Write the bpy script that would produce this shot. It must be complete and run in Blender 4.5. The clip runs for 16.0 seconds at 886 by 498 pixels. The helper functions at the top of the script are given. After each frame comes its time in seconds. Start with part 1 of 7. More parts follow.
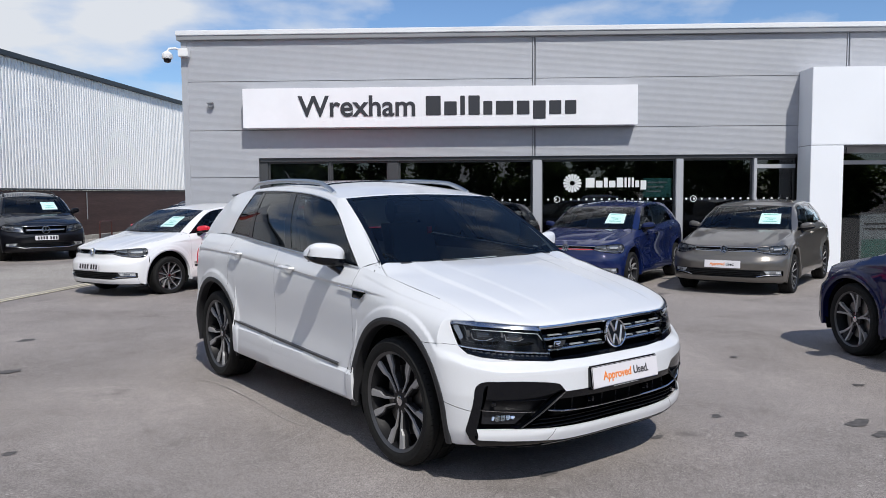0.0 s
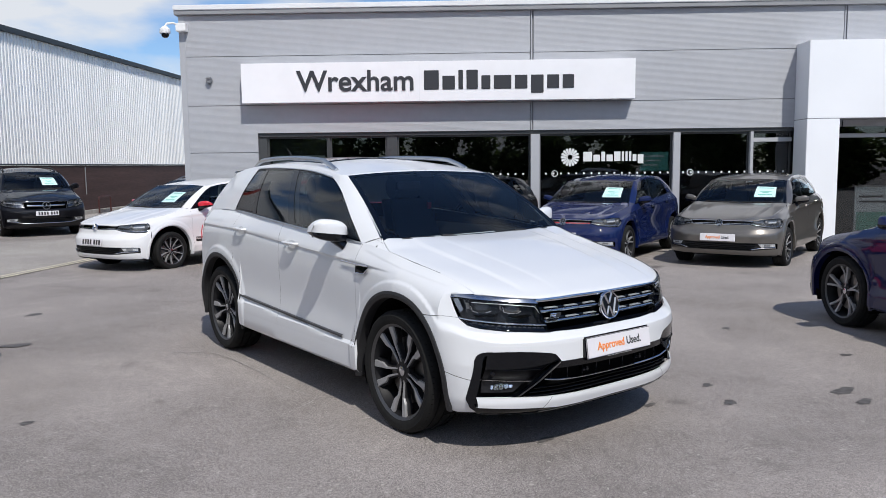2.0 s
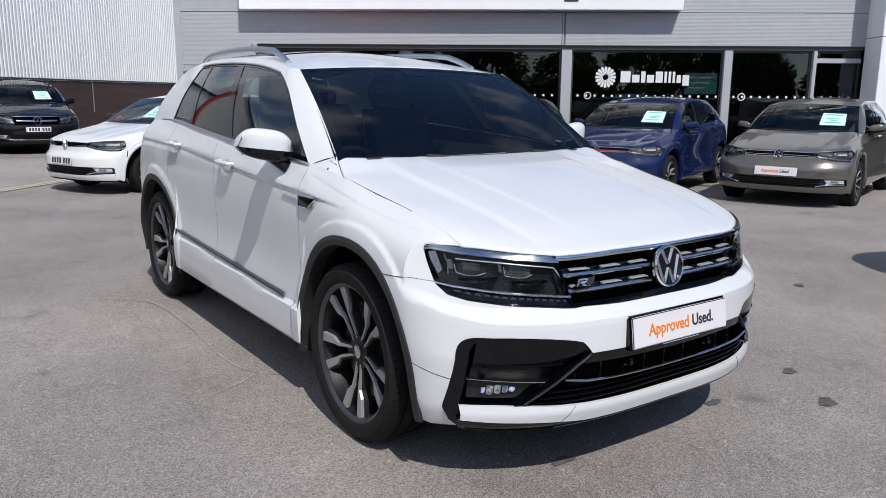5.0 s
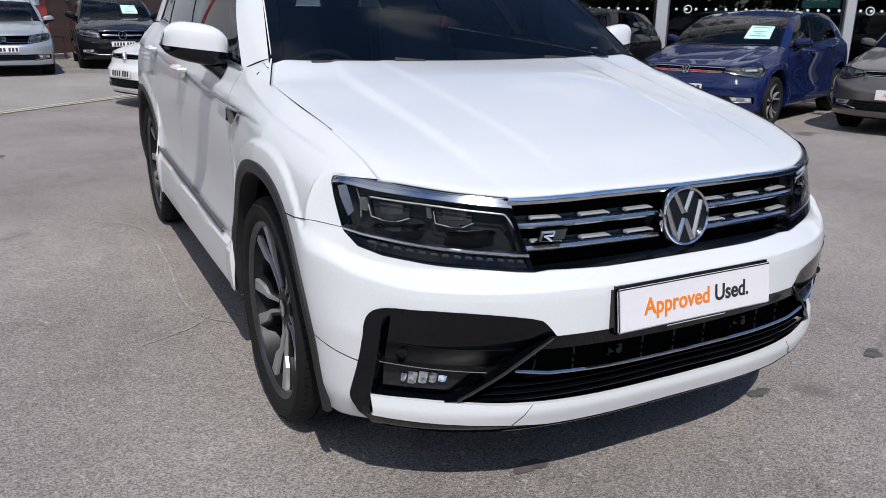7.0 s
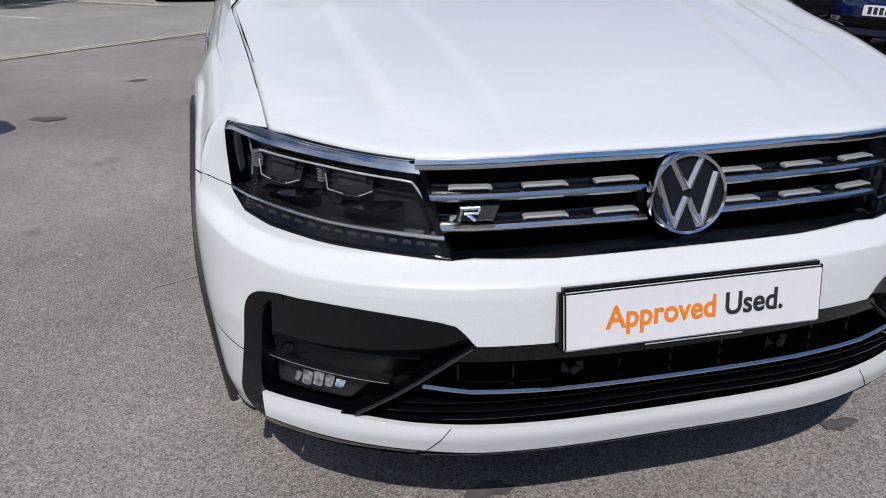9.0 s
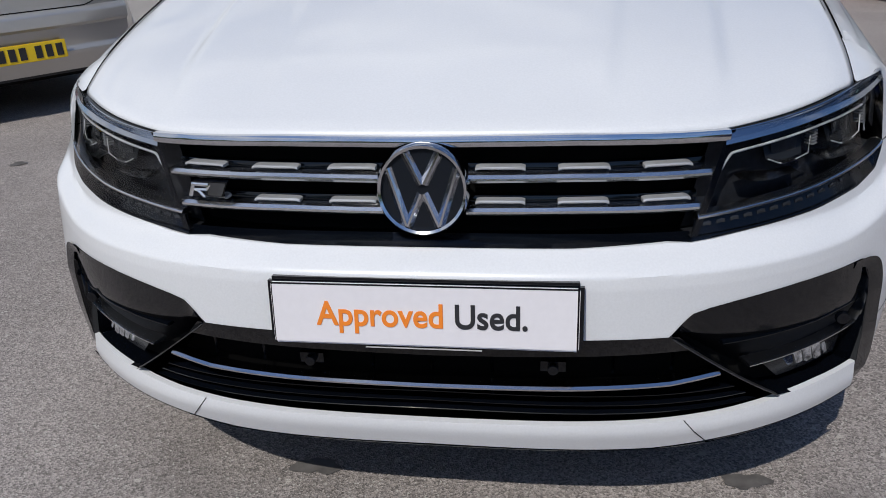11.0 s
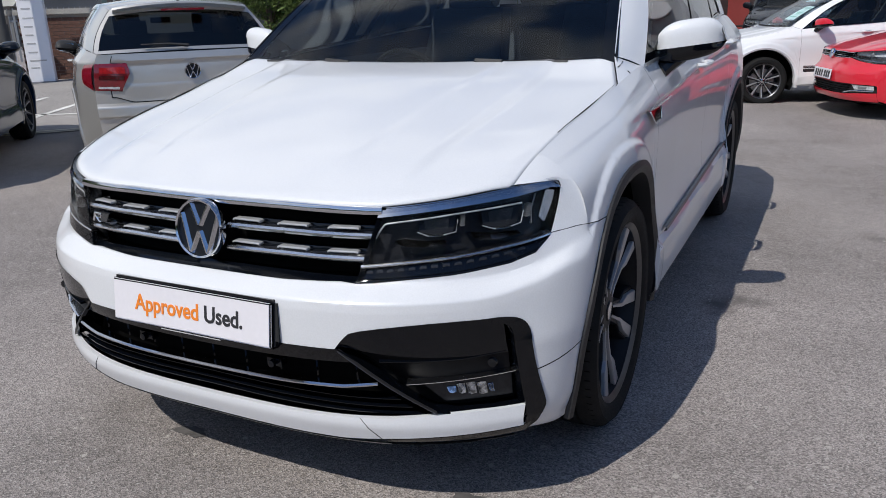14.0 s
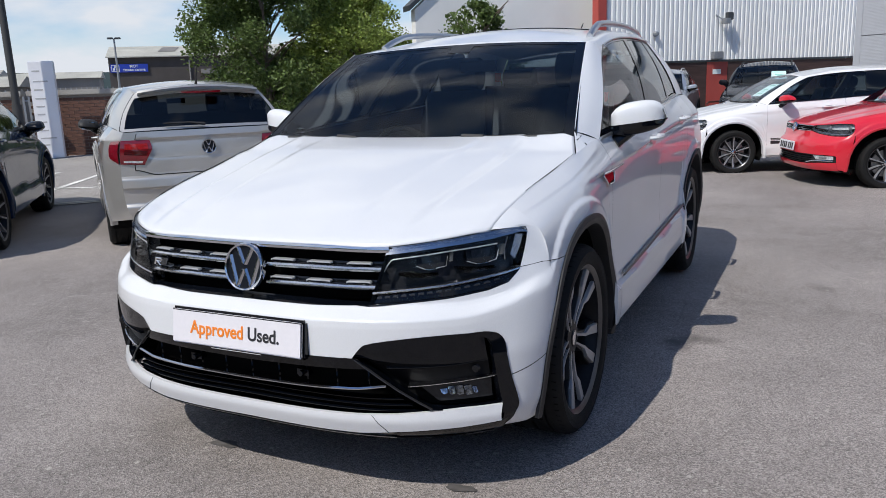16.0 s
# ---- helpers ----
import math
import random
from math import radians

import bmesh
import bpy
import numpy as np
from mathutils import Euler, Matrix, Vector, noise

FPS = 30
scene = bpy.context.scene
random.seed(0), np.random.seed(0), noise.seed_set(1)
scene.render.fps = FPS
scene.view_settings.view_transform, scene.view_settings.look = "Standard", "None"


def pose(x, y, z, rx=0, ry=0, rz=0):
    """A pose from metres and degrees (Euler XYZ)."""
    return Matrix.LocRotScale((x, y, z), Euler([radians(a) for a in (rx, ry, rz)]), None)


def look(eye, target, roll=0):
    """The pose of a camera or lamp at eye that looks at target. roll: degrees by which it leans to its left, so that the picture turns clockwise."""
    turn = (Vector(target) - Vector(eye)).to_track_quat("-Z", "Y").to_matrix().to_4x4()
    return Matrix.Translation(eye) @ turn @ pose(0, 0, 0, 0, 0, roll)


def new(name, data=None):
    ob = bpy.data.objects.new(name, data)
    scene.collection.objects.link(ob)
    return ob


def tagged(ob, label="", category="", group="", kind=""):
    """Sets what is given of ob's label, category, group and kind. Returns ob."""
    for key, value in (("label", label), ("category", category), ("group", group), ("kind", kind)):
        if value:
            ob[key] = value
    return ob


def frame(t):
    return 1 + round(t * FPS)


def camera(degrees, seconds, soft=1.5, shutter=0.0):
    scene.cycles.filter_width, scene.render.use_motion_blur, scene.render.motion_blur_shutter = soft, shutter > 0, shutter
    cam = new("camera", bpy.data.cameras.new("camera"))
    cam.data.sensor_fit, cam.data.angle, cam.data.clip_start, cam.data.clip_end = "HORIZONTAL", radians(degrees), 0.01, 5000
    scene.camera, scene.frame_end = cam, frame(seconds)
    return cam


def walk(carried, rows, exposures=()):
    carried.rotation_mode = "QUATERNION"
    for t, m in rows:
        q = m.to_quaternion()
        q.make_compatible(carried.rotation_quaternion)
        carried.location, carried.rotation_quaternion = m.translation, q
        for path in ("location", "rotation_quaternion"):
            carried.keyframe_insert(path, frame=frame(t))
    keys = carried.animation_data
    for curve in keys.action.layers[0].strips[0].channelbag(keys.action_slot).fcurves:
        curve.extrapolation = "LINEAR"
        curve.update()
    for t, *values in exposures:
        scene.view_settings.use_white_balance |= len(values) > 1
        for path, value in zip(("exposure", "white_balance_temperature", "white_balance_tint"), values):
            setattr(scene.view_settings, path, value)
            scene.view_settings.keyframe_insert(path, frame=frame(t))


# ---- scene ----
cam = camera(60.0, 16.0, soft=0.9)
PATH = [
    (0, (-3.172, -4.859, 1.505), (-1.978, -3.262, 1.36), -0.4),
    (0.5, (-3.234, -4.945, 1.557), (-2.042, -3.349, 1.381), -0.6),
    (1, (-3.287, -4.982, 1.556), (-2.093, -3.39, 1.363), -0.7),
    (1.5, (-3.287, -4.985, 1.542), (-2.091, -3.395, 1.339), -0.7),
    (2, (-3.268, -4.968, 1.53), (-2.074, -3.378, 1.316), -0.6),
    (2.5, (-3.194, -4.9, 1.518), (-2.008, -3.306, 1.292), -0.4),
    (3, (-3.056, -4.789, 1.496), (-1.878, -3.191, 1.253), -0.2),
    (5.5, (-2.045, -3.748, 1.337), (-0.961, -2.128, 0.891), 0.6),
    (6, (-1.85, -3.641, 1.316), (-0.823, -1.997, 0.821), 0.7),
    (6.5, (-1.623, -3.61, 1.284), (-0.668, -1.939, 0.743), 0.7),
    (7, (-1.436, -3.578, 1.248), (-0.561, -1.878, 0.66), 0.7),
    (7.5, (-1.238, -3.47, 1.222), (-0.463, -1.74, 0.583), 0.2),
    (8, (-1.096, -3.413, 1.201), (-0.427, -1.655, 0.522), -0.0),
    (10.5, (-0.018, -3.337, 1.197), (-0.123, -1.522, 0.363), -2.4),
    (11, (0.215, -3.324, 1.196), (-0.069, -1.531, 0.355), -2.8),
    (11.5, (0.431, -3.258, 1.195), (-0.016, -1.5, 0.352), -3.0),
    (12, (0.671, -3.231, 1.185), (0.057, -1.508, 0.375), -2.7),
    (12.5, (0.936, -3.221, 1.193), (0.197, -1.534, 0.413), -1.9),
    (13, (1.1, -3.289, 1.204), (0.291, -1.613, 0.473), -1.4),
    (13.5, (1.265, -3.42, 1.248), (0.423, -1.733, 0.582), -1.4),
    (14, (1.388, -3.551, 1.267), (0.532, -1.846, 0.668), -1.8),
    (14.5, (1.476, -3.705, 1.287), (0.616, -1.983, 0.746), -1.9),
    (15, (1.515, -3.833, 1.299), (0.654, -2.095, 0.81), -2.0),
    (15.5, (1.572, -3.953, 1.3), (0.715, -2.202, 0.853), -2.1),
    (16, (1.626, -4.031, 1.302), (0.769, -2.273, 0.884), -2.1),
]
EXPOSURES = [(0, 0.02), (3, 0.06), (5.5, 0.06), (6.5, 0.06), (8, -0.04), (10.5, -0.24), (12, -0.26), (13, -0.17), (14, -0.04), (16, 0.05)]
walk(cam, [(t, look(eye, target, roll)) for t, eye, target, roll in PATH], EXPOSURES)

# ---------------------------------------------------------------- light
SUN_TRAVEL = Vector((0.22, 0.76, -1.0)).normalized()   # the way the sunlight goes
SUN_EL = math.asin(-SUN_TRAVEL.z)
SUN_AZ = math.atan2(-SUN_TRAVEL.x, -SUN_TRAVEL.y)       # clockwise from +y, towards the sun

world = bpy.data.worlds.new("sky")
scene.world = world
world.use_nodes = True
wn, wl = world.node_tree.nodes, world.node_tree.links
wn.clear()
w_out = wn.new("ShaderNodeOutputWorld")
w_bg = wn.new("ShaderNodeBackground")
w_sky = wn.new("ShaderNodeTexSky")
w_sky.sky_type, w_sky.sun_disc = "NISHITA", False
w_sky.sun_elevation, w_sky.sun_rotation = SUN_EL, SUN_AZ
w_sky.air_density, w_sky.dust_density, w_sky.ozone_density = 1.0, 0.12, 4.5
w_bg.inputs["Strength"].default_value = 0.12
w_geo = wn.new("ShaderNodeTexCoord")
w_map = wn.new("ShaderNodeMapping")
w_map.inputs["Scale"].default_value = (1.0, 1.0, 2.6)
w_n = wn.new("ShaderNodeTexNoise")
w_n.inputs["Scale"].default_value, w_n.inputs["Detail"].default_value, w_n.inputs["Roughness"].default_value = 4.6, 9.0, 0.50
w_r = wn.new("ShaderNodeValToRGB")
w_r.color_ramp.elements[0].position, w_r.color_ramp.elements[1].position = 0.43, 0.62
w_mix = wn.new("ShaderNodeMix")
w_mix.data_type = "RGBA"
w_mix.inputs["B"].default_value = (6.0, 6.3, 6.8, 1)
wl.new(w_geo.outputs["Generated"], w_map.inputs["Vector"])
wl.new(w_map.outputs["Vector"], w_n.inputs["Vector"])
w_bank, w_add = wn.new("ShaderNodeVectorMath"), wn.new("ShaderNodeMath")   # more cloud low in the west, less overhead
w_bank.operation, w_add.operation = "DOT_PRODUCT", "ADD"
w_bank.inputs[1].default_value = (-0.12, 0.02, -0.09)
wl.new(w_geo.outputs["Generated"], w_bank.inputs[0])
wl.new(w_bank.outputs["Value"], w_add.inputs[0])
wl.new(w_n.outputs["Fac"], w_add.inputs[1])
wl.new(w_add.outputs["Value"], w_r.inputs["Fac"])
wl.new(w_r.outputs["Color"], w_mix.inputs["Factor"])
w_blue = wn.new("ShaderNodeMix")                         # a clear summer blue between the clouds
w_blue.data_type, w_blue.blend_type = "RGBA", "MULTIPLY"
w_blue.inputs["Factor"].default_value, w_blue.inputs["B"].default_value = 1.0, (0.80, 0.88, 0.99, 1)
wl.new(w_sky.outputs["Color"], w_blue.inputs["A"])
wl.new(w_blue.outputs["Result"], w_mix.inputs["A"])
wl.new(w_mix.outputs["Result"], w_bg.inputs["Color"])
wl.new(w_bg.outputs["Background"], w_out.inputs["Surface"])

sun = new("sun", bpy.data.lights.new("sun", "SUN"))
sun.data.energy, sun.data.angle, sun.data.color = 3.75, radians(0.53), (1.0, 0.965, 0.90)
sun.matrix_world = look((0, 0, 30), Vector((0, 0, 30)) + SUN_TRAVEL)

# ---------------------------------------------------------------- materials
def material(name, colour, rough=0.5, metal=0.0, coat=0.0, grain=0.0, grain_scale=60.0, stain=0.0, stain_scale=1.5,
             bump=0.0, bump_scale=120.0, spec=0.5, stretch=(1, 1, 1), coat_rough=0.02, emit=0.0, second=None):
    """A procedural surface: colour varied by a fine grain and by broad stains, with a fine bump."""
    m = bpy.data.materials.new(name)
    m.use_nodes = True
    nodes, links = m.node_tree.nodes, m.node_tree.links
    p = nodes["Principled BSDF"]
    p.inputs["Base Color"].default_value = (*colour, 1)
    p.inputs["Roughness"].default_value, p.inputs["Metallic"].default_value = rough, metal
    p.inputs["Coat Weight"].default_value, p.inputs["Coat Roughness"].default_value = coat, coat_rough
    p.inputs["Specular IOR Level"].default_value = spec
    if emit:
        p.inputs["Emission Color"].default_value, p.inputs["Emission Strength"].default_value = (*colour, 1), emit
    if grain or stain or bump:
        tc, mp = nodes.new("ShaderNodeTexCoord"), nodes.new("ShaderNodeMapping")
        mp.inputs["Scale"].default_value = stretch
        links.new(tc.outputs["Object"], mp.inputs["Vector"])
        last = None
        for size, amount, detail in ((grain_scale, grain, 4.0), (stain_scale, stain, 6.0)):
            if not amount:
                continue
            n, r, x = nodes.new("ShaderNodeTexNoise"), nodes.new("ShaderNodeMapRange"), nodes.new("ShaderNodeMix")
            n.inputs["Scale"].default_value, n.inputs["Detail"].default_value = size, detail
            r.inputs["From Min"].default_value, r.inputs["From Max"].default_value = 0.3, 0.7
            r.inputs["To Min"].default_value, r.inputs["To Max"].default_value = 1 - amount, 1 + amount
            x.data_type, x.blend_type = "RGBA", "MULTIPLY"
            x.inputs["Factor"].default_value = 1.0
            links.new(mp.outputs["Vector"], n.inputs["Vector"])
            links.new(n.outputs["Fac"], r.inputs["Value"])
            if last:
                links.new(last, x.inputs["A"])
            else:
                x.inputs["A"].default_value = (*colour, 1)
            links.new(r.outputs["Result"], x.inputs["B"])
            last = x.outputs["Result"]
        if last:
            links.new(last, p.inputs["Base Color"])
        if bump:
            n, b = nodes.new("ShaderNodeTexNoise"), nodes.new("ShaderNodeBump")
            n.inputs["Scale"].default_value, n.inputs["Detail"].default_value = bump_scale, 3.0
            b.inputs["Strength"].default_value, b.inputs["Distance"].default_value = bump, 0.01
            links.new(mp.outputs["Vector"], n.inputs["Vector"])
            links.new(n.outputs["Fac"], b.inputs["Height"])
            links.new(b.outputs["Normal"], p.inputs["Normal"])
    return m


def asphalt(name, base, light, worn):
    """Worn tarmac: stone chippings, broad pale patches and dark stains."""
    m = bpy.data.materials.new(name)
    m.use_nodes = True
    nodes, links = m.node_tree.nodes, m.node_tree.links
    p = nodes["Principled BSDF"]
    p.inputs["Roughness"].default_value, p.inputs["Specular IOR Level"].default_value = 0.82, 0.35
    tc = nodes.new("ShaderNodeTexCoord")
    def noise_of(scale, detail, lo, hi, rough=0.5):
        n, r = nodes.new("ShaderNodeTexNoise"), nodes.new("ShaderNodeMapRange")
        n.inputs["Scale"].default_value, n.inputs["Detail"].default_value, n.inputs["Roughness"].default_value = scale, detail, rough
        r.inputs["From Min"].default_value, r.inputs["From Max"].default_value = lo, hi
        links.new(tc.outputs["Object"], n.inputs["Vector"])
        links.new(n.outputs["Fac"], r.inputs["Value"])
        return n, r.outputs["Result"]
    def mix(a, b, f, blend="MIX"):
        x = nodes.new("ShaderNodeMix")
        x.data_type, x.blend_type = "RGBA", blend
        for key, v in (("A", a), ("B", b), ("Factor", f)):
            if isinstance(v, tuple):
                x.inputs[key].default_value = (*v, 1)
            elif isinstance(v, float):
                x.inputs[key].default_value = v
            else:
                links.new(v, x.inputs[key])
        return x.outputs["Result"]
    _, patchy = noise_of(0.55, 5.0, 0.40, 0.62, 0.6)
    _, mid = noise_of(7.0, 6.0, 0.35, 0.7, 0.7)
    _, dark = noise_of(1.3, 4.0, 0.66, 0.74)
    v = nodes.new("ShaderNodeTexVoronoi")
    v.inputs["Scale"].default_value = 240.0
    links.new(tc.outputs["Object"], v.inputs["Vector"])
    vr = nodes.new("ShaderNodeMapRange")
    vr.inputs["From Min"].default_value, vr.inputs["From Max"].default_value = 0.0, 1.0
    vr.inputs["To Min"].default_value, vr.inputs["To Max"].default_value = 0.46, 1.52
    sep = nodes.new("ShaderNodeSeparateColor")
    links.new(v.outputs["Color"], sep.inputs["Color"])
    links.new(sep.outputs["Red"], vr.inputs["Value"])
    chip = nodes.new("ShaderNodeMath")
    chip.operation, chip.inputs[1].default_value = "GREATER_THAN", 0.982
    links.new(sep.outputs["Green"], chip.inputs[0])
    v2, sep2, grit = nodes.new("ShaderNodeTexVoronoi"), nodes.new("ShaderNodeSeparateColor"), nodes.new("ShaderNodeMath")
    v2.inputs["Scale"].default_value = 70.0
    links.new(tc.outputs["Object"], v2.inputs["Vector"])
    links.new(v2.outputs["Color"], sep2.inputs["Color"])
    grit.operation, grit.inputs[1].default_value = "GREATER_THAN", 0.9955
    links.new(sep2.outputs["Green"], grit.inputs[0])
    _, fine = noise_of(420.0, 2.0, 0.3, 0.7)
    c = mix(base, light, patchy)
    c = mix(c, worn, mid)
    c = mix(c, vr.outputs["Result"], 1.0, "MULTIPLY")
    c = mix(c, (base[0] * 0.62, base[1] * 0.62, base[2] * 0.63), dark)
    c = mix(c, mix((0.80, 0.80, 0.80), (1.20, 1.19, 1.18), fine), 1.0, "MULTIPLY")
    c = mix(c, (0.44, 0.42, 0.39), chip.outputs["Value"])
    c = mix(c, (0.40, 0.37, 0.34), grit.outputs["Value"])
    links.new(c, p.inputs["Base Color"])
    b = nodes.new("ShaderNodeBump")
    b.inputs["Strength"].default_value, b.inputs["Distance"].default_value = 0.55, 0.003
    links.new(v.outputs["Distance"], b.inputs["Height"])
    links.new(b.outputs["Normal"], p.inputs["Normal"])
    return m


def glass(name, tint, clear=0.5, rough=0.0, ior=1.5):
    """Thin glazing: lets light straight through, tinted, and mirrors by Fresnel."""
    m = bpy.data.materials.new(name)
    m.use_nodes = True
    nodes, links = m.node_tree.nodes, m.node_tree.links
    nodes.remove(nodes["Principled BSDF"])
    t, g, f, x = (nodes.new("ShaderNode" + k) for k in ("BsdfTransparent", "BsdfGlossy", "Fresnel", "MixShader"))
    t.inputs["Color"].default_value = (tint[0] * clear, tint[1] * clear, tint[2] * clear, 1)
    g.inputs["Roughness"].default_value = rough
    g.inputs["Color"].default_value = (1, 1, 1, 1)
    f.inputs["IOR"].default_value = ior
    links.new(f.outputs["Fac"], x.inputs["Fac"])
    links.new(t.outputs["BSDF"], x.inputs[1])
    links.new(g.outputs["BSDF"], x.inputs[2])
    links.new(x.outputs["Shader"], nodes["Material Output"].inputs["Surface"])
    return m


def leaf(name, colour):
    """Thin leaves, each a little different, that also let light through."""
    m = material(name, colour, rough=0.5, grain=0.25, grain_scale=2.5, spec=0.35)
    nodes, links = m.node_tree.nodes, m.node_tree.links
    p, out = nodes["Principled BSDF"], nodes["Material Output"]
    geo, vary, tint = nodes.new("ShaderNodeNewGeometry"), nodes.new("ShaderNodeMapRange"), nodes.new("ShaderNodeMix")
    vary.inputs["To Min"].default_value, vary.inputs["To Max"].default_value = 0.55, 1.6
    tint.data_type, tint.blend_type, tint.inputs["Factor"].default_value = "RGBA", "MULTIPLY", 1.0
    links.new(geo.outputs["Random Per Island"], vary.inputs["Value"])
    links.new(p.inputs["Base Color"].links[0].from_socket, tint.inputs["A"])
    links.new(vary.outputs["Result"], tint.inputs["B"])
    links.new(tint.outputs["Result"], p.inputs["Base Color"])
    through_light, both = nodes.new("ShaderNodeBsdfTranslucent"), nodes.new("ShaderNodeMixShader")
    both.inputs["Fac"].default_value = 0.35
    links.new(tint.outputs["Result"], through_light.inputs["Color"])
    links.new(p.outputs["BSDF"], both.inputs[1])
    links.new(through_light.outputs["BSDF"], both.inputs[2])
    links.new(both.outputs["Shader"], out.inputs["Surface"])
    return m


def paint(name, colour, metal=0.0, rough=0.32, coat=1.0, spec=0.5):
    return material(name, colour, rough=rough, metal=metal, coat=coat, spec=spec, grain=0.03, grain_scale=260, stain=0.02, stain_scale=2, coat_rough=0.025)


M_WHITE = paint("white_car_paint", (0.68, 0.69, 0.71), coat=0.75)
M_WHITE2 = paint("white_hatchback_paint", (0.74, 0.74, 0.75))
M_BLUE = paint("blue_car_paint", (0.003, 0.010, 0.062), 0.0, 0.5, spec=0.1)
M_NAVY = paint("navy_car_paint", (0.003, 0.006, 0.045), 0.0, 0.5, spec=0.1)
M_DARKBLUE = paint("dark_blue_grey_paint", (0.008, 0.026, 0.070), 0.0, 0.5, spec=0.1)
M_GREY = paint("grey_car_paint", (0.135, 0.124, 0.113), 0.5)
M_SILVER = paint("silver_car_paint", (0.50, 0.485, 0.46), 0.6)
M_SILVER2 = paint("pale_silver_paint", (0.47, 0.50, 0.54), 0.55)
M_BLACKCAR = paint("black_car_paint", (0.005, 0.005, 0.007), 0.0, 0.5, 0.8, 0.1)
M_RED = paint("red_car_paint", (0.62, 0.012, 0.03))
M_GLOSS = material("black_gloss_plastic", (0.0020, 0.0028, 0.0048), rough=0.06, spec=0.40)
M_BLADE = material("silver_grille_blade", (0.58, 0.59, 0.61), rough=0.30, metal=0.55, grain=0.04)
M_VENT = material("vent_black_plastic", (0.005, 0.005, 0.006), rough=0.5, spec=0.08, grain=0.2)
M_LAMPDARK = material("dark_lamp_housing", (0.016, 0.017, 0.020), rough=0.25, spec=0.35, grain=0.2)
# almost black, for sheets that stand in for shade behind the grille openings
M_GRILLESHADE = material("grille_shade_black", (0.003, 0.003, 0.003), rough=0.9, spec=0.05)
M_MATT = material("black_textured_plastic", (0.018, 0.018, 0.019), rough=0.62, grain=0.15, bump=0.12, bump_scale=420)
M_TRIM = material("grey_arch_plastic", (0.016, 0.016, 0.018), rough=0.55, grain=0.12, grain_scale=300, bump=0.1, bump_scale=500)
M_DARK = material("underbody_black", (0.006, 0.006, 0.006), rough=0.9, spec=0.1, grain=0.2)
M_CHROME = material("chrome", (0.62, 0.63, 0.66), rough=0.12, metal=1.0, grain=0.04, grain_scale=30)
M_BROW = material("dark_chrome", (0.46, 0.48, 0.52), rough=0.14, metal=1.0, grain=0.04, grain_scale=30)
M_SATIN = material("satin_silver", (0.52, 0.54, 0.56), rough=0.30, metal=1.0, grain=0.04)
M_RIM = material("machined_alloy", (0.36, 0.36, 0.37), rough=0.34, metal=0.45, grain=0.05, grain_scale=90)
M_RIMEDGE = material("dark_rim_edge", (0.10, 0.10, 0.105), rough=0.35, metal=0.8, grain=0.08)
M_BADGE = material("badge_dark_blue", (0.008, 0.010, 0.014), rough=0.25, spec=0.25)
M_RIMDARK = material("dark_alloy", (0.014, 0.014, 0.016), rough=0.42, metal=0.3, grain=0.1, spec=0.3)
M_TYRE = material("tyre_rubber", (0.010, 0.010, 0.010), rough=0.80, spec=0.25, grain=0.2, grain_scale=40, stain=0.2, stain_scale=9, bump=0.15, bump_scale=300)
M_DISC = material("brake_steel", (0.25, 0.24, 0.23), rough=0.4, metal=1.0, grain=0.2, grain_scale=20)
M_CARGLASS = glass("car_glass", (0.78, 0.93, 1.0), 0.96, ior=1.45)
M_PRIVACY = glass("privacy_glass", (0.78, 0.90, 0.90), 0.36)
M_CLEAR = glass("clear_cover", (0.95, 0.97, 1.0), 0.92, ior=1.22)
M_SHOPGLASS = glass("shop_glass", (0.80, 0.88, 0.94), 0.42, ior=1.68)
M_LAMPRED = material("red_lamp_plastic", (0.17, 0.004, 0.010), rough=0.12, coat=1.0, grain=0.2, grain_scale=35)
M_REFLECT = material("lamp_reflector", (0.36, 0.37, 0.39), rough=0.20, metal=1.0, grain=0.15, grain_scale=60)
M_DRL = material("lamp_light_guide", (0.17, 0.175, 0.185), rough=0.2, coat=0.5, grain=0.05)
M_BRIGHT = material("bright_chrome", (0.80, 0.81, 0.83), rough=0.20, metal=1.0, grain=0.03, grain_scale=30)
M_LAMPGREY = material("pale_lamp_housing", (0.48, 0.49, 0.50), rough=0.35, metal=0.15, grain=0.3, grain_scale=45)
M_LEDDARK = material("dark_led_lens", (0.035, 0.036, 0.038), rough=0.22, coat=0.4, grain=0.2)
M_LEDGREY = material("grey_led_lens", (0.032, 0.033, 0.036), rough=0.25, coat=0.4, grain=0.2)
M_LAMPBRIGHT = material("bright_red_lens", (0.36, 0.010, 0.014), rough=0.15, coat=1.0, grain=0.3, grain_scale=60)
M_LAMPDEEP = material("deep_red_lens", (0.06, 0.002, 0.004), rough=0.15, coat=1.0, grain=0.2)
M_LED = material("lamp_led_clear", (0.018, 0.019, 0.021), rough=0.25, spec=0.2)
M_FOG = material("fog_reflector", (0.55, 0.58, 0.62), rough=0.16, metal=0.9, grain=0.8, grain_scale=70)
M_MOULD = material("dark_satin_moulding", (0.10, 0.10, 0.105), rough=0.35, metal=0.7, grain=0.05)
M_FABRIC = material("dark_seat_fabric", (0.050, 0.052, 0.058), rough=0.9, grain=0.25, grain_scale=180, bump=0.2, bump_scale=300)
M_PALECLOTH = material("pale_headlining", (0.42, 0.41, 0.39), rough=0.9, grain=0.1)
M_REDTAG = material("red_belt_tag", (0.5, 0.01, 0.012), rough=0.5, grain=0.05)
M_PLATE = material("white_plate", (0.72, 0.70, 0.73), rough=0.35, grain=0.02, stain=0.02)
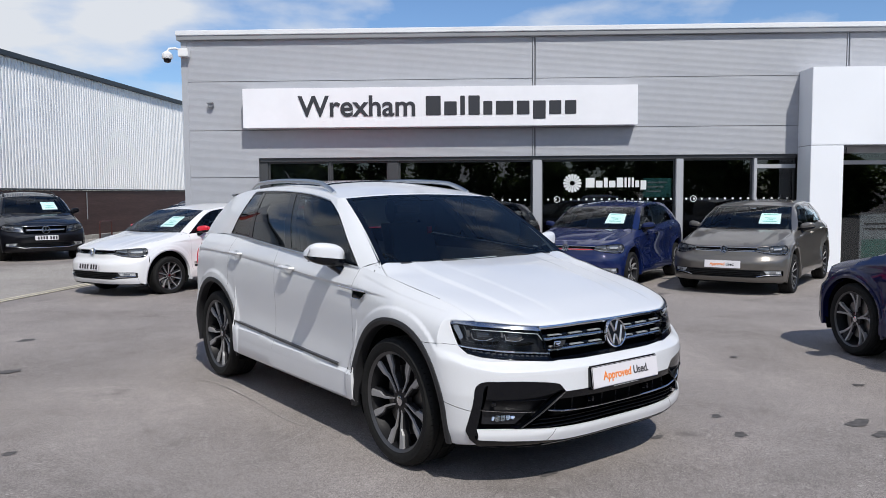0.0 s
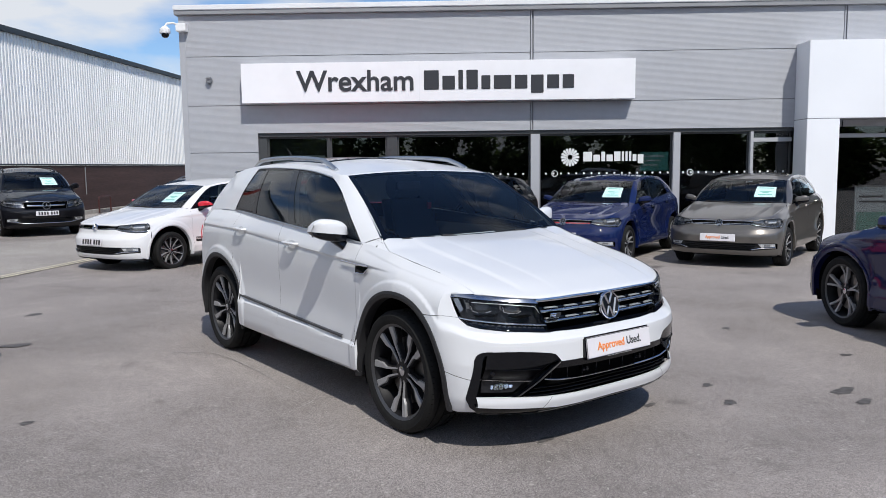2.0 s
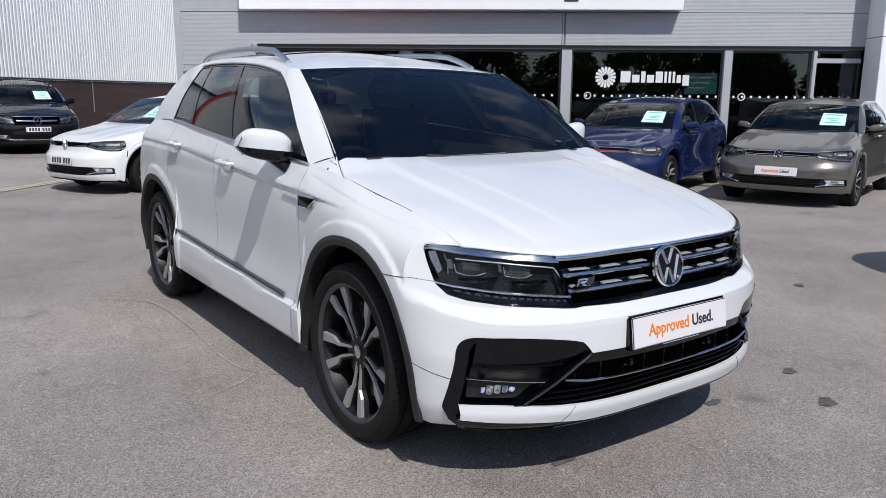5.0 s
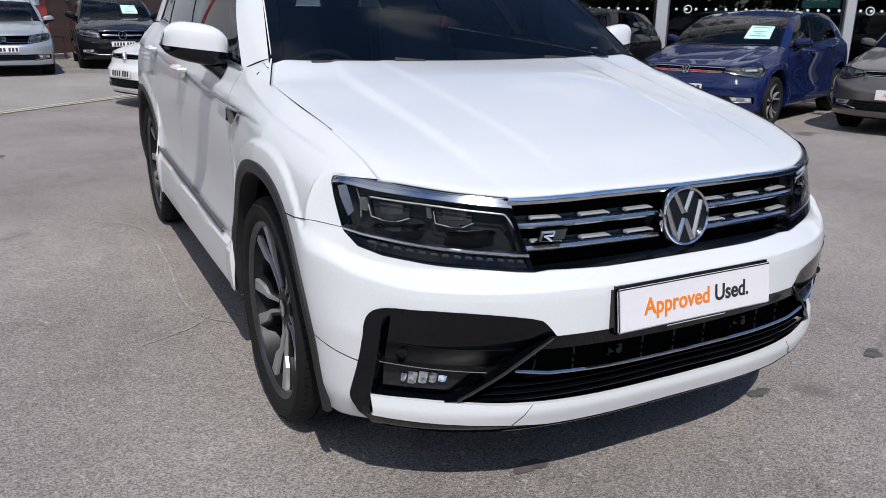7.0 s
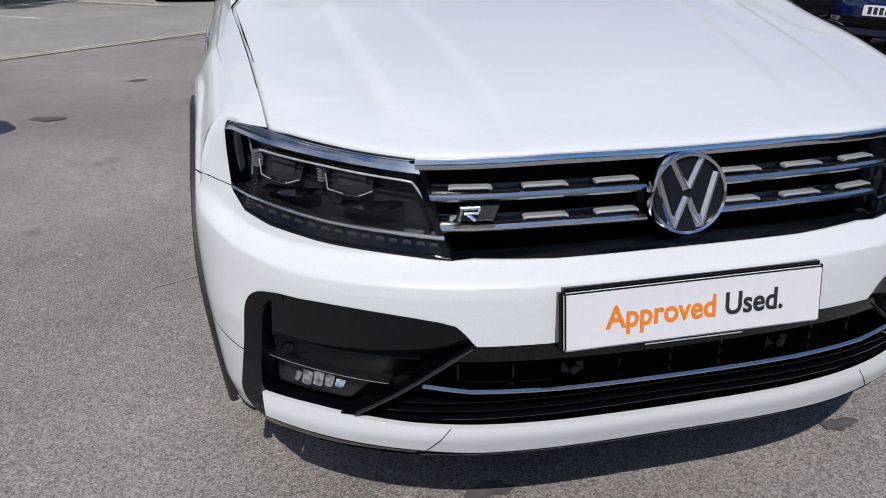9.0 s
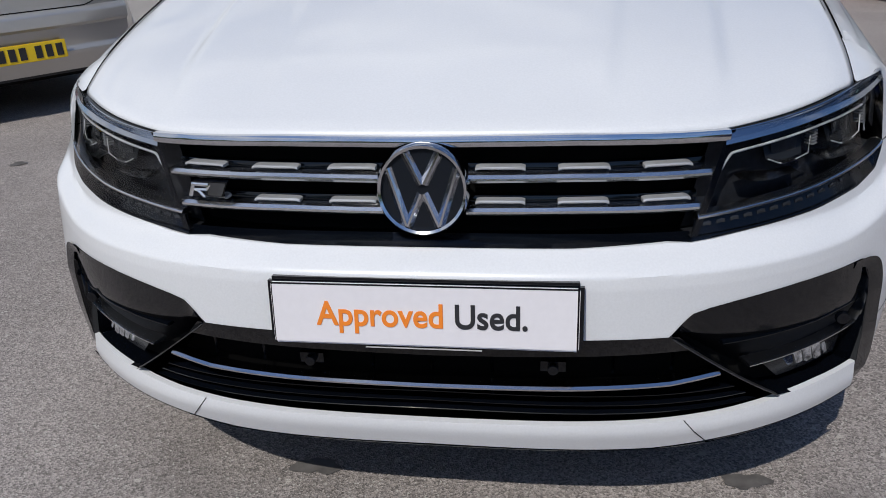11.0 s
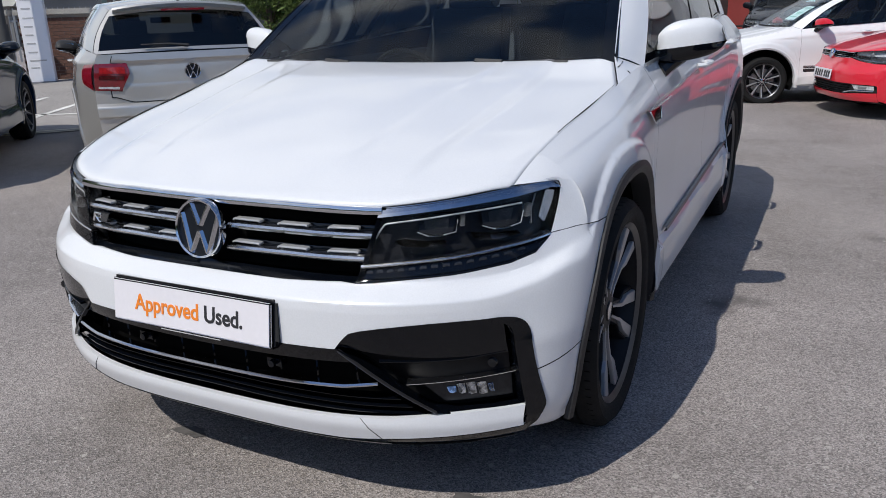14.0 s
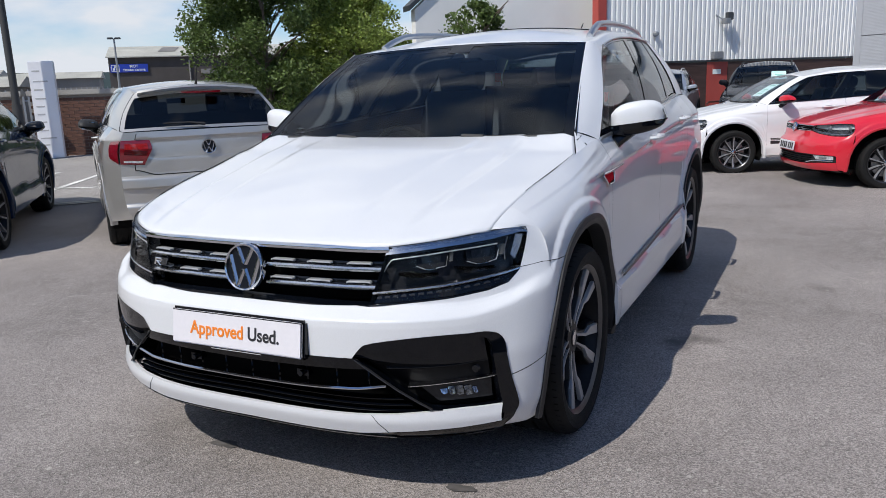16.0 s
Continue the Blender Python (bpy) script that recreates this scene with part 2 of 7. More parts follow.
M_YELLOW = material("yellow_plate", (0.80, 0.55, 0.02), rough=0.4, grain=0.03)
M_INK = material("dark_ink", (0.02, 0.02, 0.024), rough=0.5, grain=0.05)
M_ORANGE = material("orange_ink", (0.80, 0.22, 0.02), rough=0.5, grain=0.03)
M_MARK = material("pale_print", (0.45, 0.45, 0.45), rough=0.5, grain=0.05)
M_CARD = material("price_card", (0.78, 0.88, 0.85), rough=0.6, grain=0.04, stain=0.05, stain_scale=20)
M_CARDGREEN = material("price_card_green", (0.20, 0.50, 0.40), rough=0.6, grain=0.05)
M_ASPHALT = asphalt("tarmac", (0.198, 0.178, 0.168), (0.340, 0.306, 0.290), (0.266, 0.240, 0.228))
M_LANE = asphalt("pale_tarmac", (0.27, 0.25, 0.235), (0.37, 0.345, 0.32), (0.32, 0.298, 0.278))
M_SCUFF = material("pale_scuff", (0.36, 0.335, 0.32), rough=0.85, grain=0.3, grain_scale=30)
M_STAIN = material("oil_stain", (0.095, 0.088, 0.085), rough=0.7, grain=0.35, grain_scale=25)
M_LINE = material("cream_road_paint", (0.62, 0.56, 0.42), rough=0.8, grain=0.25, grain_scale=25, stain=0.25, stain_scale=3)
M_WHITELINE = material("worn_white_road_paint", (0.66, 0.64, 0.60), rough=0.8, grain=0.25, grain_scale=22, stain=0.2)
M_CLAD = material("grey_wall_cladding", (0.385, 0.395, 0.425), rough=0.45, grain=0.03, grain_scale=8, stain=0.03, stain_scale=0.6)
M_CLADDARK = material("grey_cladding_joint", (0.20, 0.205, 0.22), rough=0.6, grain=0.05)
M_COPING = material("pale_roof_coping", (0.74, 0.75, 0.77), rough=0.4, grain=0.03, stain=0.04)
M_FASCIA = material("grey_fascia", (0.26, 0.265, 0.28), rough=0.5, grain=0.04, stain=0.05)
M_PANEL = material("white_sign_panel", (0.84, 0.84, 0.87), rough=0.3, grain=0.015, grain_scale=3, stain=0.015)
M_PORTAL = material("white_portal_panel", (0.83, 0.85, 0.89), rough=0.35, grain=0.015, stain=0.02, stain_scale=0.8)
M_SIGNINK = material("sign_letter_grey", (0.035, 0.036, 0.042), rough=0.4, grain=0.04)
M_FRAME = material("grey_window_frame", (0.055, 0.058, 0.062), rough=0.4, grain=0.06)
M_POST = material("pale_window_post", (0.42, 0.43, 0.46), rough=0.4, grain=0.04)
# near-black base colours hold the shade of the room behind the glass
M_INSHADE = material("shade_dark_showroom_wall", (0.022, 0.022, 0.024), rough=0.7, grain=0.1, stain=0.1)
M_INFLOOR = material("shade_dark_showroom_floor", (0.05, 0.05, 0.05), rough=0.25, grain=0.06)
M_BLIND = material("frosted_panel", (0.42, 0.47, 0.47), rough=0.6, grain=0.05, stain=0.08, stain_scale=1)
M_TUBE = material("ceiling_strip_light", (1.0, 0.97, 0.9), emit=2.2)
M_POSTER = material("teal_poster", (0.10, 0.34, 0.33), rough=0.5, grain=0.06, stain=0.15, stain_scale=3)
M_DECAL = material("white_window_decal", (0.72, 0.74, 0.74), rough=0.5, grain=0.04)
M_CORR = material("white_corrugated_steel", (0.82, 0.82, 0.81), rough=0.42, grain=0.03, grain_scale=5, stain=0.05, stain_scale=0.7, stretch=(1, 1, 0.25))
M_EAVE = material("dark_eave_trim", (0.035, 0.042, 0.048), rough=0.5, grain=0.06)
M_SHEDWHITE = material("off_white_render", (0.80, 0.79, 0.76), rough=0.7, grain=0.03, stain=0.07, stain_scale=0.5)
M_BRICKDARK = material("dark_brown_boarding", (0.075, 0.042, 0.036), rough=0.75, grain=0.2, grain_scale=12, stain=0.18, stain_scale=1.2, stretch=(0.3, 0.3, 4))
M_REDWALL = material("red_door_paint", (0.40, 0.065, 0.05), rough=0.55, grain=0.06, stain=0.1)
M_BRICK = material("red_brick", (0.135, 0.066, 0.047), rough=0.85, grain=0.3, grain_scale=14, stain=0.3, stain_scale=5, bump=0.3, bump_scale=80)
M_MORTAR = material("mortar", (0.30, 0.27, 0.24), rough=0.9, grain=0.2, grain_scale=60)
M_CONC = material("concrete_kerb", (0.36, 0.34, 0.31), rough=0.85, grain=0.15, grain_scale=40, stain=0.15, bump=0.2, bump_scale=150)
M_GRAVEL = material("grey_gravel", (0.22, 0.21, 0.20), rough=0.9, grain=0.5, grain_scale=45, bump=0.8, bump_scale=45)
M_BARK = material("bark", (0.10, 0.075, 0.055), rough=0.9, grain=0.3, grain_scale=30, bump=0.5, bump_scale=40)
M_LEAF = leaf("dark_green_leaf", (0.100, 0.145, 0.040))
M_LEAF2 = leaf("light_green_leaf", (0.22, 0.28, 0.065))
M_BROWNSHED = material("brown_cladding", (0.062, 0.053, 0.048), rough=0.7, grain=0.1, stain=0.15)
M_ROOFSHEET = material("weathered_roof_sheet", (0.42, 0.41, 0.36), rough=0.8, grain=0.12, stain=0.2, stain_scale=0.5)
M_BLUESIGN = material("blue_sign", (0.02, 0.05, 0.38), rough=0.4, grain=0.05)
M_FARWALL = material("far_grey_wall", (0.20, 0.19, 0.18), rough=0.8, grain=0.1, stain=0.2, stain_scale=0.3)
M_HILL = material("far_hill", (0.07, 0.10, 0.10), rough=1.0, grain=0.2, grain_scale=0.05)
M_STEEL = material("galvanised_steel", (0.33, 0.34, 0.35), rough=0.5, metal=0.6, grain=0.1)
M_DARKPOST = material("dark_lamp_post", (0.045, 0.045, 0.045), rough=0.6, grain=0.1)
M_REDRAIL = material("dark_red_rail", (0.06, 0.018, 0.016), rough=0.5, grain=0.15)
M_CAMWHITE = material("white_housing", (0.78, 0.78, 0.78), rough=0.4, grain=0.03)


# ---------------------------------------------------------------- mesh helpers
def mesh_of(verts, faces, mat, smooth=True, sharp=35, name="m"):
    me = bpy.data.meshes.new(name)
    me.from_pydata([tuple(v) for v in verts], [], faces)
    bm = bmesh.new()
    bm.from_mesh(me)
    bmesh.ops.remove_doubles(bm, verts=bm.verts, dist=0.00005)
    bmesh.ops.recalc_face_normals(bm, faces=bm.faces)
    bm.to_mesh(me)
    bm.free()
    me.materials.append(mat)
    if smooth:
        me.shade_smooth()
        me.set_sharp_from_angle(angle=radians(sharp))
    return me


def part(name, data, parent=None, label="", m=None):
    """Links a mesh as one object, under a thing or a part."""
    ob = new(name, data)
    if parent is not None:
        ob.parent = parent
    if m is not None:
        ob.matrix_local = m
    if label:
        tagged(ob, label=label)
    return ob


def thing(name, m, label, category, group="", kind=""):
    ob = new(name)
    ob.empty_display_size = 0.2
    ob.matrix_world = m
    return tagged(ob, label, category, group, kind)


class Geo:
    """Collects vertices and faces of one mesh."""
    def __init__(self):
        self.v, self.f = [], []

    def add(self, verts, faces):
        n = len(self.v)
        self.v += [Vector(p) for p in verts]
        self.f += [tuple(i + n for i in f) for f in faces]
        return self

    def box(self, x0, x1, y0, y1, z0, z1, m=None):
        p = [Vector((x, y, z)) for z in (z0, z1) for y in (y0, y1) for x in (x0, x1)]
        if m is not None:
            p = [m @ q for q in p]
        return self.add(p, [(0, 2, 3, 1), (4, 5, 7, 6), (0, 1, 5, 4), (2, 6, 7, 3), (0, 4, 6, 2), (1, 3, 7, 5)])

    def grid(self, fn, nu, nv, closed=False):
        pts = [fn(i / nu, j / nv) for j in range(nv + 1) for i in range(nu + 1)]
        w = nu + 1
        return self.add(pts, [(j * w + i, j * w + i + 1, (j + 1) * w + i + 1, (j + 1) * w + i) for j in range(nv) for i in range(nu)])

    def tube(self, pts, r, n=8, caps=True, flat=1.0):
        pts = [Vector(p) for p in pts]
        rings = []
        up = Vector((0, 0, 1))
        for k, p in enumerate(pts):
            d = (pts[min(k + 1, len(pts) - 1)] - pts[max(k - 1, 0)]).normalized()
            a = d.cross(up if abs(d.z) < 0.95 else Vector((1, 0, 0))).normalized()
            b = a.cross(d).normalized()
            rr = r[k] if isinstance(r, (list, tuple)) else r
            rings.append([p + a * math.cos(t * 2 * math.pi / n) * rr + b * math.sin(t * 2 * math.pi / n) * rr * flat for t in range(n)])
        faces = [(k * n + t, k * n + (t + 1) % n, (k + 1) * n + (t + 1) % n, (k + 1) * n + t) for k in range(len(pts) - 1) for t in range(n)]
        if caps:
            faces += [tuple(range(n))[::-1], tuple(range((len(pts) - 1) * n, len(pts) * n))]
        return self.add([q for ring in rings for q in ring], faces)

    def lathe(self, profile, n=48, axis="x"):
        """profile: (radius, along) pairs turned round the axis."""
        k = len(profile)
        pts = []
        for t in range(n):
            a = 2 * math.pi * t / n
            for r, h in profile:
                pts.append((h, r * math.cos(a), r * math.sin(a)) if axis == "x" else (r * math.cos(a), r * math.sin(a), h) if axis == "z" else (r * math.cos(a), h, r * math.sin(a)))
        return self.add(pts, [(t * k + i, t * k + i + 1, ((t + 1) % n) * k + i + 1, ((t + 1) % n) * k + i) for t in range(n) for i in range(k - 1)])

    def prism(self, outline, fn0, fn1):
        """A closed solid from a flat outline: fn0 and fn1 give the two faces' places."""
        n = len(outline)
        return self.add([fn0(*p) for p in outline] + [fn1(*p) for p in outline],
                        [tuple(range(n)), tuple(range(2 * n - 1, n - 1, -1))] + [(i, (i + 1) % n, n + (i + 1) % n, n + i) for i in range(n)])

    def mesh(self, mat, smooth=True, sharp=35, bevel=0.0):
        me = mesh_of(self.v, self.f, mat, smooth, sharp)
        if bevel:
            bm = bmesh.new()
            bm.from_mesh(me)
            edges = [e for e in bm.edges if len(e.link_faces) == 2 and e.calc_face_angle(0) > radians(30)]
            bmesh.ops.bevel(bm, geom=edges, offset=bevel, segments=2, affect="EDGES", clamp_overlap=True)
            bm.to_mesh(me)
            bm.free()
            me.shade_smooth()
            me.set_sharp_from_angle(angle=radians(sharp))
        return me


def box_mesh(x0, x1, y0, y1, z0, z1, mat, bevel=0.0):
    return Geo().box(x0, x1, y0, y1, z0, z1).mesh(mat, bevel=bevel)


def rounded(pts, times=2):
    """Cuts the corners of an open line, so that they become round."""
    for _ in range(times):
        out = [pts[0]]
        for (ax, ay), (bx, by) in zip(pts, pts[1:]):
            out += [(ax * 0.75 + bx * 0.25, ay * 0.75 + by * 0.25), (ax * 0.25 + bx * 0.75, ay * 0.25 + by * 0.75)]
        pts = out + [pts[-1]]
    return pts


def lerp(a, b, t):
    return a + (b - a) * t


def along(pts, t):
    """A point on a polyline given by t from 0 to 1, evenly by index."""
    k = t * (len(pts) - 1)
    i = min(int(k), len(pts) - 2)
    return tuple(lerp(p, q, k - i) for p, q in zip(pts[i], pts[i + 1]))


def smooth_along(pts, t):
    """The same on a Catmull-Rom curve."""
    n = len(pts)
    k = t * (n - 1)
    i = min(int(k), n - 2)
    u = k - i
    p = [pts[max(0, min(n - 1, j))] for j in (i - 1, i, i + 1, i + 2)]
    return tuple(0.5 * (2 * b + (c - a) * u + (2 * a - 5 * b + 4 * c - d) * u * u + (3 * b - a - 3 * c + d) * u ** 3) for a, b, c, d in zip(*p))


def interp(x, table):
    """Linear table look-up: rows of (x, value...)."""
    if x <= table[0][0]:
        return table[0][1:]
    for a, b in zip(table, table[1:]):
        if x <= b[0]:
            t = (x - a[0]) / (b[0] - a[0])
            return tuple(lerp(p, q, t) for p, q in zip(a[1:], b[1:]))
    return table[-1][1:]


def text_mesh(words, size, mat, depth=0.002, align="CENTER", bold=0.018):
    cu = bpy.data.curves.new("words", "FONT")
    cu.body, cu.size, cu.extrude, cu.align_x, cu.align_y, cu.offset = words, size, depth, align, "BOTTOM_BASELINE", size * bold
    ob = bpy.data.objects.new("words", cu)
    scene.collection.objects.link(ob)
    bpy.context.view_layer.update()
    me = bpy.data.meshes.new_from_object(ob.evaluated_get(bpy.context.evaluated_depsgraph_get()))
    bpy.data.objects.remove(ob)
    me.materials.clear()
    me.materials.append(mat)
    return me


# ---------------------------------------------------------------- frames of reference
TH = radians(-38.5)                                   # the showroom's front runs along this way
SHOW = Matrix.Rotation(TH, 4, "Z") @ Matrix.Translation((0.542, -5.78, 1.505)) @ Matrix.Scale(1.0193, 4) @ Matrix.Translation((-0.542, 5.78, -1.505))   # x along the front, y into the building
SHED_A = radians(49.0)
SHEDM = Matrix.Rotation(SHED_A, 4, "Z")
FRONT = 9.8                                           # y of the showroom's front in SHOW
FALL_N = Vector((math.sin(-TH), math.cos(TH)))


def ground_z(x, y):
    """The yard falls gently towards the showroom."""
    d = FALL_N.x * x + FALL_N.y * y - 0.5
    return -0.010 * min(max(d, 0.0), 14.0)

# ---------------------------------------------------------------- ground
def build_ground():
    g = Geo()
    xs = [-900, -300, -120, -60, -40, -25, -15, -8, -4, -2, 0, 2, 4, 8, 14, 25, 40, 70, 150, 400, 900]
    pts = [(x, y, ground_z(x, y)) for y in xs for x in xs]
    n = len(xs)
    g.add(pts, [(j * n + i, j * n + i + 1, (j + 1) * n + i + 1, (j + 1) * n + i) for j in range(n - 1) for i in range(n - 1)])
    tagged(part("ground", g.mesh(M_ASPHALT, sharp=180)), "worn grey tarmac yard with pale chippings and stains", "ground", kind="structure")


LANE_P, LANE_D = Vector((-1.15, 8.55)), Vector((math.cos(radians(47)), math.sin(radians(47))))
LANE_N = Vector((-LANE_D.y, LANE_D.x))


def lane_strip(g, a, b, s0, s1, lift, n=24):
    """A strip beside the lane's edge: a..b across, s0..s1 along."""
    def fn(u, v):
        p = LANE_P + LANE_D * lerp(s0, s1, u) + LANE_N * lerp(a, b, v)
        return (p.x, p.y, ground_z(p.x, p.y) + lift)
    return g.grid(fn, n, 4)


def build_markings():
    tagged(part("lane", lane_strip(Geo(), 0.0, 9.3, -60, 30, 0.006, 60).mesh(M_LANE, sharp=180)), "paler worn tarmac lane beside the shed", "road", kind="structure")
    for k, off in enumerate((-0.02, 0.13)):
        tagged(part("lane_line", lane_strip(Geo(), off, off + 0.055, -60, 30, 0.011, 60).mesh(M_LINE, sharp=180)),
               "thin worn cream painted line on the tarmac", "road marking", "double line beside the lane", "structure")
    for s0 in (-9.2, -6.4, -3.6, 2.6):
        g = Geo()
        lane_strip(g, 4.3, 8.9, 0, 0.09, 0.011, 2)
        g.v = [p + Vector((LANE_D.x * s0 + 6.2 * LANE_D.x, LANE_D.y * s0 + 6.2 * LANE_D.y, 0)) for p in g.v]
        tagged(part("bay_line", g.mesh(M_WHITELINE)), "worn white parking bay line", "road marking", "parking bay lines", "structure")
    g = Geo()
    for pts in (((-8.2, 3.3), (-9.6, 5.6)), ((-9.0, 2.9), (-10.6, 5.4)), ((-7.7, 2.3), (-9.3, 1.6)), ((-7.9, 3.9), (-11.3, 2.5))):
        a, b = Vector(pts[0]), Vector(pts[1])
        d = (b - a).normalized()
        s = Vector((-d.y, d.x)) * 0.05
        g.add([(*(a - s), 0.012), (*(b - s), 0.012), (*(b + s), 0.012), (*(a + s), 0.012)], [(0, 1, 2, 3)])
    tagged(part("road_arrow", g.mesh(M_WHITELINE)), "worn white lines on the road by the entrance", "road marking", kind="structure")


# ---------------------------------------------------------------- showroom
def show_part(name, me, label, category="", kind="structure", parent=None):
    ob = part(name, me, parent)
    ob.matrix_world = SHOW
    return tagged(ob, label, category, kind=kind) if parent is None else ob


def ribbed_wall(u0, u1, z0, z1, y, pitch=0.023, depth=0.0013, back=0.12):
    """Fine horizontal micro-ribs on a metal panel, with a solid back."""
    g = Geo()
    n = max(1, round((z1 - z0) / pitch))
    prof = []
    for k in range(n):
        a = z0 + (z1 - z0) * k / n
        h = (z1 - z0) / n
        prof += [(y, a), (y - depth, a + h * 0.18), (y - depth, a + h * 0.82)]
    prof += [(y, z1), (y + back, z1), (y + back, z0)]
    m = len(prof)
    g.add([(u, p, z) for u in (u0, u1) for p, z in prof], [(i, (i + 1) % m, m + (i + 1) % m, m + i) for i in range(m)])
    g.add([(u0, p, z) for p, z in prof] + [(u1, p, z) for p, z in prof], [tuple(range(m)), tuple(range(2 * m - 1, m - 1, -1))])
    return g


WIN_L, WIN_R, HEAD = -3.66, 7.15, 2.24
ROOF_Z, WALL_L, WALL_R = 4.60, -5.16, 16.0
BASE = -0.12


def build_showroom():
    F = FRONT
    wall = show_part("wall_front", Geo().box(WALL_L, WALL_R, F + 0.03, F + 0.25, HEAD, ROOF_Z).box(WALL_L, WIN_L, F + 0.03, F + 0.25, BASE, HEAD - 0.002).mesh(M_CLADDARK),
                     "grey metal clad showroom front with flat joints", "wall")
    rows = [(BASE, 0.90), (0.912, 1.845), (1.857, 2.795), (2.807, 3.775), (3.787, ROOF_Z - 0.002)]
    cols = [(WALL_L + 0.004, 1.88), (1.95, 8.05), (8.12, WALL_R)]
    for z0, z1 in rows:
        for u0, u1 in cols:
            a, b, lo = u0, u1, z0
            if z1 < HEAD + 0.1:
                if u0 > WIN_L:
                    continue
                b = WIN_L
            elif z0 < HEAD:
                if u0 < WIN_L:
                    show_part("panel", ribbed_wall(u0, WIN_L, z0, HEAD, F).mesh(M_CLAD, sharp=20), "", parent=wall)
                lo = HEAD
            show_part("panel", ribbed_wall(a, b, lo, z1, F).mesh(M_CLAD, sharp=20), "", parent=wall)
    for u in (1.905, 8.075):
        show_part("joint_strip", Geo().box(u - 0.012, u + 0.012, F - 0.012, F + 0.03, HEAD, ROOF_Z).mesh(M_CLAD, bevel=0.003), "", parent=wall)
    show_part("corner_flashing", Geo().box(WALL_L - 0.03, WALL_L + 0.09, F - 0.012, F + 0.2, BASE, ROOF_Z).mesh(M_CLAD, bevel=0.004), "", parent=wall)
    side = show_part("wall_side", Geo().box(WALL_L, WALL_L + 0.2, F + 0.26, F + 22, BASE, ROOF_Z).mesh(M_CLAD), "grey metal clad side wall of the showroom", "wall")
    roof = show_part("roof", Geo().box(WALL_L, WALL_R, F + 0.05, F + 22, ROOF_Z, ROOF_Z + 0.1).mesh(M_FASCIA), "flat roof behind a pale coping", "roof")
    show_part("fascia", Geo().box(WALL_L - 0.09, WALL_R, F - 0.09, F + 0.3, ROOF_Z + 0.002, ROOF_Z + 0.085).mesh(M_FASCIA, bevel=0.006), "", parent=roof)
    show_part("coping", Geo().box(WALL_L - 0.10, WALL_R, F - 0.11, F + 0.34, ROOF_Z + 0.087, ROOF_Z + 0.19).mesh(M_COPING, bevel=0.012), "", parent=roof)
    show_part("coping", Geo().box(WALL_L - 0.10, WALL_L + 0.2, F + 0.341, F + 22, ROOF_Z + 0.01, ROOF_Z + 0.19).mesh(M_COPING, bevel=0.012), "", parent=roof)
    # interior shell, the dim room's shade put into its near-black colours
    show_part("floor", Geo().box(WALL_L + 0.2, WALL_R, F - 0.02, F + 12, BASE - 0.1, BASE + 0.05).mesh(M_INFLOOR), "polished showroom floor, coloured dark for the room's shade", "floor")
    show_part("wall_back", Geo().box(WALL_L + 0.2, WALL_R, F + 12, F + 12.2, BASE, 3.2).mesh(M_INSHADE), "back wall of the showroom, coloured dark for the room's shade", "wall")
    show_part("ceiling", Geo().box(WALL_L + 0.2, WALL_R, F + 0.26, F + 12, 2.75, 2.85).mesh(M_INSHADE), "showroom ceiling, coloured dark for the room's shade", "ceiling")
    show_part("wall_end", Geo().box(WALL_R - 0.2, WALL_R, F + 0.26, F + 12, BASE, 2.74).mesh(M_INSHADE), "end wall of the showroom, coloured dark for the room's shade", "wall")
    k = 0
    for u in (-2.4, -0.6, 1.2, 3.0, 5.2, 6.4, 8.6, 10.2):
        for y in (F + 3.0, F + 6.2, F + 9.2):
            ob = part("strip_light", Geo().box(u - 0.55, u + 0.55, y - 0.05, y + 0.05, 2.69, 2.75).mesh(M_TUBE))
            ob.matrix_world = SHOW
            tagged(ob, "glowing white strip light on the showroom ceiling", "ceiling light", "showroom ceiling lights")
    # the glazed front
    y = F + 0.14
    win = show_part("window_1", Geo().box(WIN_L, WIN_R, F + 0.04, F + 0.22, HEAD - 0.075, HEAD - 0.002).box(WIN_L, WIN_R, F + 0.06, F + 0.22, BASE + 0.05, BASE + 0.16).mesh(M_FRAME, bevel=0.004),
                    "long glazed shop front in dark grey frames", "window")
    posts = ((WIN_L, WIN_L + 0.17, M_FRAME), (-2.235, -2.20, M_FRAME), (-1.03, -0.82, M_FRAME), (1.90, 2.08, M_POST), (4.77, 4.91, M_POST), (6.31, 6.37, M_POST))
    for a, b, m in posts:
        show_part("post", Geo().box(a, b, F + (0.02 if m is M_POST else 0.07), F + 0.215, BASE + 0.162, HEAD - 0.077).mesh(m, bevel=0.005), "", parent=win)
    edges = [WIN_L + 0.17, -2.235, -2.20, -1.03, -0.82, 1.90, 2.08, 4.77, 4.91, 6.31, 6.37, WIN_R]
    for a, b in zip(edges[::2], edges[1::2]):
        pane = show_part("pane", Geo().box(a, b, y, y + 0.012, BASE + 0.162, HEAD - 0.077).mesh(M_SHOPGLASS), "", parent=win)
        pane.visible_shadow = False
        show_part("pane_frame", frame_geo(a, b, BASE + 0.162, HEAD - 0.077, 0.035, y - 0.03, y - 0.002).mesh(M_FRAME, bevel=0.003), "", parent=win)
    show_part("transom", Geo().box(6.375, WIN_R, F + 0.08, F + 0.2, 1.96, 2.04).mesh(M_POST, bevel=0.003), "", parent=win)
    show_part("frosted_screen", Geo().box(-3.45, -2.25, F + 0.32, F + 0.34, BASE + 0.06, 2.12).mesh(M_BLIND), "pale frosted screen behind the glass", "screen", kind="thing")
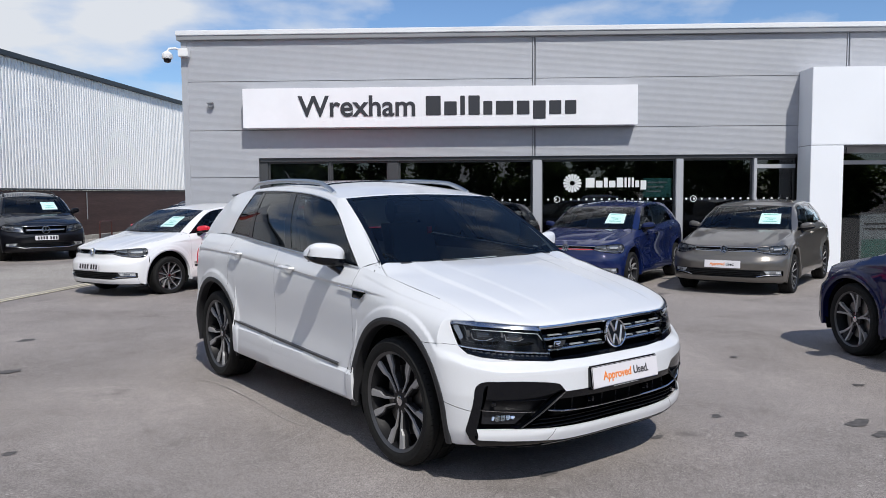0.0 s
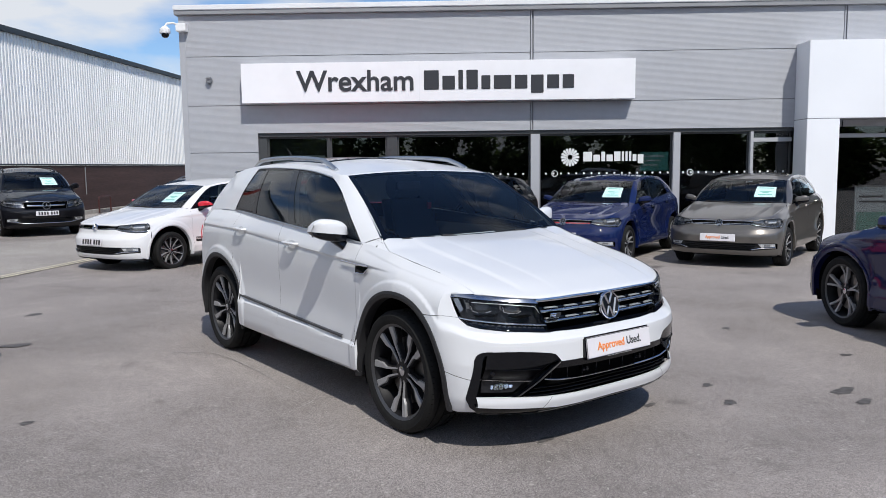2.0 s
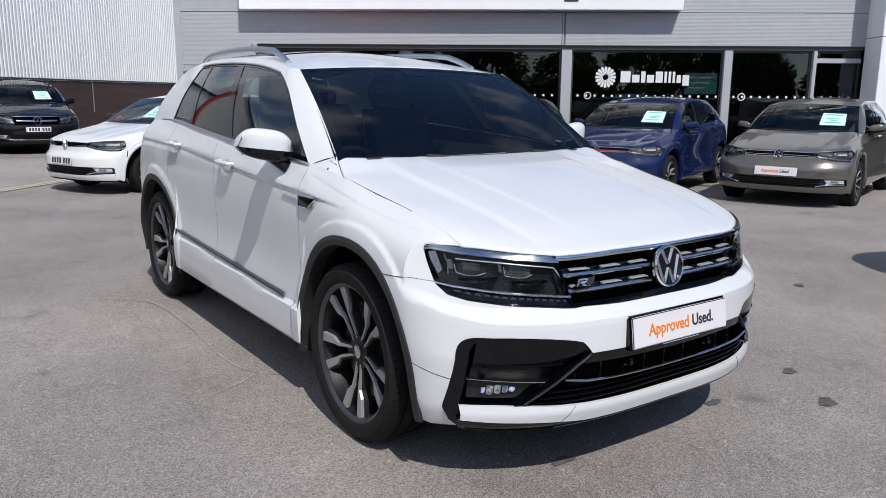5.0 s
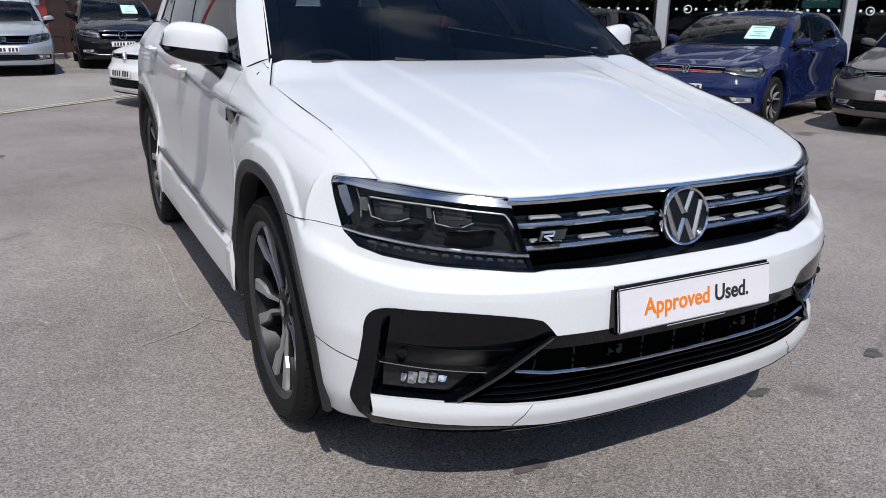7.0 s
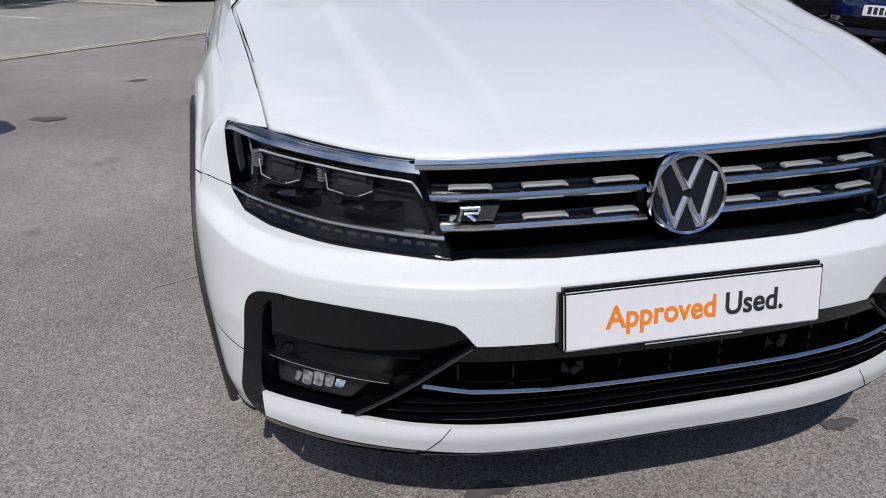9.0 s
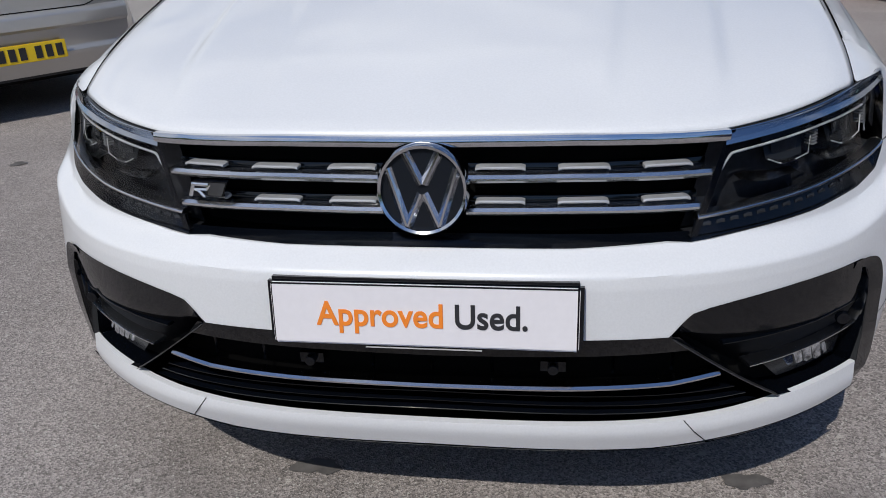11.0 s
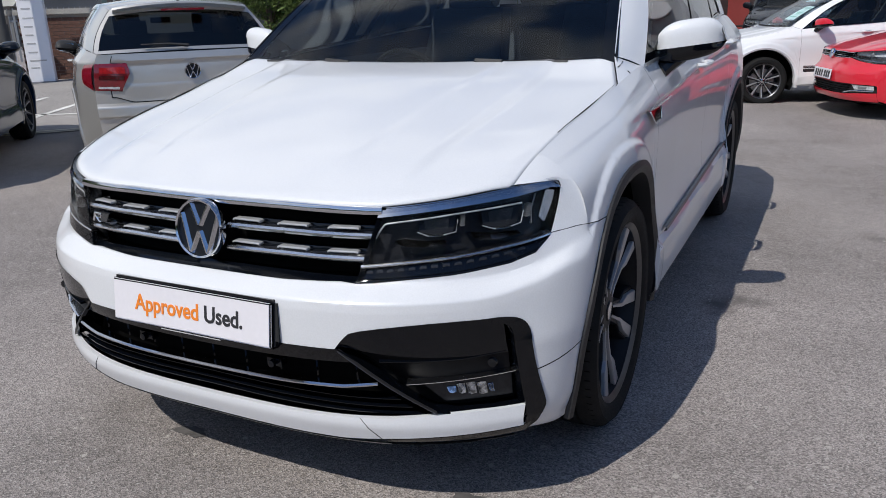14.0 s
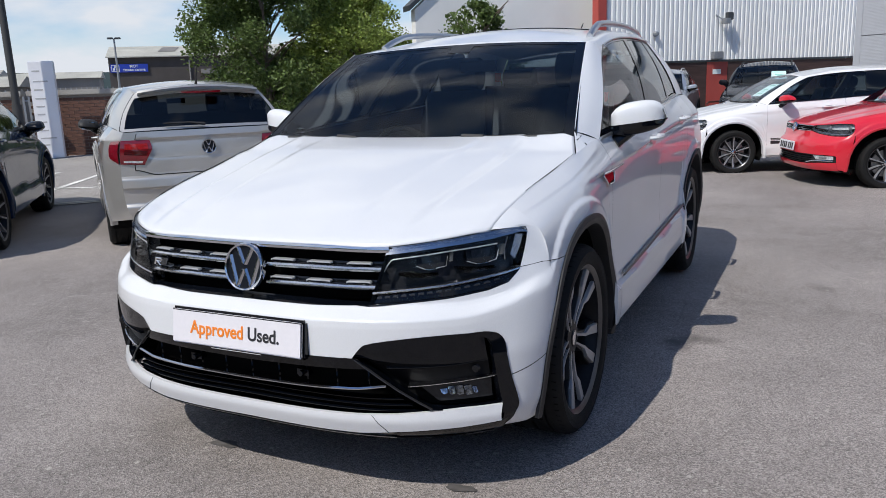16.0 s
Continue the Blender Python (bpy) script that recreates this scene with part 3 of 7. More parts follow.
    # dots of the safety band on the glass
    g = Geo()
    u = WIN_L + 0.3
    while u < WIN_R - 0.1:
        g.lathe([(0.0, y - 0.004), (0.022, y - 0.004), (0.022, y - 0.001)], 10, "y")
        g.v[-30:] = [p + Vector((u, 0, 1.36)) for p in g.v[-30:]]
        u += 0.155
    show_part("dot_band", g.mesh(M_DECAL), "", parent=win)
    for u in (2.4, 5.15):
        show_part("round_mark", Geo().lathe([(0.052, y - 0.005), (0.066, y - 0.005), (0.066, y - 0.001), (0.052, y - 0.001), (0.052, y - 0.005)], 28, "y").mesh(M_DECAL), "", parent=win).matrix_world = SHOW @ pose(u, 0, 1.36)
    # flower shaped window mark and bars for the brand word
    g = Geo()
    for k in range(16):
        a = k * math.pi / 8
        g.prism([(0.05, -0.008), (0.16, -0.026), (0.185, -0.016), (0.19, 0.0), (0.185, 0.016), (0.16, 0.026), (0.05, 0.008)],
                lambda r, s, a=a: (2.71 + r * math.cos(a) - s * math.sin(a), y - 0.006, 1.69 + r * math.sin(a) + s * math.cos(a)),
                lambda r, s, a=a: (2.71 + r * math.cos(a) - s * math.sin(a), y - 0.001, 1.69 + r * math.sin(a) + s * math.cos(a)))
    show_part("flower_mark", g.mesh(M_DECAL), "", parent=win)
    letters = brand_bars(2.98, 4.20, 1.60, 0.135, 0.195, "txtxblllxg", (1.4, 1.05, 0.6, 1.0, 1.0, 0.35, 0.35, 0.35, 0.6, 0.9))
    for k, (a, b, z0, z1) in enumerate(letters):
        show_part("letter_bar", Geo().box(a, b, y - 0.006, y - 0.001, z0, z1).mesh(M_DECAL), "", parent=win)
    show_part("poster", Geo().box(4.14, 4.74, y + 0.03, y + 0.036, 1.40, 1.78).mesh(M_POSTER), "teal poster with pale lines inside the glass", "poster", kind="thing")
    pb = Geo()
    for k in range(3):
        pb.box(4.2, 4.62 - 0.06 * k, y + 0.026, y + 0.029, 1.68 - 0.09 * k, 1.71 - 0.09 * k)
    show_part("poster_line", pb.mesh(M_DECAL), "", parent=bpy.data.objects["poster"])
    # long white sign
    sign = show_part("long_sign", Geo().box(-3.88, 3.92, F - 0.29, F - 0.02, 2.82, 3.60).mesh(M_PANEL, bevel=0.006), "long white illuminated sign box with dark lettering", "sign", kind="thing")
    show_part("sign_seam", Geo().box(-0.333, -0.327, F - 0.292, F - 0.28, 2.83, 3.59).mesh(M_COPING), "", parent=sign)
    t = text_mesh("Wrexham", 0.57, M_SIGNINK, 0.006, bold=0.018)
    w = max(v.co.x for v in t.vertices) - min(v.co.x for v in t.vertices)
    ob = part("word", t, sign)
    ob.matrix_world = SHOW @ pose(-1.590, F - 0.298, 3.043, 90) @ Matrix.Diagonal((2.33 / w, 1.0, 1, 1))
    for a, b, z0, z1 in brand_bars(-0.236, 2.72, 3.043, 0.265, 0.375, "txlkxxxgxx", (1.25, 1.05, 0.38, 0.95, 0.75, 1.45, 1.05, 1.05, 1.0, 0.95)):
        show_part("letter_bar", Geo().box(a, b, F - 0.304, F - 0.291, z0, z1).mesh(M_SIGNINK, bevel=0.012), "", parent=sign)
    # white entrance portal
    P = F - 0.6
    portal = show_part("portal", Geo().box(7.15, WALL_R, P, F - 0.002, 2.375, 3.85).box(7.15, 7.77, P, F - 0.004, BASE, 2.365).mesh(M_PORTAL, bevel=0.006),
                       "white panelled entrance portal", "portal", kind="structure")
    show_part("portal_joint", Geo().box(7.156, WALL_R, P + 0.01, F - 0.01, 2.364, 2.376).mesh(M_CLADDARK), "", parent=portal)
    door = show_part("door_1", Geo().box(7.775, WALL_R, F - 0.02, F + 0.05, 2.02, 2.10).box(7.775, 7.86, F - 0.02, F + 0.05, BASE + 0.05, 2.02).box(9.6, 9.7, F - 0.02, F + 0.05, BASE + 0.05, 2.02).mesh(M_POST, bevel=0.004),
                     "glazed showroom entrance in pale frames", "door")
    for a, b, z0, z1 in ((7.862, 9.598, BASE + 0.05, 2.018), (9.702, WALL_R, BASE + 0.05, 2.018), (7.775, WALL_R, 2.102, 2.36)):
        show_part("pane", Geo().box(a, b, F + 0.01, F + 0.022, z0, z1).mesh(M_SHOPGLASS), "", parent=door).visible_shadow = False
    show_part("counter", Geo().box(8.0, 10.5, F + 1.6, F + 2.1, BASE + 0.05, 0.95).mesh(M_CLAD, bevel=0.01), "pale grey reception counter", "counter", kind="thing")
    board = show_part("standing_poster", Geo().box(8.62, 9.4, F + 0.4, F + 0.44, 0.0, 1.05).mesh(M_PANEL, bevel=0.005), "pale standing poster with a picture of a car", "poster", kind="thing")
    show_part("picture", Geo().box(8.66, 9.36, F + 0.392, F + 0.399, 0.12, 0.50).mesh(M_CARDGREEN), "", parent=board)
    show_part("poster_line", Geo().box(8.70, 9.2, F + 0.392, F + 0.399, 0.80, 0.84).box(8.70, 9.3, F + 0.392, F + 0.399, 0.70, 0.73).mesh(M_INK), "", parent=board)


def frame_geo(a, b, z0, z1, w, y0, y1):
    return Geo().box(a, b, y0, y1, z1 - w, z1).box(a, b, y0, y1, z0, z0 + w).box(a, a + w, y0, y1, z0 + w, z1 - w).box(b - w, b, y0, y1, z0 + w, z1 - w)


def brand_bars(u0, u1, base, x_height, cap, pattern, widths=()):
    """Plain bars in the sizes of a brand word's letters."""
    widths = widths or [1.0] * len(pattern)
    gap = 0.30 * sum(widths) / len(widths)
    unit, u, out = (u1 - u0) / (sum(widths) + gap * (len(widths) - 1)), u0, []
    for c, w in zip(pattern, widths):
        hi = base + (cap if c in "tlkb" else x_height)
        lo = base - (cap - x_height) * 0.8 if c == "g" else base
        out.append((u, u + w * unit, lo, hi))
        u += (w + gap) * unit
    return out


def build_wall_fittings():
    F = FRONT
    cctv = thing("security_camera", SHOW @ pose(-5.16, F, 4.33), "white dome security camera on a wall bracket", "camera")
    part("bracket", Geo().box(-0.04, 0.16, -0.16, -0.006, -0.06, 0.10).mesh(M_CAMWHITE, bevel=0.012), cctv)
    part("arm", Geo().tube([(0.0, -0.10, 0.07), (-0.08, -0.16, 0.10), (-0.19, -0.22, 0.08), (-0.22, -0.24, 0.02)], 0.022, 10).mesh(M_CAMWHITE), cctv)
    part("housing", Geo().lathe([(0.0, 0.02), (0.05, 0.02), (0.10, -0.03), (0.105, -0.10), (0.095, -0.12), (0, -0.12)], 28, "z").mesh(M_CAMWHITE), cctv, m=pose(-0.22, -0.24, 0))
    part("dome", Geo().lathe([(0.075, -0.12), (0.07, -0.16), (0.05, -0.19), (0, -0.205)], 24, "z").mesh(M_GLOSS), cctv, "dark glass dome", m=pose(-0.22, -0.24, 0))
    lamp = thing("bulkhead_light", SHOW @ pose(-4.60, F, 3.30), "small grey round wall light", "wall light")
    part("housing", Geo().lathe([(0.0, -0.10), (0.035, -0.095), (0.055, -0.06), (0.06, -0.006), (0, -0.006)], 24, "y").mesh(M_STEEL), lamp)
    part("hood", Geo().box(-0.06, 0.06, -0.13, -0.006, 0.02, 0.07).mesh(M_STEEL, bevel=0.02), lamp)


# ---------------------------------------------------------------- shed
SHED_Y, SHED_B, SHED_T = 16.0, 1.78, 6.25


def build_shed():
    y, g = SHED_Y, Geo()
    pitch, u0, u1 = 0.18, 11.96, 60.0
    prof = []
    u = u0
    while u < u1:
        prof += [(u, y), (u + 0.050, y), (u + 0.070, y - 0.045), (u + 0.160, y - 0.045)]
        u += pitch
    m = len(prof)
    g.add([(a, b, z) for z in (SHED_B, SHED_T) for a, b in prof], [(i, i + 1, m + i + 1, m + i) for i in range(m - 1)])
    g.box(u0, u1, y + 0.03, y + 0.2, SHED_B, SHED_T)
    def sp(name, me, label="", cat="", kind="structure", parent=None):
        ob = part(name, me, parent)
        ob.matrix_world = SHEDM
        return tagged(ob, label, cat, kind=kind) if parent is None else ob
    wall = sp("wall_shed", g.mesh(M_CORR, smooth=False), "white corrugated steel wall of the neighbouring shed", "wall")
    sp("eave", Geo().box(u0, u1, y - 0.16, y + 0.2, SHED_T + 0.002, SHED_T + 0.19).mesh(M_EAVE, bevel=0.01), "", parent=wall)
    sp("drip_trim", Geo().box(u0, u1, y - 0.06, y + 0.1, SHED_B - 0.06, SHED_B - 0.002).mesh(M_EAVE), "", parent=wall)
    low = sp("wall_shed_base", Geo().box(8.5, 15.88, y - 0.02, y + 0.2, -0.3, SHED_B - 0.065).box(16.745, u1, y - 0.02, y + 0.2, -0.3, SHED_B - 0.065).mesh(M_BRICKDARK), "dark brown brick base of the shed", "wall")
    # courses of the base, as long thin proud rows
    rows = Geo()
    z = -0.2
    while z < SHED_B - 0.14:
        for a, b in ((8.5, 15.88), (16.745, 48.0)):
            rows.box(a, b, y - 0.028, y - 0.021, z, z + 0.062)
        z += 0.075
    tagged(sp("brick_course", rows.mesh(M_BRICKDARK, smooth=False), parent=low), kind="stuff")
    sp("downpipe", Geo().tube([(24.4, y - 0.06, 0.55), (24.4, y - 0.06, 1.65)], 0.02, 8).mesh(M_STEEL), "", parent=low)
    door = sp("door_2", Geo().box(15.885, 16.74, y - 0.03, y + 0.1, -0.2, SHED_B - 0.065).mesh(M_REDWALL, bevel=0.006), "dull red steel side door", "door")
    sp("door_sign", Geo().box(16.12, 16.46, y - 0.04, y - 0.031, 1.33, 1.48).mesh(M_CARD), "", parent=door)
    sp("door_panel", Geo().box(15.95, 16.68, y - 0.036, y - 0.031, -0.1, 1.25).mesh(M_REDWALL, bevel=0.002), "", parent=door)
    strip = sp("red_post", Geo().box(11.66, 11.955, y - 0.12, y + 0.2, -0.3, 7.2).mesh(M_REDWALL, bevel=0.01), "red painted corner flashing of the shed", "trim")
    white = sp("wall_shed_gable", Geo().box(6.3, 13.6, y + 1.0, y + 1.3, -0.3, 3.4).mesh(M_SHEDWHITE), "plain off-white rendered gable wall", "wall")
    roofg = Geo().add([(6.1, y + 0.9, 3.5), (11.65, y + 0.9, 8.0), (11.65, y + 1.4, 8.0), (6.1, y + 1.4, 3.5), (6.1, y + 0.9, 3.35), (11.65, y + 0.9, 7.85), (11.65, y + 1.4, 7.85), (6.1, y + 1.4, 3.35)],
                      [(0, 1, 2, 3), (4, 7, 6, 5), (0, 4, 5, 1), (3, 2, 6, 7), (0, 3, 7, 4), (1, 5, 6, 2)])
    sp("verge", roofg.mesh(M_EAVE), "", parent=white)
    gab = Geo().add([(6.3, y + 1.0, 3.401), (13.6, y + 1.0, 3.401), (13.6, y + 1.0, 9.43), (6.3, y + 1.3, 3.401), (13.6, y + 1.3, 3.401), (13.6, y + 1.3, 9.43)], [(0, 1, 2), (3, 5, 4), (0, 2, 5, 3), (1, 4, 5, 2)])
    sp("gable", gab.mesh(M_SHEDWHITE), "", parent=white)
    # fittings on the cladding
    cam1 = thing("security_camera", SHEDM @ pose(16.4, y - 0.05, 2.95), "small grey security camera on a bracket", "camera")
    part("bracket", Geo().tube([(-0.25, 0.0, 0.22), (-0.15, -0.10, 0.12), (0, -0.18, 0.0)], 0.02, 8).mesh(M_STEEL), cam1)
    part("housing", Geo().box(-0.10, 0.12, -0.30, -0.08, -0.07, 0.10).mesh(M_STEEL, bevel=0.02), cam1)
    part("flood_lamp", Geo().box(0.02, 0.26, -0.26, -0.12, 0.05, 0.28).mesh(M_FRAME, bevel=0.02), cam1)
    for u, z in ((13.78, 2.6), (17.6, 1.55)):
        lamp = thing("bulkhead_light", SHEDM @ pose(u, y - 0.05, z), "small grey wall light on the shed", "wall light")
        part("housing", Geo().lathe([(0.0, -0.14), (0.06, -0.12), (0.085, -0.05), (0.085, 0.0), (0, 0.0)], 20, "y").mesh(M_STEEL), lamp)
    box = thing("junction_box", SHEDM @ pose(16.2, y - 0.05, 1.93), "pale electric box above the red door", "box")
    part("body", Geo().box(-0.2, 0.2, -0.16, 0.0, -0.13, 0.10).mesh(M_STEEL, bevel=0.015), box)
    # kerb and hoops along the wall
    kerb = Geo()
    for k in range(34):
        a = 4 + k * 0.92
        kerb.box(a, a + 0.9, y - 1.35, y - 1.2, -0.3, 0.02)
    sp("kerb", kerb.mesh(M_CONC, bevel=0.012), "concrete kerb along the shed", "kerb")
    for u in (10.6, 13.2, 15.0, 20.3, 23.0):
        hoop = thing("hoop_barrier", SHEDM @ pose(u, y - 1.55, -0.12), "dark red steel hoop barrier on the tarmac", "barrier", "hoop barriers by the shed")
        pts = [(-0.45, 0, 0), (-0.45, 0, 0.52)] + [(-0.33 - 0.12 * math.cos(a), 0, 0.52 + 0.12 * math.sin(a)) for a in (0.5, 1.0, 1.5)]
        pts += [(0.33 - 0.12 * math.cos(a), 0, 0.52 + 0.12 * math.sin(a)) for a in (1.6, 2.1, 2.6)] + [(0.45, 0, 0.52), (0.45, 0, 0)]
        part("rail", Geo().tube(pts, 0.03, 10).mesh(M_REDRAIL), hoop)
        for x in (-0.45, 0.45):
            part("foot_plate", box_mesh(x - 0.07, x + 0.07, -0.07, 0.07, 0.0, 0.012, M_REDRAIL), hoop)


# ---------------------------------------------------------------- beyond the entrance
def build_tree(name, x, y, h, spread, leaf, seed, count, trunk_h=0.8, label="", leaf_size=(0.08, 0.15)):
    rnd = random.Random(seed)
    t = thing(name, pose(x, y, 0), label, "tree")
    g = Geo()
    g.tube([(0, 0, -0.1), (0.03, 0, trunk_h), (0.0, 0.05, h * 0.6)], [0.12, 0.09, 0.03], 8)
    tips = []
    for k in range(16):
        a, z = rnd.uniform(0, 6.28), rnd.uniform(trunk_h * 0.6, h * 0.7)
        r = spread * rnd.uniform(0.5, 0.95) * (1.0 - 0.5 * max(0, z / h - 0.4))
        tip = Vector((r * math.cos(a), r * math.sin(a), min(h * 0.97, z + rnd.uniform(0.3, h * 0.35))))
        g.tube([(0, 0, z), (tip.x * 0.5, tip.y * 0.5, lerp(z, tip.z, 0.6)), tip], [0.04, 0.025, 0.01], 5)
        tips.append(tip)
    part("trunk", g.mesh(M_BARK), t)
    clumps = []
    for k in range(90):
        a, w = rnd.uniform(0, 6.28), rnd.random()
        z = lerp(trunk_h * 0.5, h * 0.97, w)
        r = spread * (0.95 - 0.75 * max(0.0, (w - 0.55) / 0.45) ** 1.4) * math.sqrt(rnd.uniform(0.25, 1.0)) * rnd.uniform(0.8, 1.12)
        clumps.append((Vector((r * math.cos(a), r * math.sin(a), z)), rnd.uniform(0.26, 0.5) * spread / 2.2))
    v, f = [], []
    for k in range(count):
        c, rad = clumps[rnd.randrange(len(clumps))]
        d = Vector((rnd.gauss(0, 1), rnd.gauss(0, 1), rnd.gauss(0, 0.85))).normalized() * rad * rnd.uniform(0.55, 1.25)
        p = c + d
        s = rnd.uniform(*leaf_size)
        q = Euler((rnd.uniform(-1.1, 1.1), rnd.uniform(-1.1, 1.1), rnd.uniform(0, 6.28))).to_matrix()
        n = len(v)
        v += [p + q @ Vector(o) * s for o in ((-0.5, 0, 0), (0, -0.36, 0.1), (0.6, 0, 0), (0, 0.36, 0.1))]
        f += [(n, n + 1, n + 2), (n, n + 2, n + 3)]
    me = bpy.data.meshes.new("leaves")
    me.from_pydata([tuple(p) for p in v], [], f)
    me.materials.append(leaf)
    tagged(part("crown", me, t), kind="stuff")
    return t


def build_far():
    # totem sign
    tm = pose(-13.75, 7.75, 0, 0, 0, 40)
    totem = thing("totem_sign", tm, "tall white totem sign with lines of small print", "sign")
    part("body", Geo().box(-0.24, 0.26, -0.10, 0.10, 0.02, 2.12).mesh(M_PANEL, bevel=0.01), totem)
    part("plinth", Geo().box(-0.27, 0.29, -0.13, 0.13, -0.05, 0.02).mesh(M_FASCIA, bevel=0.006), totem)
    for k, (z, w) in enumerate(((1.90, 0.22), (1.68, 0.42), (1.50, 0.25), (1.31, 0.30), (1.14, 0.24), (0.97, 0.22), (0.80, 0.24), (0.62, 0.26), (0.45, 0.46), (0.30, 0.24))):
        part("print_line", Geo().box(-0.17, -0.17 + w * 0.7, -0.105, -0.101, z, z + 0.026).mesh(M_MARK), totem)
    # brick piers behind it
    for x, y, w in ((-14.9, 7.1, 0.75), (-13.55, 8.9, 1.35)):
        pier = thing("brick_wall", pose(x, y, 0, 0, 0, 40), "low red brick wall with a pale stone coping", "wall", "entrance walls")
        part("core", Geo().box(-w, w, -0.10, 0.10, -0.1, 1.38).mesh(M_MORTAR), pier)
        part("coping", Geo().box(-w - 0.06, w + 0.06, -0.18, 0.18, 1.381, 1.50).mesh(M_CONC, bevel=0.012), pier)
        brick = Geo().box(-0.107, 0.107, -0.012, 0.012, 0, 0.065).mesh(M_BRICK)
        rows = 0
        z = -0.02
        while z < 1.30:
            off = 0.0 if rows % 2 else 0.1125
            u = -w + 0.107 - off
            while u < w - 0.05:
                if u > -w + 0.05:
                    part("brick", brick, pier, m=pose(u, -0.103, z))
                u += 0.225
            z += 0.075
            rows += 1
    bed = Geo().grid(lambda u, v: (lerp(-18.5, -11.2, u), lerp(5.0, 12.5, u) + lerp(0.6, 4.2, v) - 0.4 * u, 0.10 + 0.03 * math.sin(9 * u) * math.sin(5 * v)), 30, 8)
    tagged(part("gravel_bed", bed.mesh(M_GRAVEL)), "bed of grey gravel round the sign", "gravel", kind="structure")
    kerb = Geo()
    for k in range(12):
        a = Vector((-18.5, 5.35)).lerp(Vector((-11.2, 12.5)), k / 12)
        b = Vector((-18.5, 5.35)).lerp(Vector((-11.2, 12.5)), (k + 0.97) / 12)
        d = (b - a).normalized()
        s = Vector((-d.y, d.x)) * 0.07
        kerb.add([(*(a - s), -0.05), (*(b - s), -0.05), (*(b + s), -0.05), (*(a + s), -0.05), (*(a - s), 0.13), (*(b - s), 0.13), (*(b + s), 0.13), (*(a + s), 0.13)],
                 [(0, 3, 2, 1), (4, 5, 6, 7), (0, 1, 5, 4), (1, 2, 6, 5), (2, 3, 7, 6), (3, 0, 4, 7)])
    tagged(part("kerb", kerb.mesh(M_CONC, bevel=0.015)), "concrete kerb stones along the gravel bed", "kerb", kind="structure")
    # lamp posts
    post = thing("lamp_post", pose(-13.75, 7.05, 0) @ Matrix.Scale(1.35, 4), "dark steel lamp post", "lamp post")
    part("pole", Geo().tube([(0, 0, -0.05), (-0.02, 0, 3.0), (-0.05, 0, 7.5)], [0.062, 0.052, 0.042], 14).mesh(M_DARKPOST), post)
    part("base", Geo().tube([(0, 0, 0), (0, 0, 0.9)], 0.075, 14).mesh(M_DARKPOST), post)
    far = thing("street_lamp", pose(-24.35, 19.4, 0), "thin grey street lamp with two heads", "street lamp")
    part("pole", Geo().tube([(0, 0, -0.1), (0, 0, 3.62)], [0.055, 0.035], 10).mesh(M_STEEL), far)
    for s in (-1, 1):
        part("lamp_head", Geo().box(0.02, 0.26, -0.09, 0.09, 3.60, 3.67, pose(0, 0, 0, 0, 0, 45 + 90 * (1 - s))).mesh(M_FRAME, bevel=0.02), far)
    # brown workshop with a sign
    hm = pose(-30.4, 27.4, 0, 0, 0, 45.5)
    hall = thing("workshop", hm, "dark brown workshop with a weathered roof", "building")
    part("wall", Geo().box(-2.3, 12, 0, 9, -0.2, 3.35).mesh(M_BROWNSHED), hall)
    part("roof", Geo().add([(-2.4, -0.2, 3.30), (12, -0.2, 3.30), (12, 4.5, 4.02), (-2.4, 4.5, 4.02), (-2.4, 9.2, 3.30), (12, 9.2, 3.30), (-2.4, -0.2, 3.36), (12, -0.2, 3.36), (12, 4.5, 4.12), (-2.4, 4.5, 4.12), (-2.4, 9.2, 3.36), (12, 9.2, 3.36)],
         [(0, 1, 2, 3), (3, 2, 5, 4), (6, 9, 8, 7), (9, 10, 11, 8), (0, 6, 7, 1), (4, 5, 11, 10), (0, 3, 9, 6), (3, 4, 10, 9), (1, 7, 8, 2), (2, 8, 11, 5)]).mesh(M_ROOFSHEET, smooth=False), hall)
    for x in (0.2, 2.9, 5.5):
        part("roof_light", Geo().add([(x, 1.6, 3.67), (x + 0.9, 1.6, 3.67), (x + 1.2, 3.6, 4.01), (x + 0.3, 3.6, 4.01)], [(0, 1, 2, 3)]).mesh(M_FARWALL), hall)
    part("shutter_hood", Geo().box(2.3, 6.5, -0.5, -0.002, 2.35, 2.62).mesh(M_FARWALL, bevel=0.03), hall)
    part("shutter", Geo().box(2.6, 6.3, -0.03, -0.002, 0, 2.348).mesh(M_EAVE), hall)
    win = part("window", Geo().box(-0.15, 1.15, -0.05, -0.002, 0.9, 1.85).mesh(M_POST, bevel=0.01), hall)
    for k in range(3):
        part("pane", Geo().box(-0.09 + 0.41 * k, 0.25 + 0.41 * k, -0.06, -0.051, 0.98, 1.77).mesh(M_SHOPGLASS), win)
    part("pipe", Geo().tube([(1.75, -0.06, 0.2), (1.75, -0.06, 3.1)], 0.045, 8).mesh(M_FARWALL), hall)
    sg = thing("blue_sign", hm @ pose(-1.40, -0.05, 2.72) @ Matrix.Scale(0.54, 4), "blue sign board with white lettering", "sign")
    part("board", Geo().box(-1.55, 1.9, -0.06, 0.04, -0.32, 0.46).mesh(M_BLUESIGN, bevel=0.01), sg)
    part("emblem", frame_geo(-1.45, -0.72, -0.24, 0.38, 0.05, -0.075, -0.062).mesh(M_DECAL), sg)
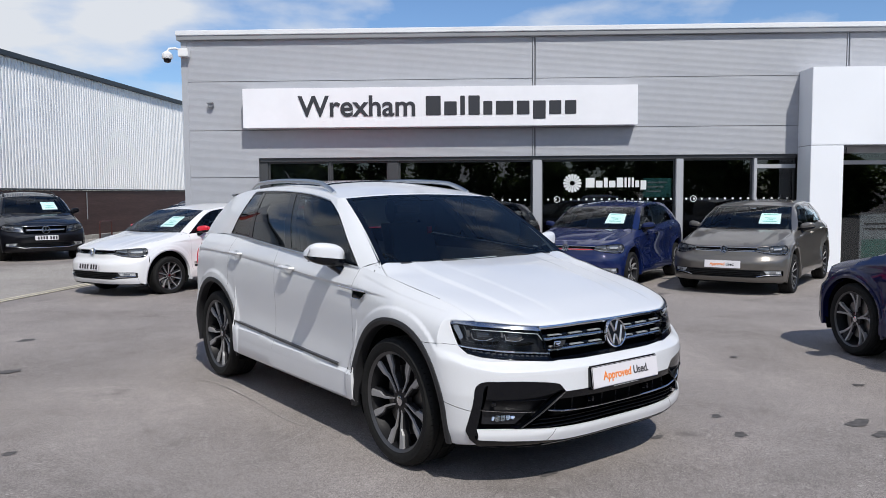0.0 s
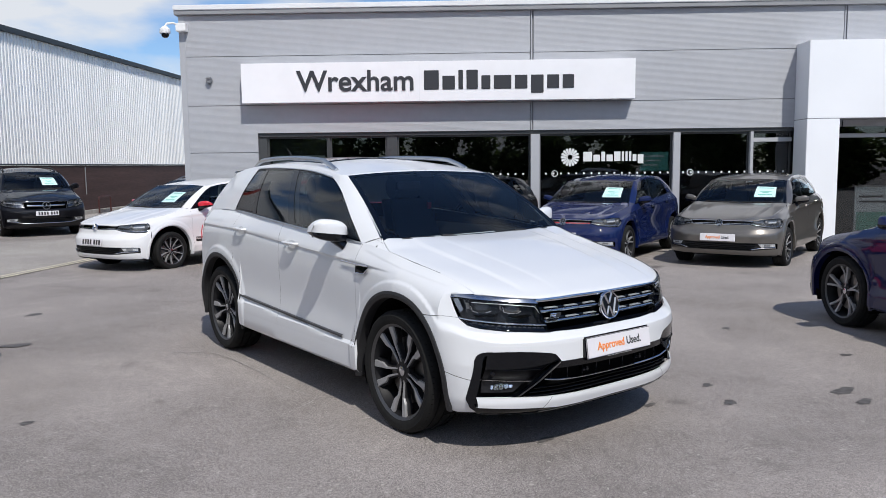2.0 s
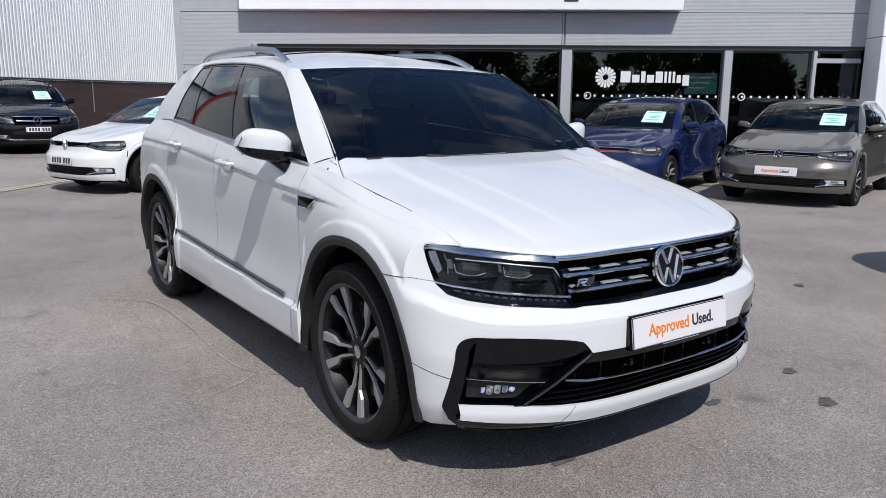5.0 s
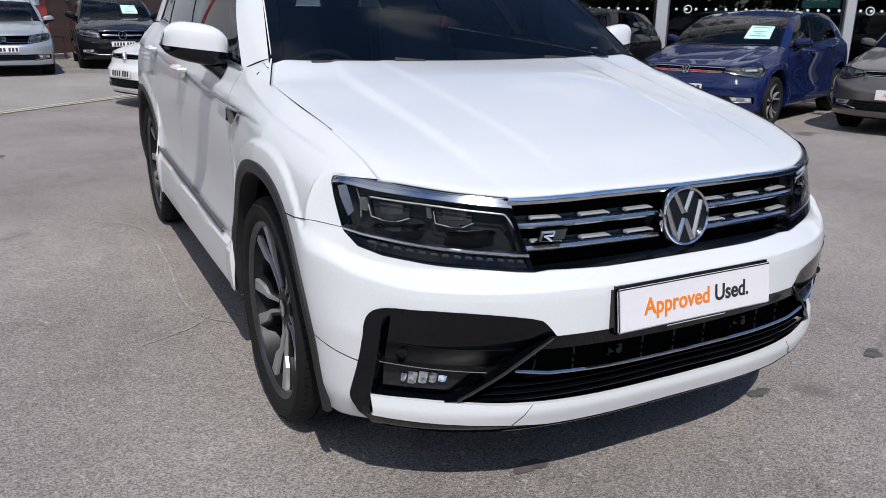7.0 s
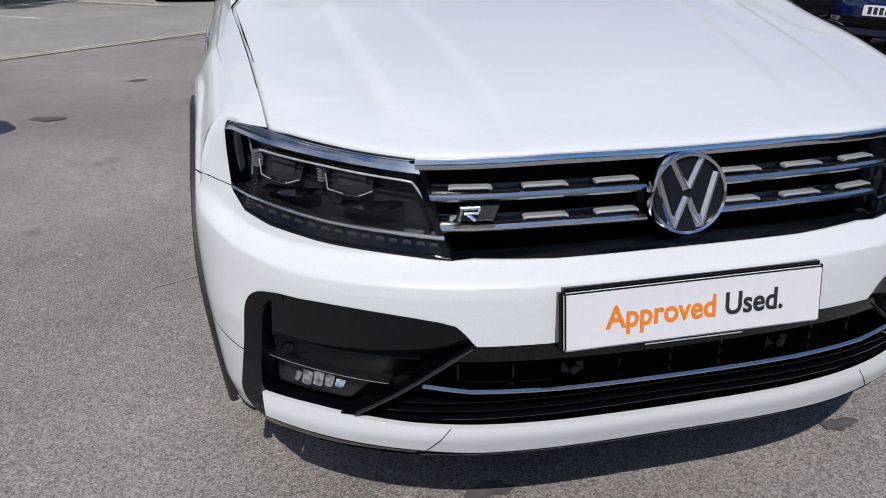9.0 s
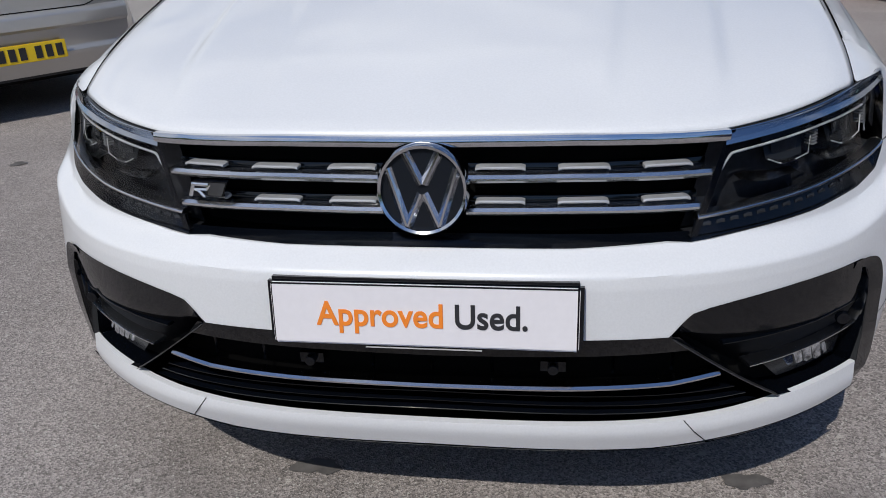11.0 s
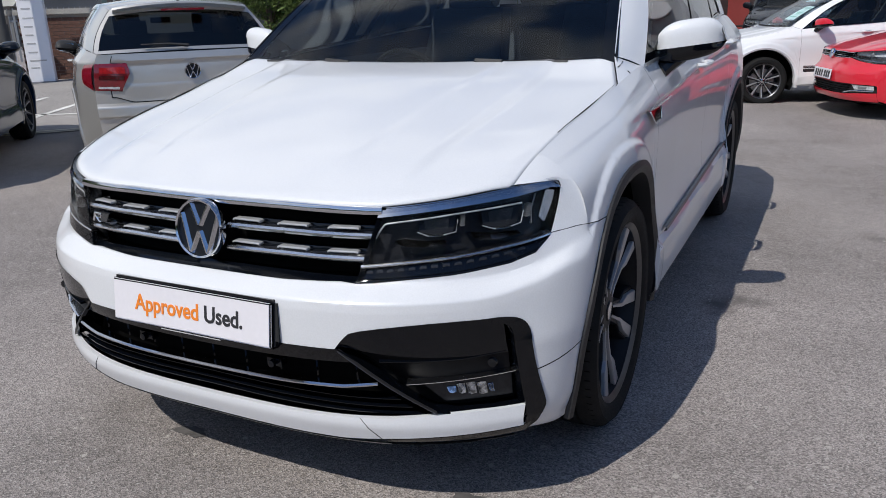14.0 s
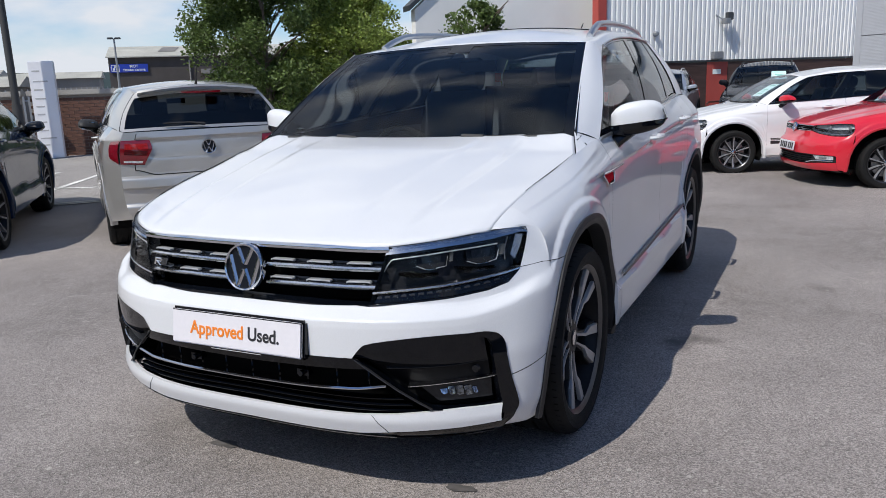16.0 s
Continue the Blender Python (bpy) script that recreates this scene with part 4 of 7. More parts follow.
    part("emblem_bars", Geo().box(-1.32, -1.13, -0.075, -0.062, -0.12, 0.1).box(-1.03, -0.84, -0.075, -0.062, -0.12, 0.1).box(-1.18, -0.98, -0.075, -0.062, 0.14, 0.28).mesh(M_DECAL), sg)
    for words, size, z in (("MOT", 0.36, 0.13), ("TESTING CENTRE", 0.26, -0.20)):
        part("word", text_mesh(words, size, M_DECAL, 0.004), sg, m=pose(0.62, -0.066, z, 90))
    # low grey sheds, fence and hill far off
    for x, y, w, h, mat in ((-38, 21, 6, 2.6, M_FARWALL), (-52, 26, 12, 3.4, M_SHEDWHITE), (-44, 10, 8, 2.4, M_FARWALL), (-60, 40, 14, 3.6, M_FARWALL)):
        b = thing("far_shed", pose(x, y, 0, 0, 0, 45), "low pale industrial shed far off", "building", "far sheds")
        part("wall", Geo().box(-w / 2, w / 2, 0, 5, -0.2, h - 0.6).mesh(mat), b)
        part("roof", Geo().add([(-w / 2 - 0.2, -0.3, h - 0.6), (w / 2 + 0.2, -0.3, h - 0.6), (w / 2 + 0.2, 2.5, h), (-w / 2 - 0.2, 2.5, h), (w / 2 + 0.2, 5.3, h - 0.6), (-w / 2 - 0.2, 5.3, h - 0.6)],
                               [(0, 1, 2, 3), (3, 2, 4, 5), (0, 3, 5), (1, 4, 2), (0, 5, 4, 1)]).mesh(M_ROOFSHEET, smooth=False), b)
    fence = thing("palisade_fence", pose(-21.5, 13.0, 0, 0, 0, 47), "grey steel palisade fence", "fence")
    pale = Geo().box(-0.033, 0.033, -0.008, 0.008, 0, 1.5).add([(-0.033, -0.008, 1.5), (0.033, -0.008, 1.5), (0, -0.008, 1.62), (-0.033, 0.008, 1.5), (0.033, 0.008, 1.5), (0, 0.008, 1.62)], [(0, 1, 2), (3, 5, 4), (0, 2, 5, 3), (1, 4, 5, 2)]).mesh(M_STEEL, smooth=False)
    for k in range(70):
        part("pale", pale, fence, m=pose(-6 + 0.16 * k, -0.03, 0.05))
    for z in (0.4, 1.25):
        part("rail", Geo().box(-6.1, 5.2, 0, 0.04, z, z + 0.05).mesh(M_STEEL), fence)
    hill = Geo().grid(lambda u, v: (-420 * math.cos(lerp(-0.5, 1.6, u)), 420 * math.sin(lerp(-0.5, 1.6, u)), (-2 if v < 0.5 else 15 + 4 * math.sin(11 * u) + 2.4 * math.sin(27 * u + 1))), 60, 1)
    tagged(part("far_hill", hill.mesh(M_HILL)), "low wooded hill on the horizon", "hill", kind="structure")
    build_tree("tree", -13.0, 14.6, 6.4, 2.4, M_LEAF, 3, 46000, 0.3, "dense dark green broadleaved tree by the entrance", (0.06, 0.115))
    build_tree("tree", -11.2, 16.9, 4.1, 2.1, M_LEAF2, 5, 34000, 0.3, "bright green bushy tree by the entrance", (0.06, 0.115))
    build_tree("tree", -15.0, 17.0, 6.0, 2.2, M_LEAF, 8, 16000, 0.3, "dense dark green tree behind")
    build_tree("tree", -13.2, 19.0, 4.5, 2.0, M_LEAF2, 9, 16000, 0.3, "light green leafy tree behind the yard")
    build_tree("shrub", -6.15, 14.3, 3.35, 1.15, M_LEAF, 11, 4200, 0.6, "small dark green tree in front of the white gable")
    # row of trees across the road, mirrored in the shop windows
    for k in range(13):
        a = radians(-175 + 11.5 * k)
        d = 30 + 3 * math.sin(5.1 * k)
        build_tree("tree", d * math.cos(a), d * math.sin(a), 5.6 + 1.6 * math.sin(2.3 * k), 3.3, M_LEAF, 30 + k, 6500, 0.8, "dark green tree across the road", (0.26, 0.50))


def build_marks():
    """Scuffs and oil stains on the tarmac."""
    def ribbon(pts, w, mat, name, label):
        g = Geo()
        n = 40
        rnd = random.Random(7)
        rows = []
        for k in range(n + 1):
            p, q = Vector(smooth_along(pts, k / n)), Vector(smooth_along(pts, min(1, k / n + 0.01)))
            r = Vector(smooth_along(pts, max(0, k / n - 0.01)))
            d = (q - r).normalized()
            s = Vector((-d.y, d.x)) * w * rnd.uniform(0.3, 1.0)
            rows += [(*(p - s), ground_z(p.x, p.y) + 0.004), (*(p + s), ground_z(p.x, p.y) + 0.004)]
        g.add(rows, [(2 * k, 2 * k + 1, 2 * k + 3, 2 * k + 2) for k in range(n)])
        tagged(part(name, g.mesh(mat)), label, "ground mark", kind="structure")
    ribbon([(-1.62, 1.62), (-1.236, 1.411), (-1.02, 1.145), (-0.98, 0.452), (-1.0, -0.104), (-0.96, -0.40), (-0.84, -0.55)], 0.006, M_SCUFF, "scuff_mark", "thin pale curved scuff on the tarmac")
    ribbon([(-1.22, -0.62), (-1.02, -0.52), (-0.93, -0.42)], 0.005, M_SCUFF, "scuff_mark", "thin pale curved scuff on the tarmac")
    rnd = random.Random(4)
    spots = [(1.893, -2.561, 0.10), (1.759, -2.758, 0.07), (1.078, -2.233, 0.06), (-0.32, -1.98, 0.05), (0.64, -1.946, 0.045), (1.31, -1.909, 0.05), (-2.58, 0.186, 0.05), (2.6, -0.4, 0.08), (3.1, -0.9, 0.05), (2.2, 0.5, 0.06),
             (-2.3, 2.6, 0.12), (-1.9, 4.2, 0.10), (2.4, 2.9, 0.05), (3.9, -2.6, 0.12), (2.9, -2.1, 0.05)]
    for x, y, r in spots:
        g = Geo()
        f1, f2, f3 = (rnd.uniform(0, 6.28) for _ in range(3))
        ring = []
        for k in range(40):
            a = k * math.pi / 20
            q = r * 0.72 * (1 + 0.22 * math.sin(2 * a + f1) + 0.13 * math.sin(3 * a + f2) + 0.09 * math.sin(7 * a + f3))
            ring.append((x + q * math.cos(a) * 1.35, y + q * math.sin(a) * 0.85, ground_z(x, y) + 0.0035))
        g.add(ring + [(x, y, ground_z(x, y) + 0.0035)], [(k, (k + 1) % 40, 40) for k in range(40)])
        tagged(part("oil_stain", g.mesh(M_STAIN)), "dark oil stain on the tarmac", "ground mark", "oil stains on the yard", "structure")


build_ground()
build_markings()
build_showroom()
build_wall_fittings()
build_shed()
build_far()
build_marks()

# ---------------------------------------------------------------- cars: one template, scaled
# half sections of the body's side, y then six (x, z) from the sill up to the bonnet's or window's edge
STATIONS = [
    (-1.74, 0.868, 0.22, 0.888, 0.40, 0.898, 0.55, 0.892, 0.70, 0.858, 0.838, 0.755, 0.911),
    (-1.34, 0.895, 0.22, 0.902, 0.45, 0.908, 0.65, 0.905, 0.83, 0.872, 0.928, 0.789, 0.993),
    (-0.95, 0.880, 0.22, 0.893, 0.40, 0.882, 0.60, 0.890, 0.84, 0.880, 0.958, 0.815, 1.060),
    (-0.50, 0.880, 0.22, 0.898, 0.40, 0.880, 0.62, 0.893, 0.88, 0.888, 0.978, 0.842, 1.091),
    (0.30, 0.882, 0.22, 0.902, 0.40, 0.882, 0.62, 0.897, 0.90, 0.890, 1.016, 0.838, 1.138),
    (1.00, 0.882, 0.22, 0.902, 0.40, 0.887, 0.62, 0.902, 0.91, 0.888, 1.048, 0.802, 1.178),
    (1.34, 0.895, 0.22, 0.904, 0.45, 0.908, 0.65, 0.906, 0.90, 0.882, 1.056, 0.784, 1.186),
    (1.80, 0.865, 0.28, 0.888, 0.45, 0.888, 0.65, 0.886, 0.90, 0.858, 1.050, 0.768, 1.165),
    (2.12, 0.700, 0.32, 0.740, 0.45, 0.755, 0.65, 0.750, 0.90, 0.735, 1.035, 0.700, 1.135),
]
BELT = [(-0.88, 0.818, 1.062), (-0.40, 0.845, 1.098), (0.10, 0.842, 1.127), (0.60, 0.827, 1.158), (1.10, 0.797, 1.182), (1.52, 0.776, 1.182), (1.99, 0.722, 1.142)]
EAVE = [(-0.37, 0.668, 1.466), (0.02, 0.640, 1.526), (0.40, 0.620, 1.550), (0.80, 0.605, 1.556), (1.15, 0.590, 1.546), (1.46, 0.573, 1.523), (1.73, 0.552, 1.488)]
HOODCUT = [(0.742, -1.872, 0.864), (0.752, -1.765, 0.905), (0.768, -1.580, 0.950), (0.787, -1.370, 0.988), (0.806, -1.190, 1.025), (0.790, -1.115, 1.045), (0.750, -0.997, 1.096)]
AXLES, AXLE_Z, ARCH_R = (-1.34, 1.34), 0.355, 0.436
WING_TOP = [(-1.765, 0.7535, 0.9045), (-1.67, 0.7615, 0.929), (-1.58, 0.7695, 0.949), (-1.37, 0.7885, 0.987), (-1.27, 0.799, 1.0065), (-1.19, 0.8075, 1.024), (-0.95, 0.815, 1.060)]
ARCHES, ARCH_Z = (-1.36, 1.345), 0.365              # the wheel arches' centres
HOOD_FRONT = [(0, 0.838), (0.25, 0.839), (0.492, 0.838), (0.60, 0.848), (0.742, 0.864)]


def controls(y):
    c = interp(y, STATIONS)
    pts = [(c[i], c[i + 1]) for i in range(0, 12, 2)]
    if y < -0.95:                                    # the wing's upper edge follows the bonnet's
        pts[5] = interp(y, WING_TOP)
    return pts


def side_x(y, z):
    pts = [smooth_along(controls(y), k / 30) for k in range(31)]
    for a, b in zip(pts, pts[1:]):
        if a[1] <= z <= b[1]:
            return lerp(a[0], b[0], (z - a[1]) / max(1e-6, b[1] - a[1]))
    return pts[0][0] if z < pts[0][1] else pts[-1][0]


def arch_z(y, r=ARCH_R):
    for c in ARCHES:
        if abs(y - c) < r:
            return ARCH_Z + math.sqrt(r * r - (y - c) ** 2)
    return 0.0


SHOULDER = [(-1.30, 0.930), (-0.90, 0.950), (-0.03, 0.998), (0.88, 1.042), (1.60, 1.050), (2.12, 1.040)]


def arch_flare(dy, z):
    """How far the panel swells over a wheel, ending in a clear crease."""
    return 0.011 * (1 - step(math.hypot(dy, z - ARCH_Z), 0.508, 0.526))


WING_CREASE = [(-1.74, 0.893), (-1.58, 0.918), (-1.38, 0.950), (-1.14, 0.992), (-0.94, 1.030)]


def side_relief(y, z):
    """The crease under the shoulder, which runs past the handles, and the flares over the wheels."""
    d = interp(y, SHOULDER)[0] - z
    x = 0.0
    if d > 0:
        x -= 0.013 * step(y, -1.35, -0.95) * step(d, 0.0, 0.014) * math.exp(-max(0.0, d - 0.014) / 0.11)
    for c in ARCHES:
        x += arch_flare(y - c, z) * (1 - step(y, 1.74, 1.95))
    low = interp(y, [(-0.95, 0.440), (1.0, 0.496)])[0] - z
    if abs(y) < 0.98 and low > 0:
        x += 0.017 * step(low, 0.0, 0.012) * (1 - step(abs(y), 0.94, 0.98))
    up = interp(y, WING_CREASE)[0] - z
    if y < -0.88 and up > 0:
        x -= 0.004 * (1 - step(y, -1.0, -0.88)) * step(up, 0.0, 0.010) * math.exp(-max(0.0, up - 0.010) / 0.045)
    return x


def side_pt(y, w, z_low=0.28, off=0.0):
    """A point of the body's side: w runs from the sill or wheel arch up to the edge of bonnet or window."""
    pts = [smooth_along(controls(y), k / 40) for k in range(41)]
    cut = max(z_low, arch_z(y), pts[0][1])
    tail = [p for p in pts if p[1] > cut + 1e-4]
    first = next((i for i, p in enumerate(pts) if p[1] > cut + 1e-4), 40)
    if first > 0:
        a, b = pts[first - 1], pts[first]
        t = (cut - a[1]) / max(1e-6, b[1] - a[1])
        tail = [(lerp(a[0], b[0], t), cut)] + tail
    x, z = along(tail, w)
    return Vector((x + off + side_relief(y, z), y, z))


XS_TABLE = [(k * 0.02, side_x(-1.74, k * 0.02)) for k in range(10, 46)]
G_TABLE = [(0.20, -2.10), (0.25, -2.165), (0.30, -2.195), (0.40, -2.208), (0.50, -2.213), (0.57, -2.211), (0.600, -2.210), (0.621, -2.207), (0.627, -2.201), (0.650, -2.164), (0.660, -2.153), (0.75, -2.138), (0.835, -2.122), (0.87, -2.105)]
K_TABLE = [(0.20, 0.225, 3.35), (0.50, 0.225, 3.35), (0.66, 0.245, 3.5), (0.85, 0.289, 4.0)]


def nose(u, z, off=0.0):
    """The front's skin: u is the distance from the middle (past 0.82 it wraps round to the wheel arch), z the height."""
    a = abs(u)
    k, p = interp(z, K_TABLE)
    g = interp(z - 0.05 * step(a, 0.70, 0.95) * step(z, 0.57, 0.63) * (1 - step(z, 0.70, 0.78)), G_TABLE)[0]
    def flat(x):
        return g + k * (x / 0.79) ** p
    def plan(t):
        if t <= 0.82:
            return Vector((t, flat(t)))
        xs = interp(z, XS_TABLE)[0] + arch_flare(-1.74 - ARCHES[0], z)
        slope = k * p / 0.79 * (0.82 / 0.79) ** (p - 1)
        p0, p2 = Vector((0.82, flat(0.82))), Vector((xs, -1.74))
        p1 = Vector((xs, p0.y + max(0.0, xs - 0.82) * slope))
        v = min(1.0, (t - 0.82) / 0.30)
        return p0 * (1 - v) ** 2 + p1 * 2 * v * (1 - v) + p2 * v * v
    q = plan(a)
    if off:
        d = plan(min(a + 0.004, 1.12)) - plan(max(a - 0.004, 0.0) if a > 0.004 else -0.0)
        d = d.normalized() if d.length > 1e-6 else Vector((1, 0))
        q = q + Vector((d.y, -d.x)) * off
    return Vector((math.copysign(q.x, u) if u else 0.0, q.y, z))


def nose_patch(g, upper, lower, per=5, nv=5, off=0.0, sides=(1, -1), off_low=None, curl=0.0):
    """A piece of the front between two curves of (u, z); curl turns its edges back into the car."""
    n = (len(upper) - 1) * per
    for s in sides:
        def fn(i, j):
            a, b = along(lower, i), along(upper, i)
            o = off if off_low is None else lerp(off_low, off, j)
            return nose(s * lerp(a[0], b[0], j), lerp(a[1], b[1], j), o)
        if curl:
            rows = [0.0] + [k / nv for k in range(nv + 1)] + [1.0]
            pts = []
            for r, j in enumerate(rows):
                for i in range(n + 1):
                    p = fn(i / n, j)
                    if r in (0, len(rows) - 1):
                        p = p + Vector((0, curl, 0))
                    pts.append(p)
            w = n + 1
            g.add(pts, [(j * w + i, j * w + i + 1, (j + 1) * w + i + 1, (j + 1) * w + i) for j in range(len(rows) - 1) for i in range(n)])
        else:
            g.grid(fn, n, nv)
    return g


def nose_bar(g, pts, h, depth, off=0.0, sides=(1, -1), per=6):
    """A bar on the front that follows (u, z) points: h high, standing out by depth."""
    n = (len(pts) - 1) * per
    for s in sides:
        ring = []
        for k in range(n + 1):
            u, z = along(pts, k / n)
            ring.append([nose(s * u, z - h / 2, off - 0.012), nose(s * u, z - h / 2, off + depth * 0.7), nose(s * u, z - h * 0.15, off + depth), nose(s * u, z + h * 0.15, off + depth), nose(s * u, z + h / 2, off + depth * 0.7), nose(s * u, z + h / 2, off - 0.012)])
        v = [p for r in ring for p in r]
        f = [(k * 6 + i, k * 6 + i + 1, k * 6 + 7 + i, k * 6 + 6 + i) for k in range(n) for i in range(5)]
        f += [(0, 1, 2, 3, 4, 5), tuple(n * 6 + i for i in (5, 4, 3, 2, 1, 0))]
        g.add(v, f)
    return g


def belt_eave(s, t, off=0.0):
    """The greenhouse's side: s from the windscreen to the tailgate, t from the window's sill to the roof."""
    b, e = smooth_along(BELT, s), smooth_along(EAVE, s)
    bulge = 0.028 * math.sin(math.pi * min(1, max(0, t)))
    return Vector((lerp(b[1], e[1], t) + bulge + off, lerp(b[0], e[0], t), lerp(b[2], e[2], t) + off * 0.4))


WIN_FRONT = [(0.0, 0.004), (0.25, -0.006), (0.55, -0.006), (0.75, 0.012), (0.88, 0.045), (0.95, 0.075)]


def win_edge(s, t):
    """Where the side glass ends at height t: None is its front edge, "rear" its rear edge."""
    if s is None:
        return interp(t, WIN_FRONT)[0]
    return lerp(0.712, 0.648, t) if s == "rear" else s


def screen_pt(u, v, off=0.0):
    """The windscreen: u across from -1 to 1, v from the scuttle to the roof."""
    base = Vector((0.792 * u, -1.065 + 0.050 * u * u, 1.060 + 0.022 * u * u))
    top = Vector((0.655 * u, -0.350 - 0.040 * u * u, 1.497 - 0.026 * u * u))
    p = base.lerp(top, v)
    n = Vector((0, -0.55, 0.83))
    return p + n * (0.030 * math.sin(math.pi * v) * (1 - 0.4 * u * u) + off)


def step(x, a, b):
    t = min(1.0, max(0.0, (x - a) / (b - a)))
    return t * t * (3 - 2 * t)


def hood_pt(u, t, off=0.0):
    a = abs(u)
    z0 = along(HOOD_FRONT, 0)[1] if a == 0 else interp(0.742 * a, HOOD_FRONT)[0]
    f = nose(0.742 * u, z0)
    c = Vector((0.750 * u, -1.065 + 0.068 * u * u, 1.078 + 0.018 * u * u))
    e = smooth_along(HOODCUT, t)
    side = Vector((math.copysign(e[0], u), e[1], e[2]))
    f1, c1 = nose(math.copysign(0.742, u if u else 1), HOOD_FRONT[-1][1]), Vector((math.copysign(0.750, u if u else 1), -0.997, 1.096))
    p = f.lerp(c, t) + (side - f1.lerp(c1, t)) * a ** 2.2
    p.z += 0.024 * math.sin(math.pi * t) ** 0.8 * (1 - a ** 2.2)
    fade = step(t, 0.0, 0.25) * (1 - 0.5 * step(t, 0.75, 1.0))
    p.z += 0.004 * fade * (1 - step(a, lerp(0.40, 0.52, t) - 0.020, lerp(0.40, 0.52, t) + 0.020))
    p.z += 0.010 * fade * (1 - step(a, lerp(0.66, 0.74, t) - 0.018, lerp(0.66, 0.74, t) + 0.026))
    p.z += off - 0.010 * step(a, 0.94, 1.0) * 0.4 - 0.006 * (1 - step(t, 0.0, 0.03))
    return p


def roof_pt(u, s, off=0.0):
    e = smooth_along(EAVE, s)
    y = e[0] + 0.022 * (1 - u * u) * (1 - step(s, 0, 0.3)) + 0.05 * (1 - u * u) * step(s, 0.7, 1)
    return Vector((e[1] * u, y, e[2] + lerp(0.033, 0.058, step(s, 0, 0.35)) * (1 - u * u) + off))


REAR_Y = [(0.30, 2.13), (0.42, 2.20), (0.60, 2.215), (0.75, 2.19), (0.90, 2.185), (1.02, 2.17), (1.136, 2.14)]


def rear_pt(u, z, off=0.0):
    x = side_x(2.12, z)
    y = interp(z, REAR_Y)[0]
    return Vector((u * x, y - (y - 2.12) * abs(u) ** 3.0 + off, z))


def scaled(g, sc):
    tail = sc[3] if len(sc) > 3 else 1.0
    g.v = [Vector((p.x * sc[0], (p.y if p.y < 1.34 else 1.34 + (p.y - 1.34) * tail) * sc[1], p.z * sc[2])) for p in g.v]
    return g


def tail_y(y, sc):
    return (1.34 + (y - 1.34) * (sc[3] if len(sc) > 3 else 1.0)) * sc[1]


WHEELS = {}


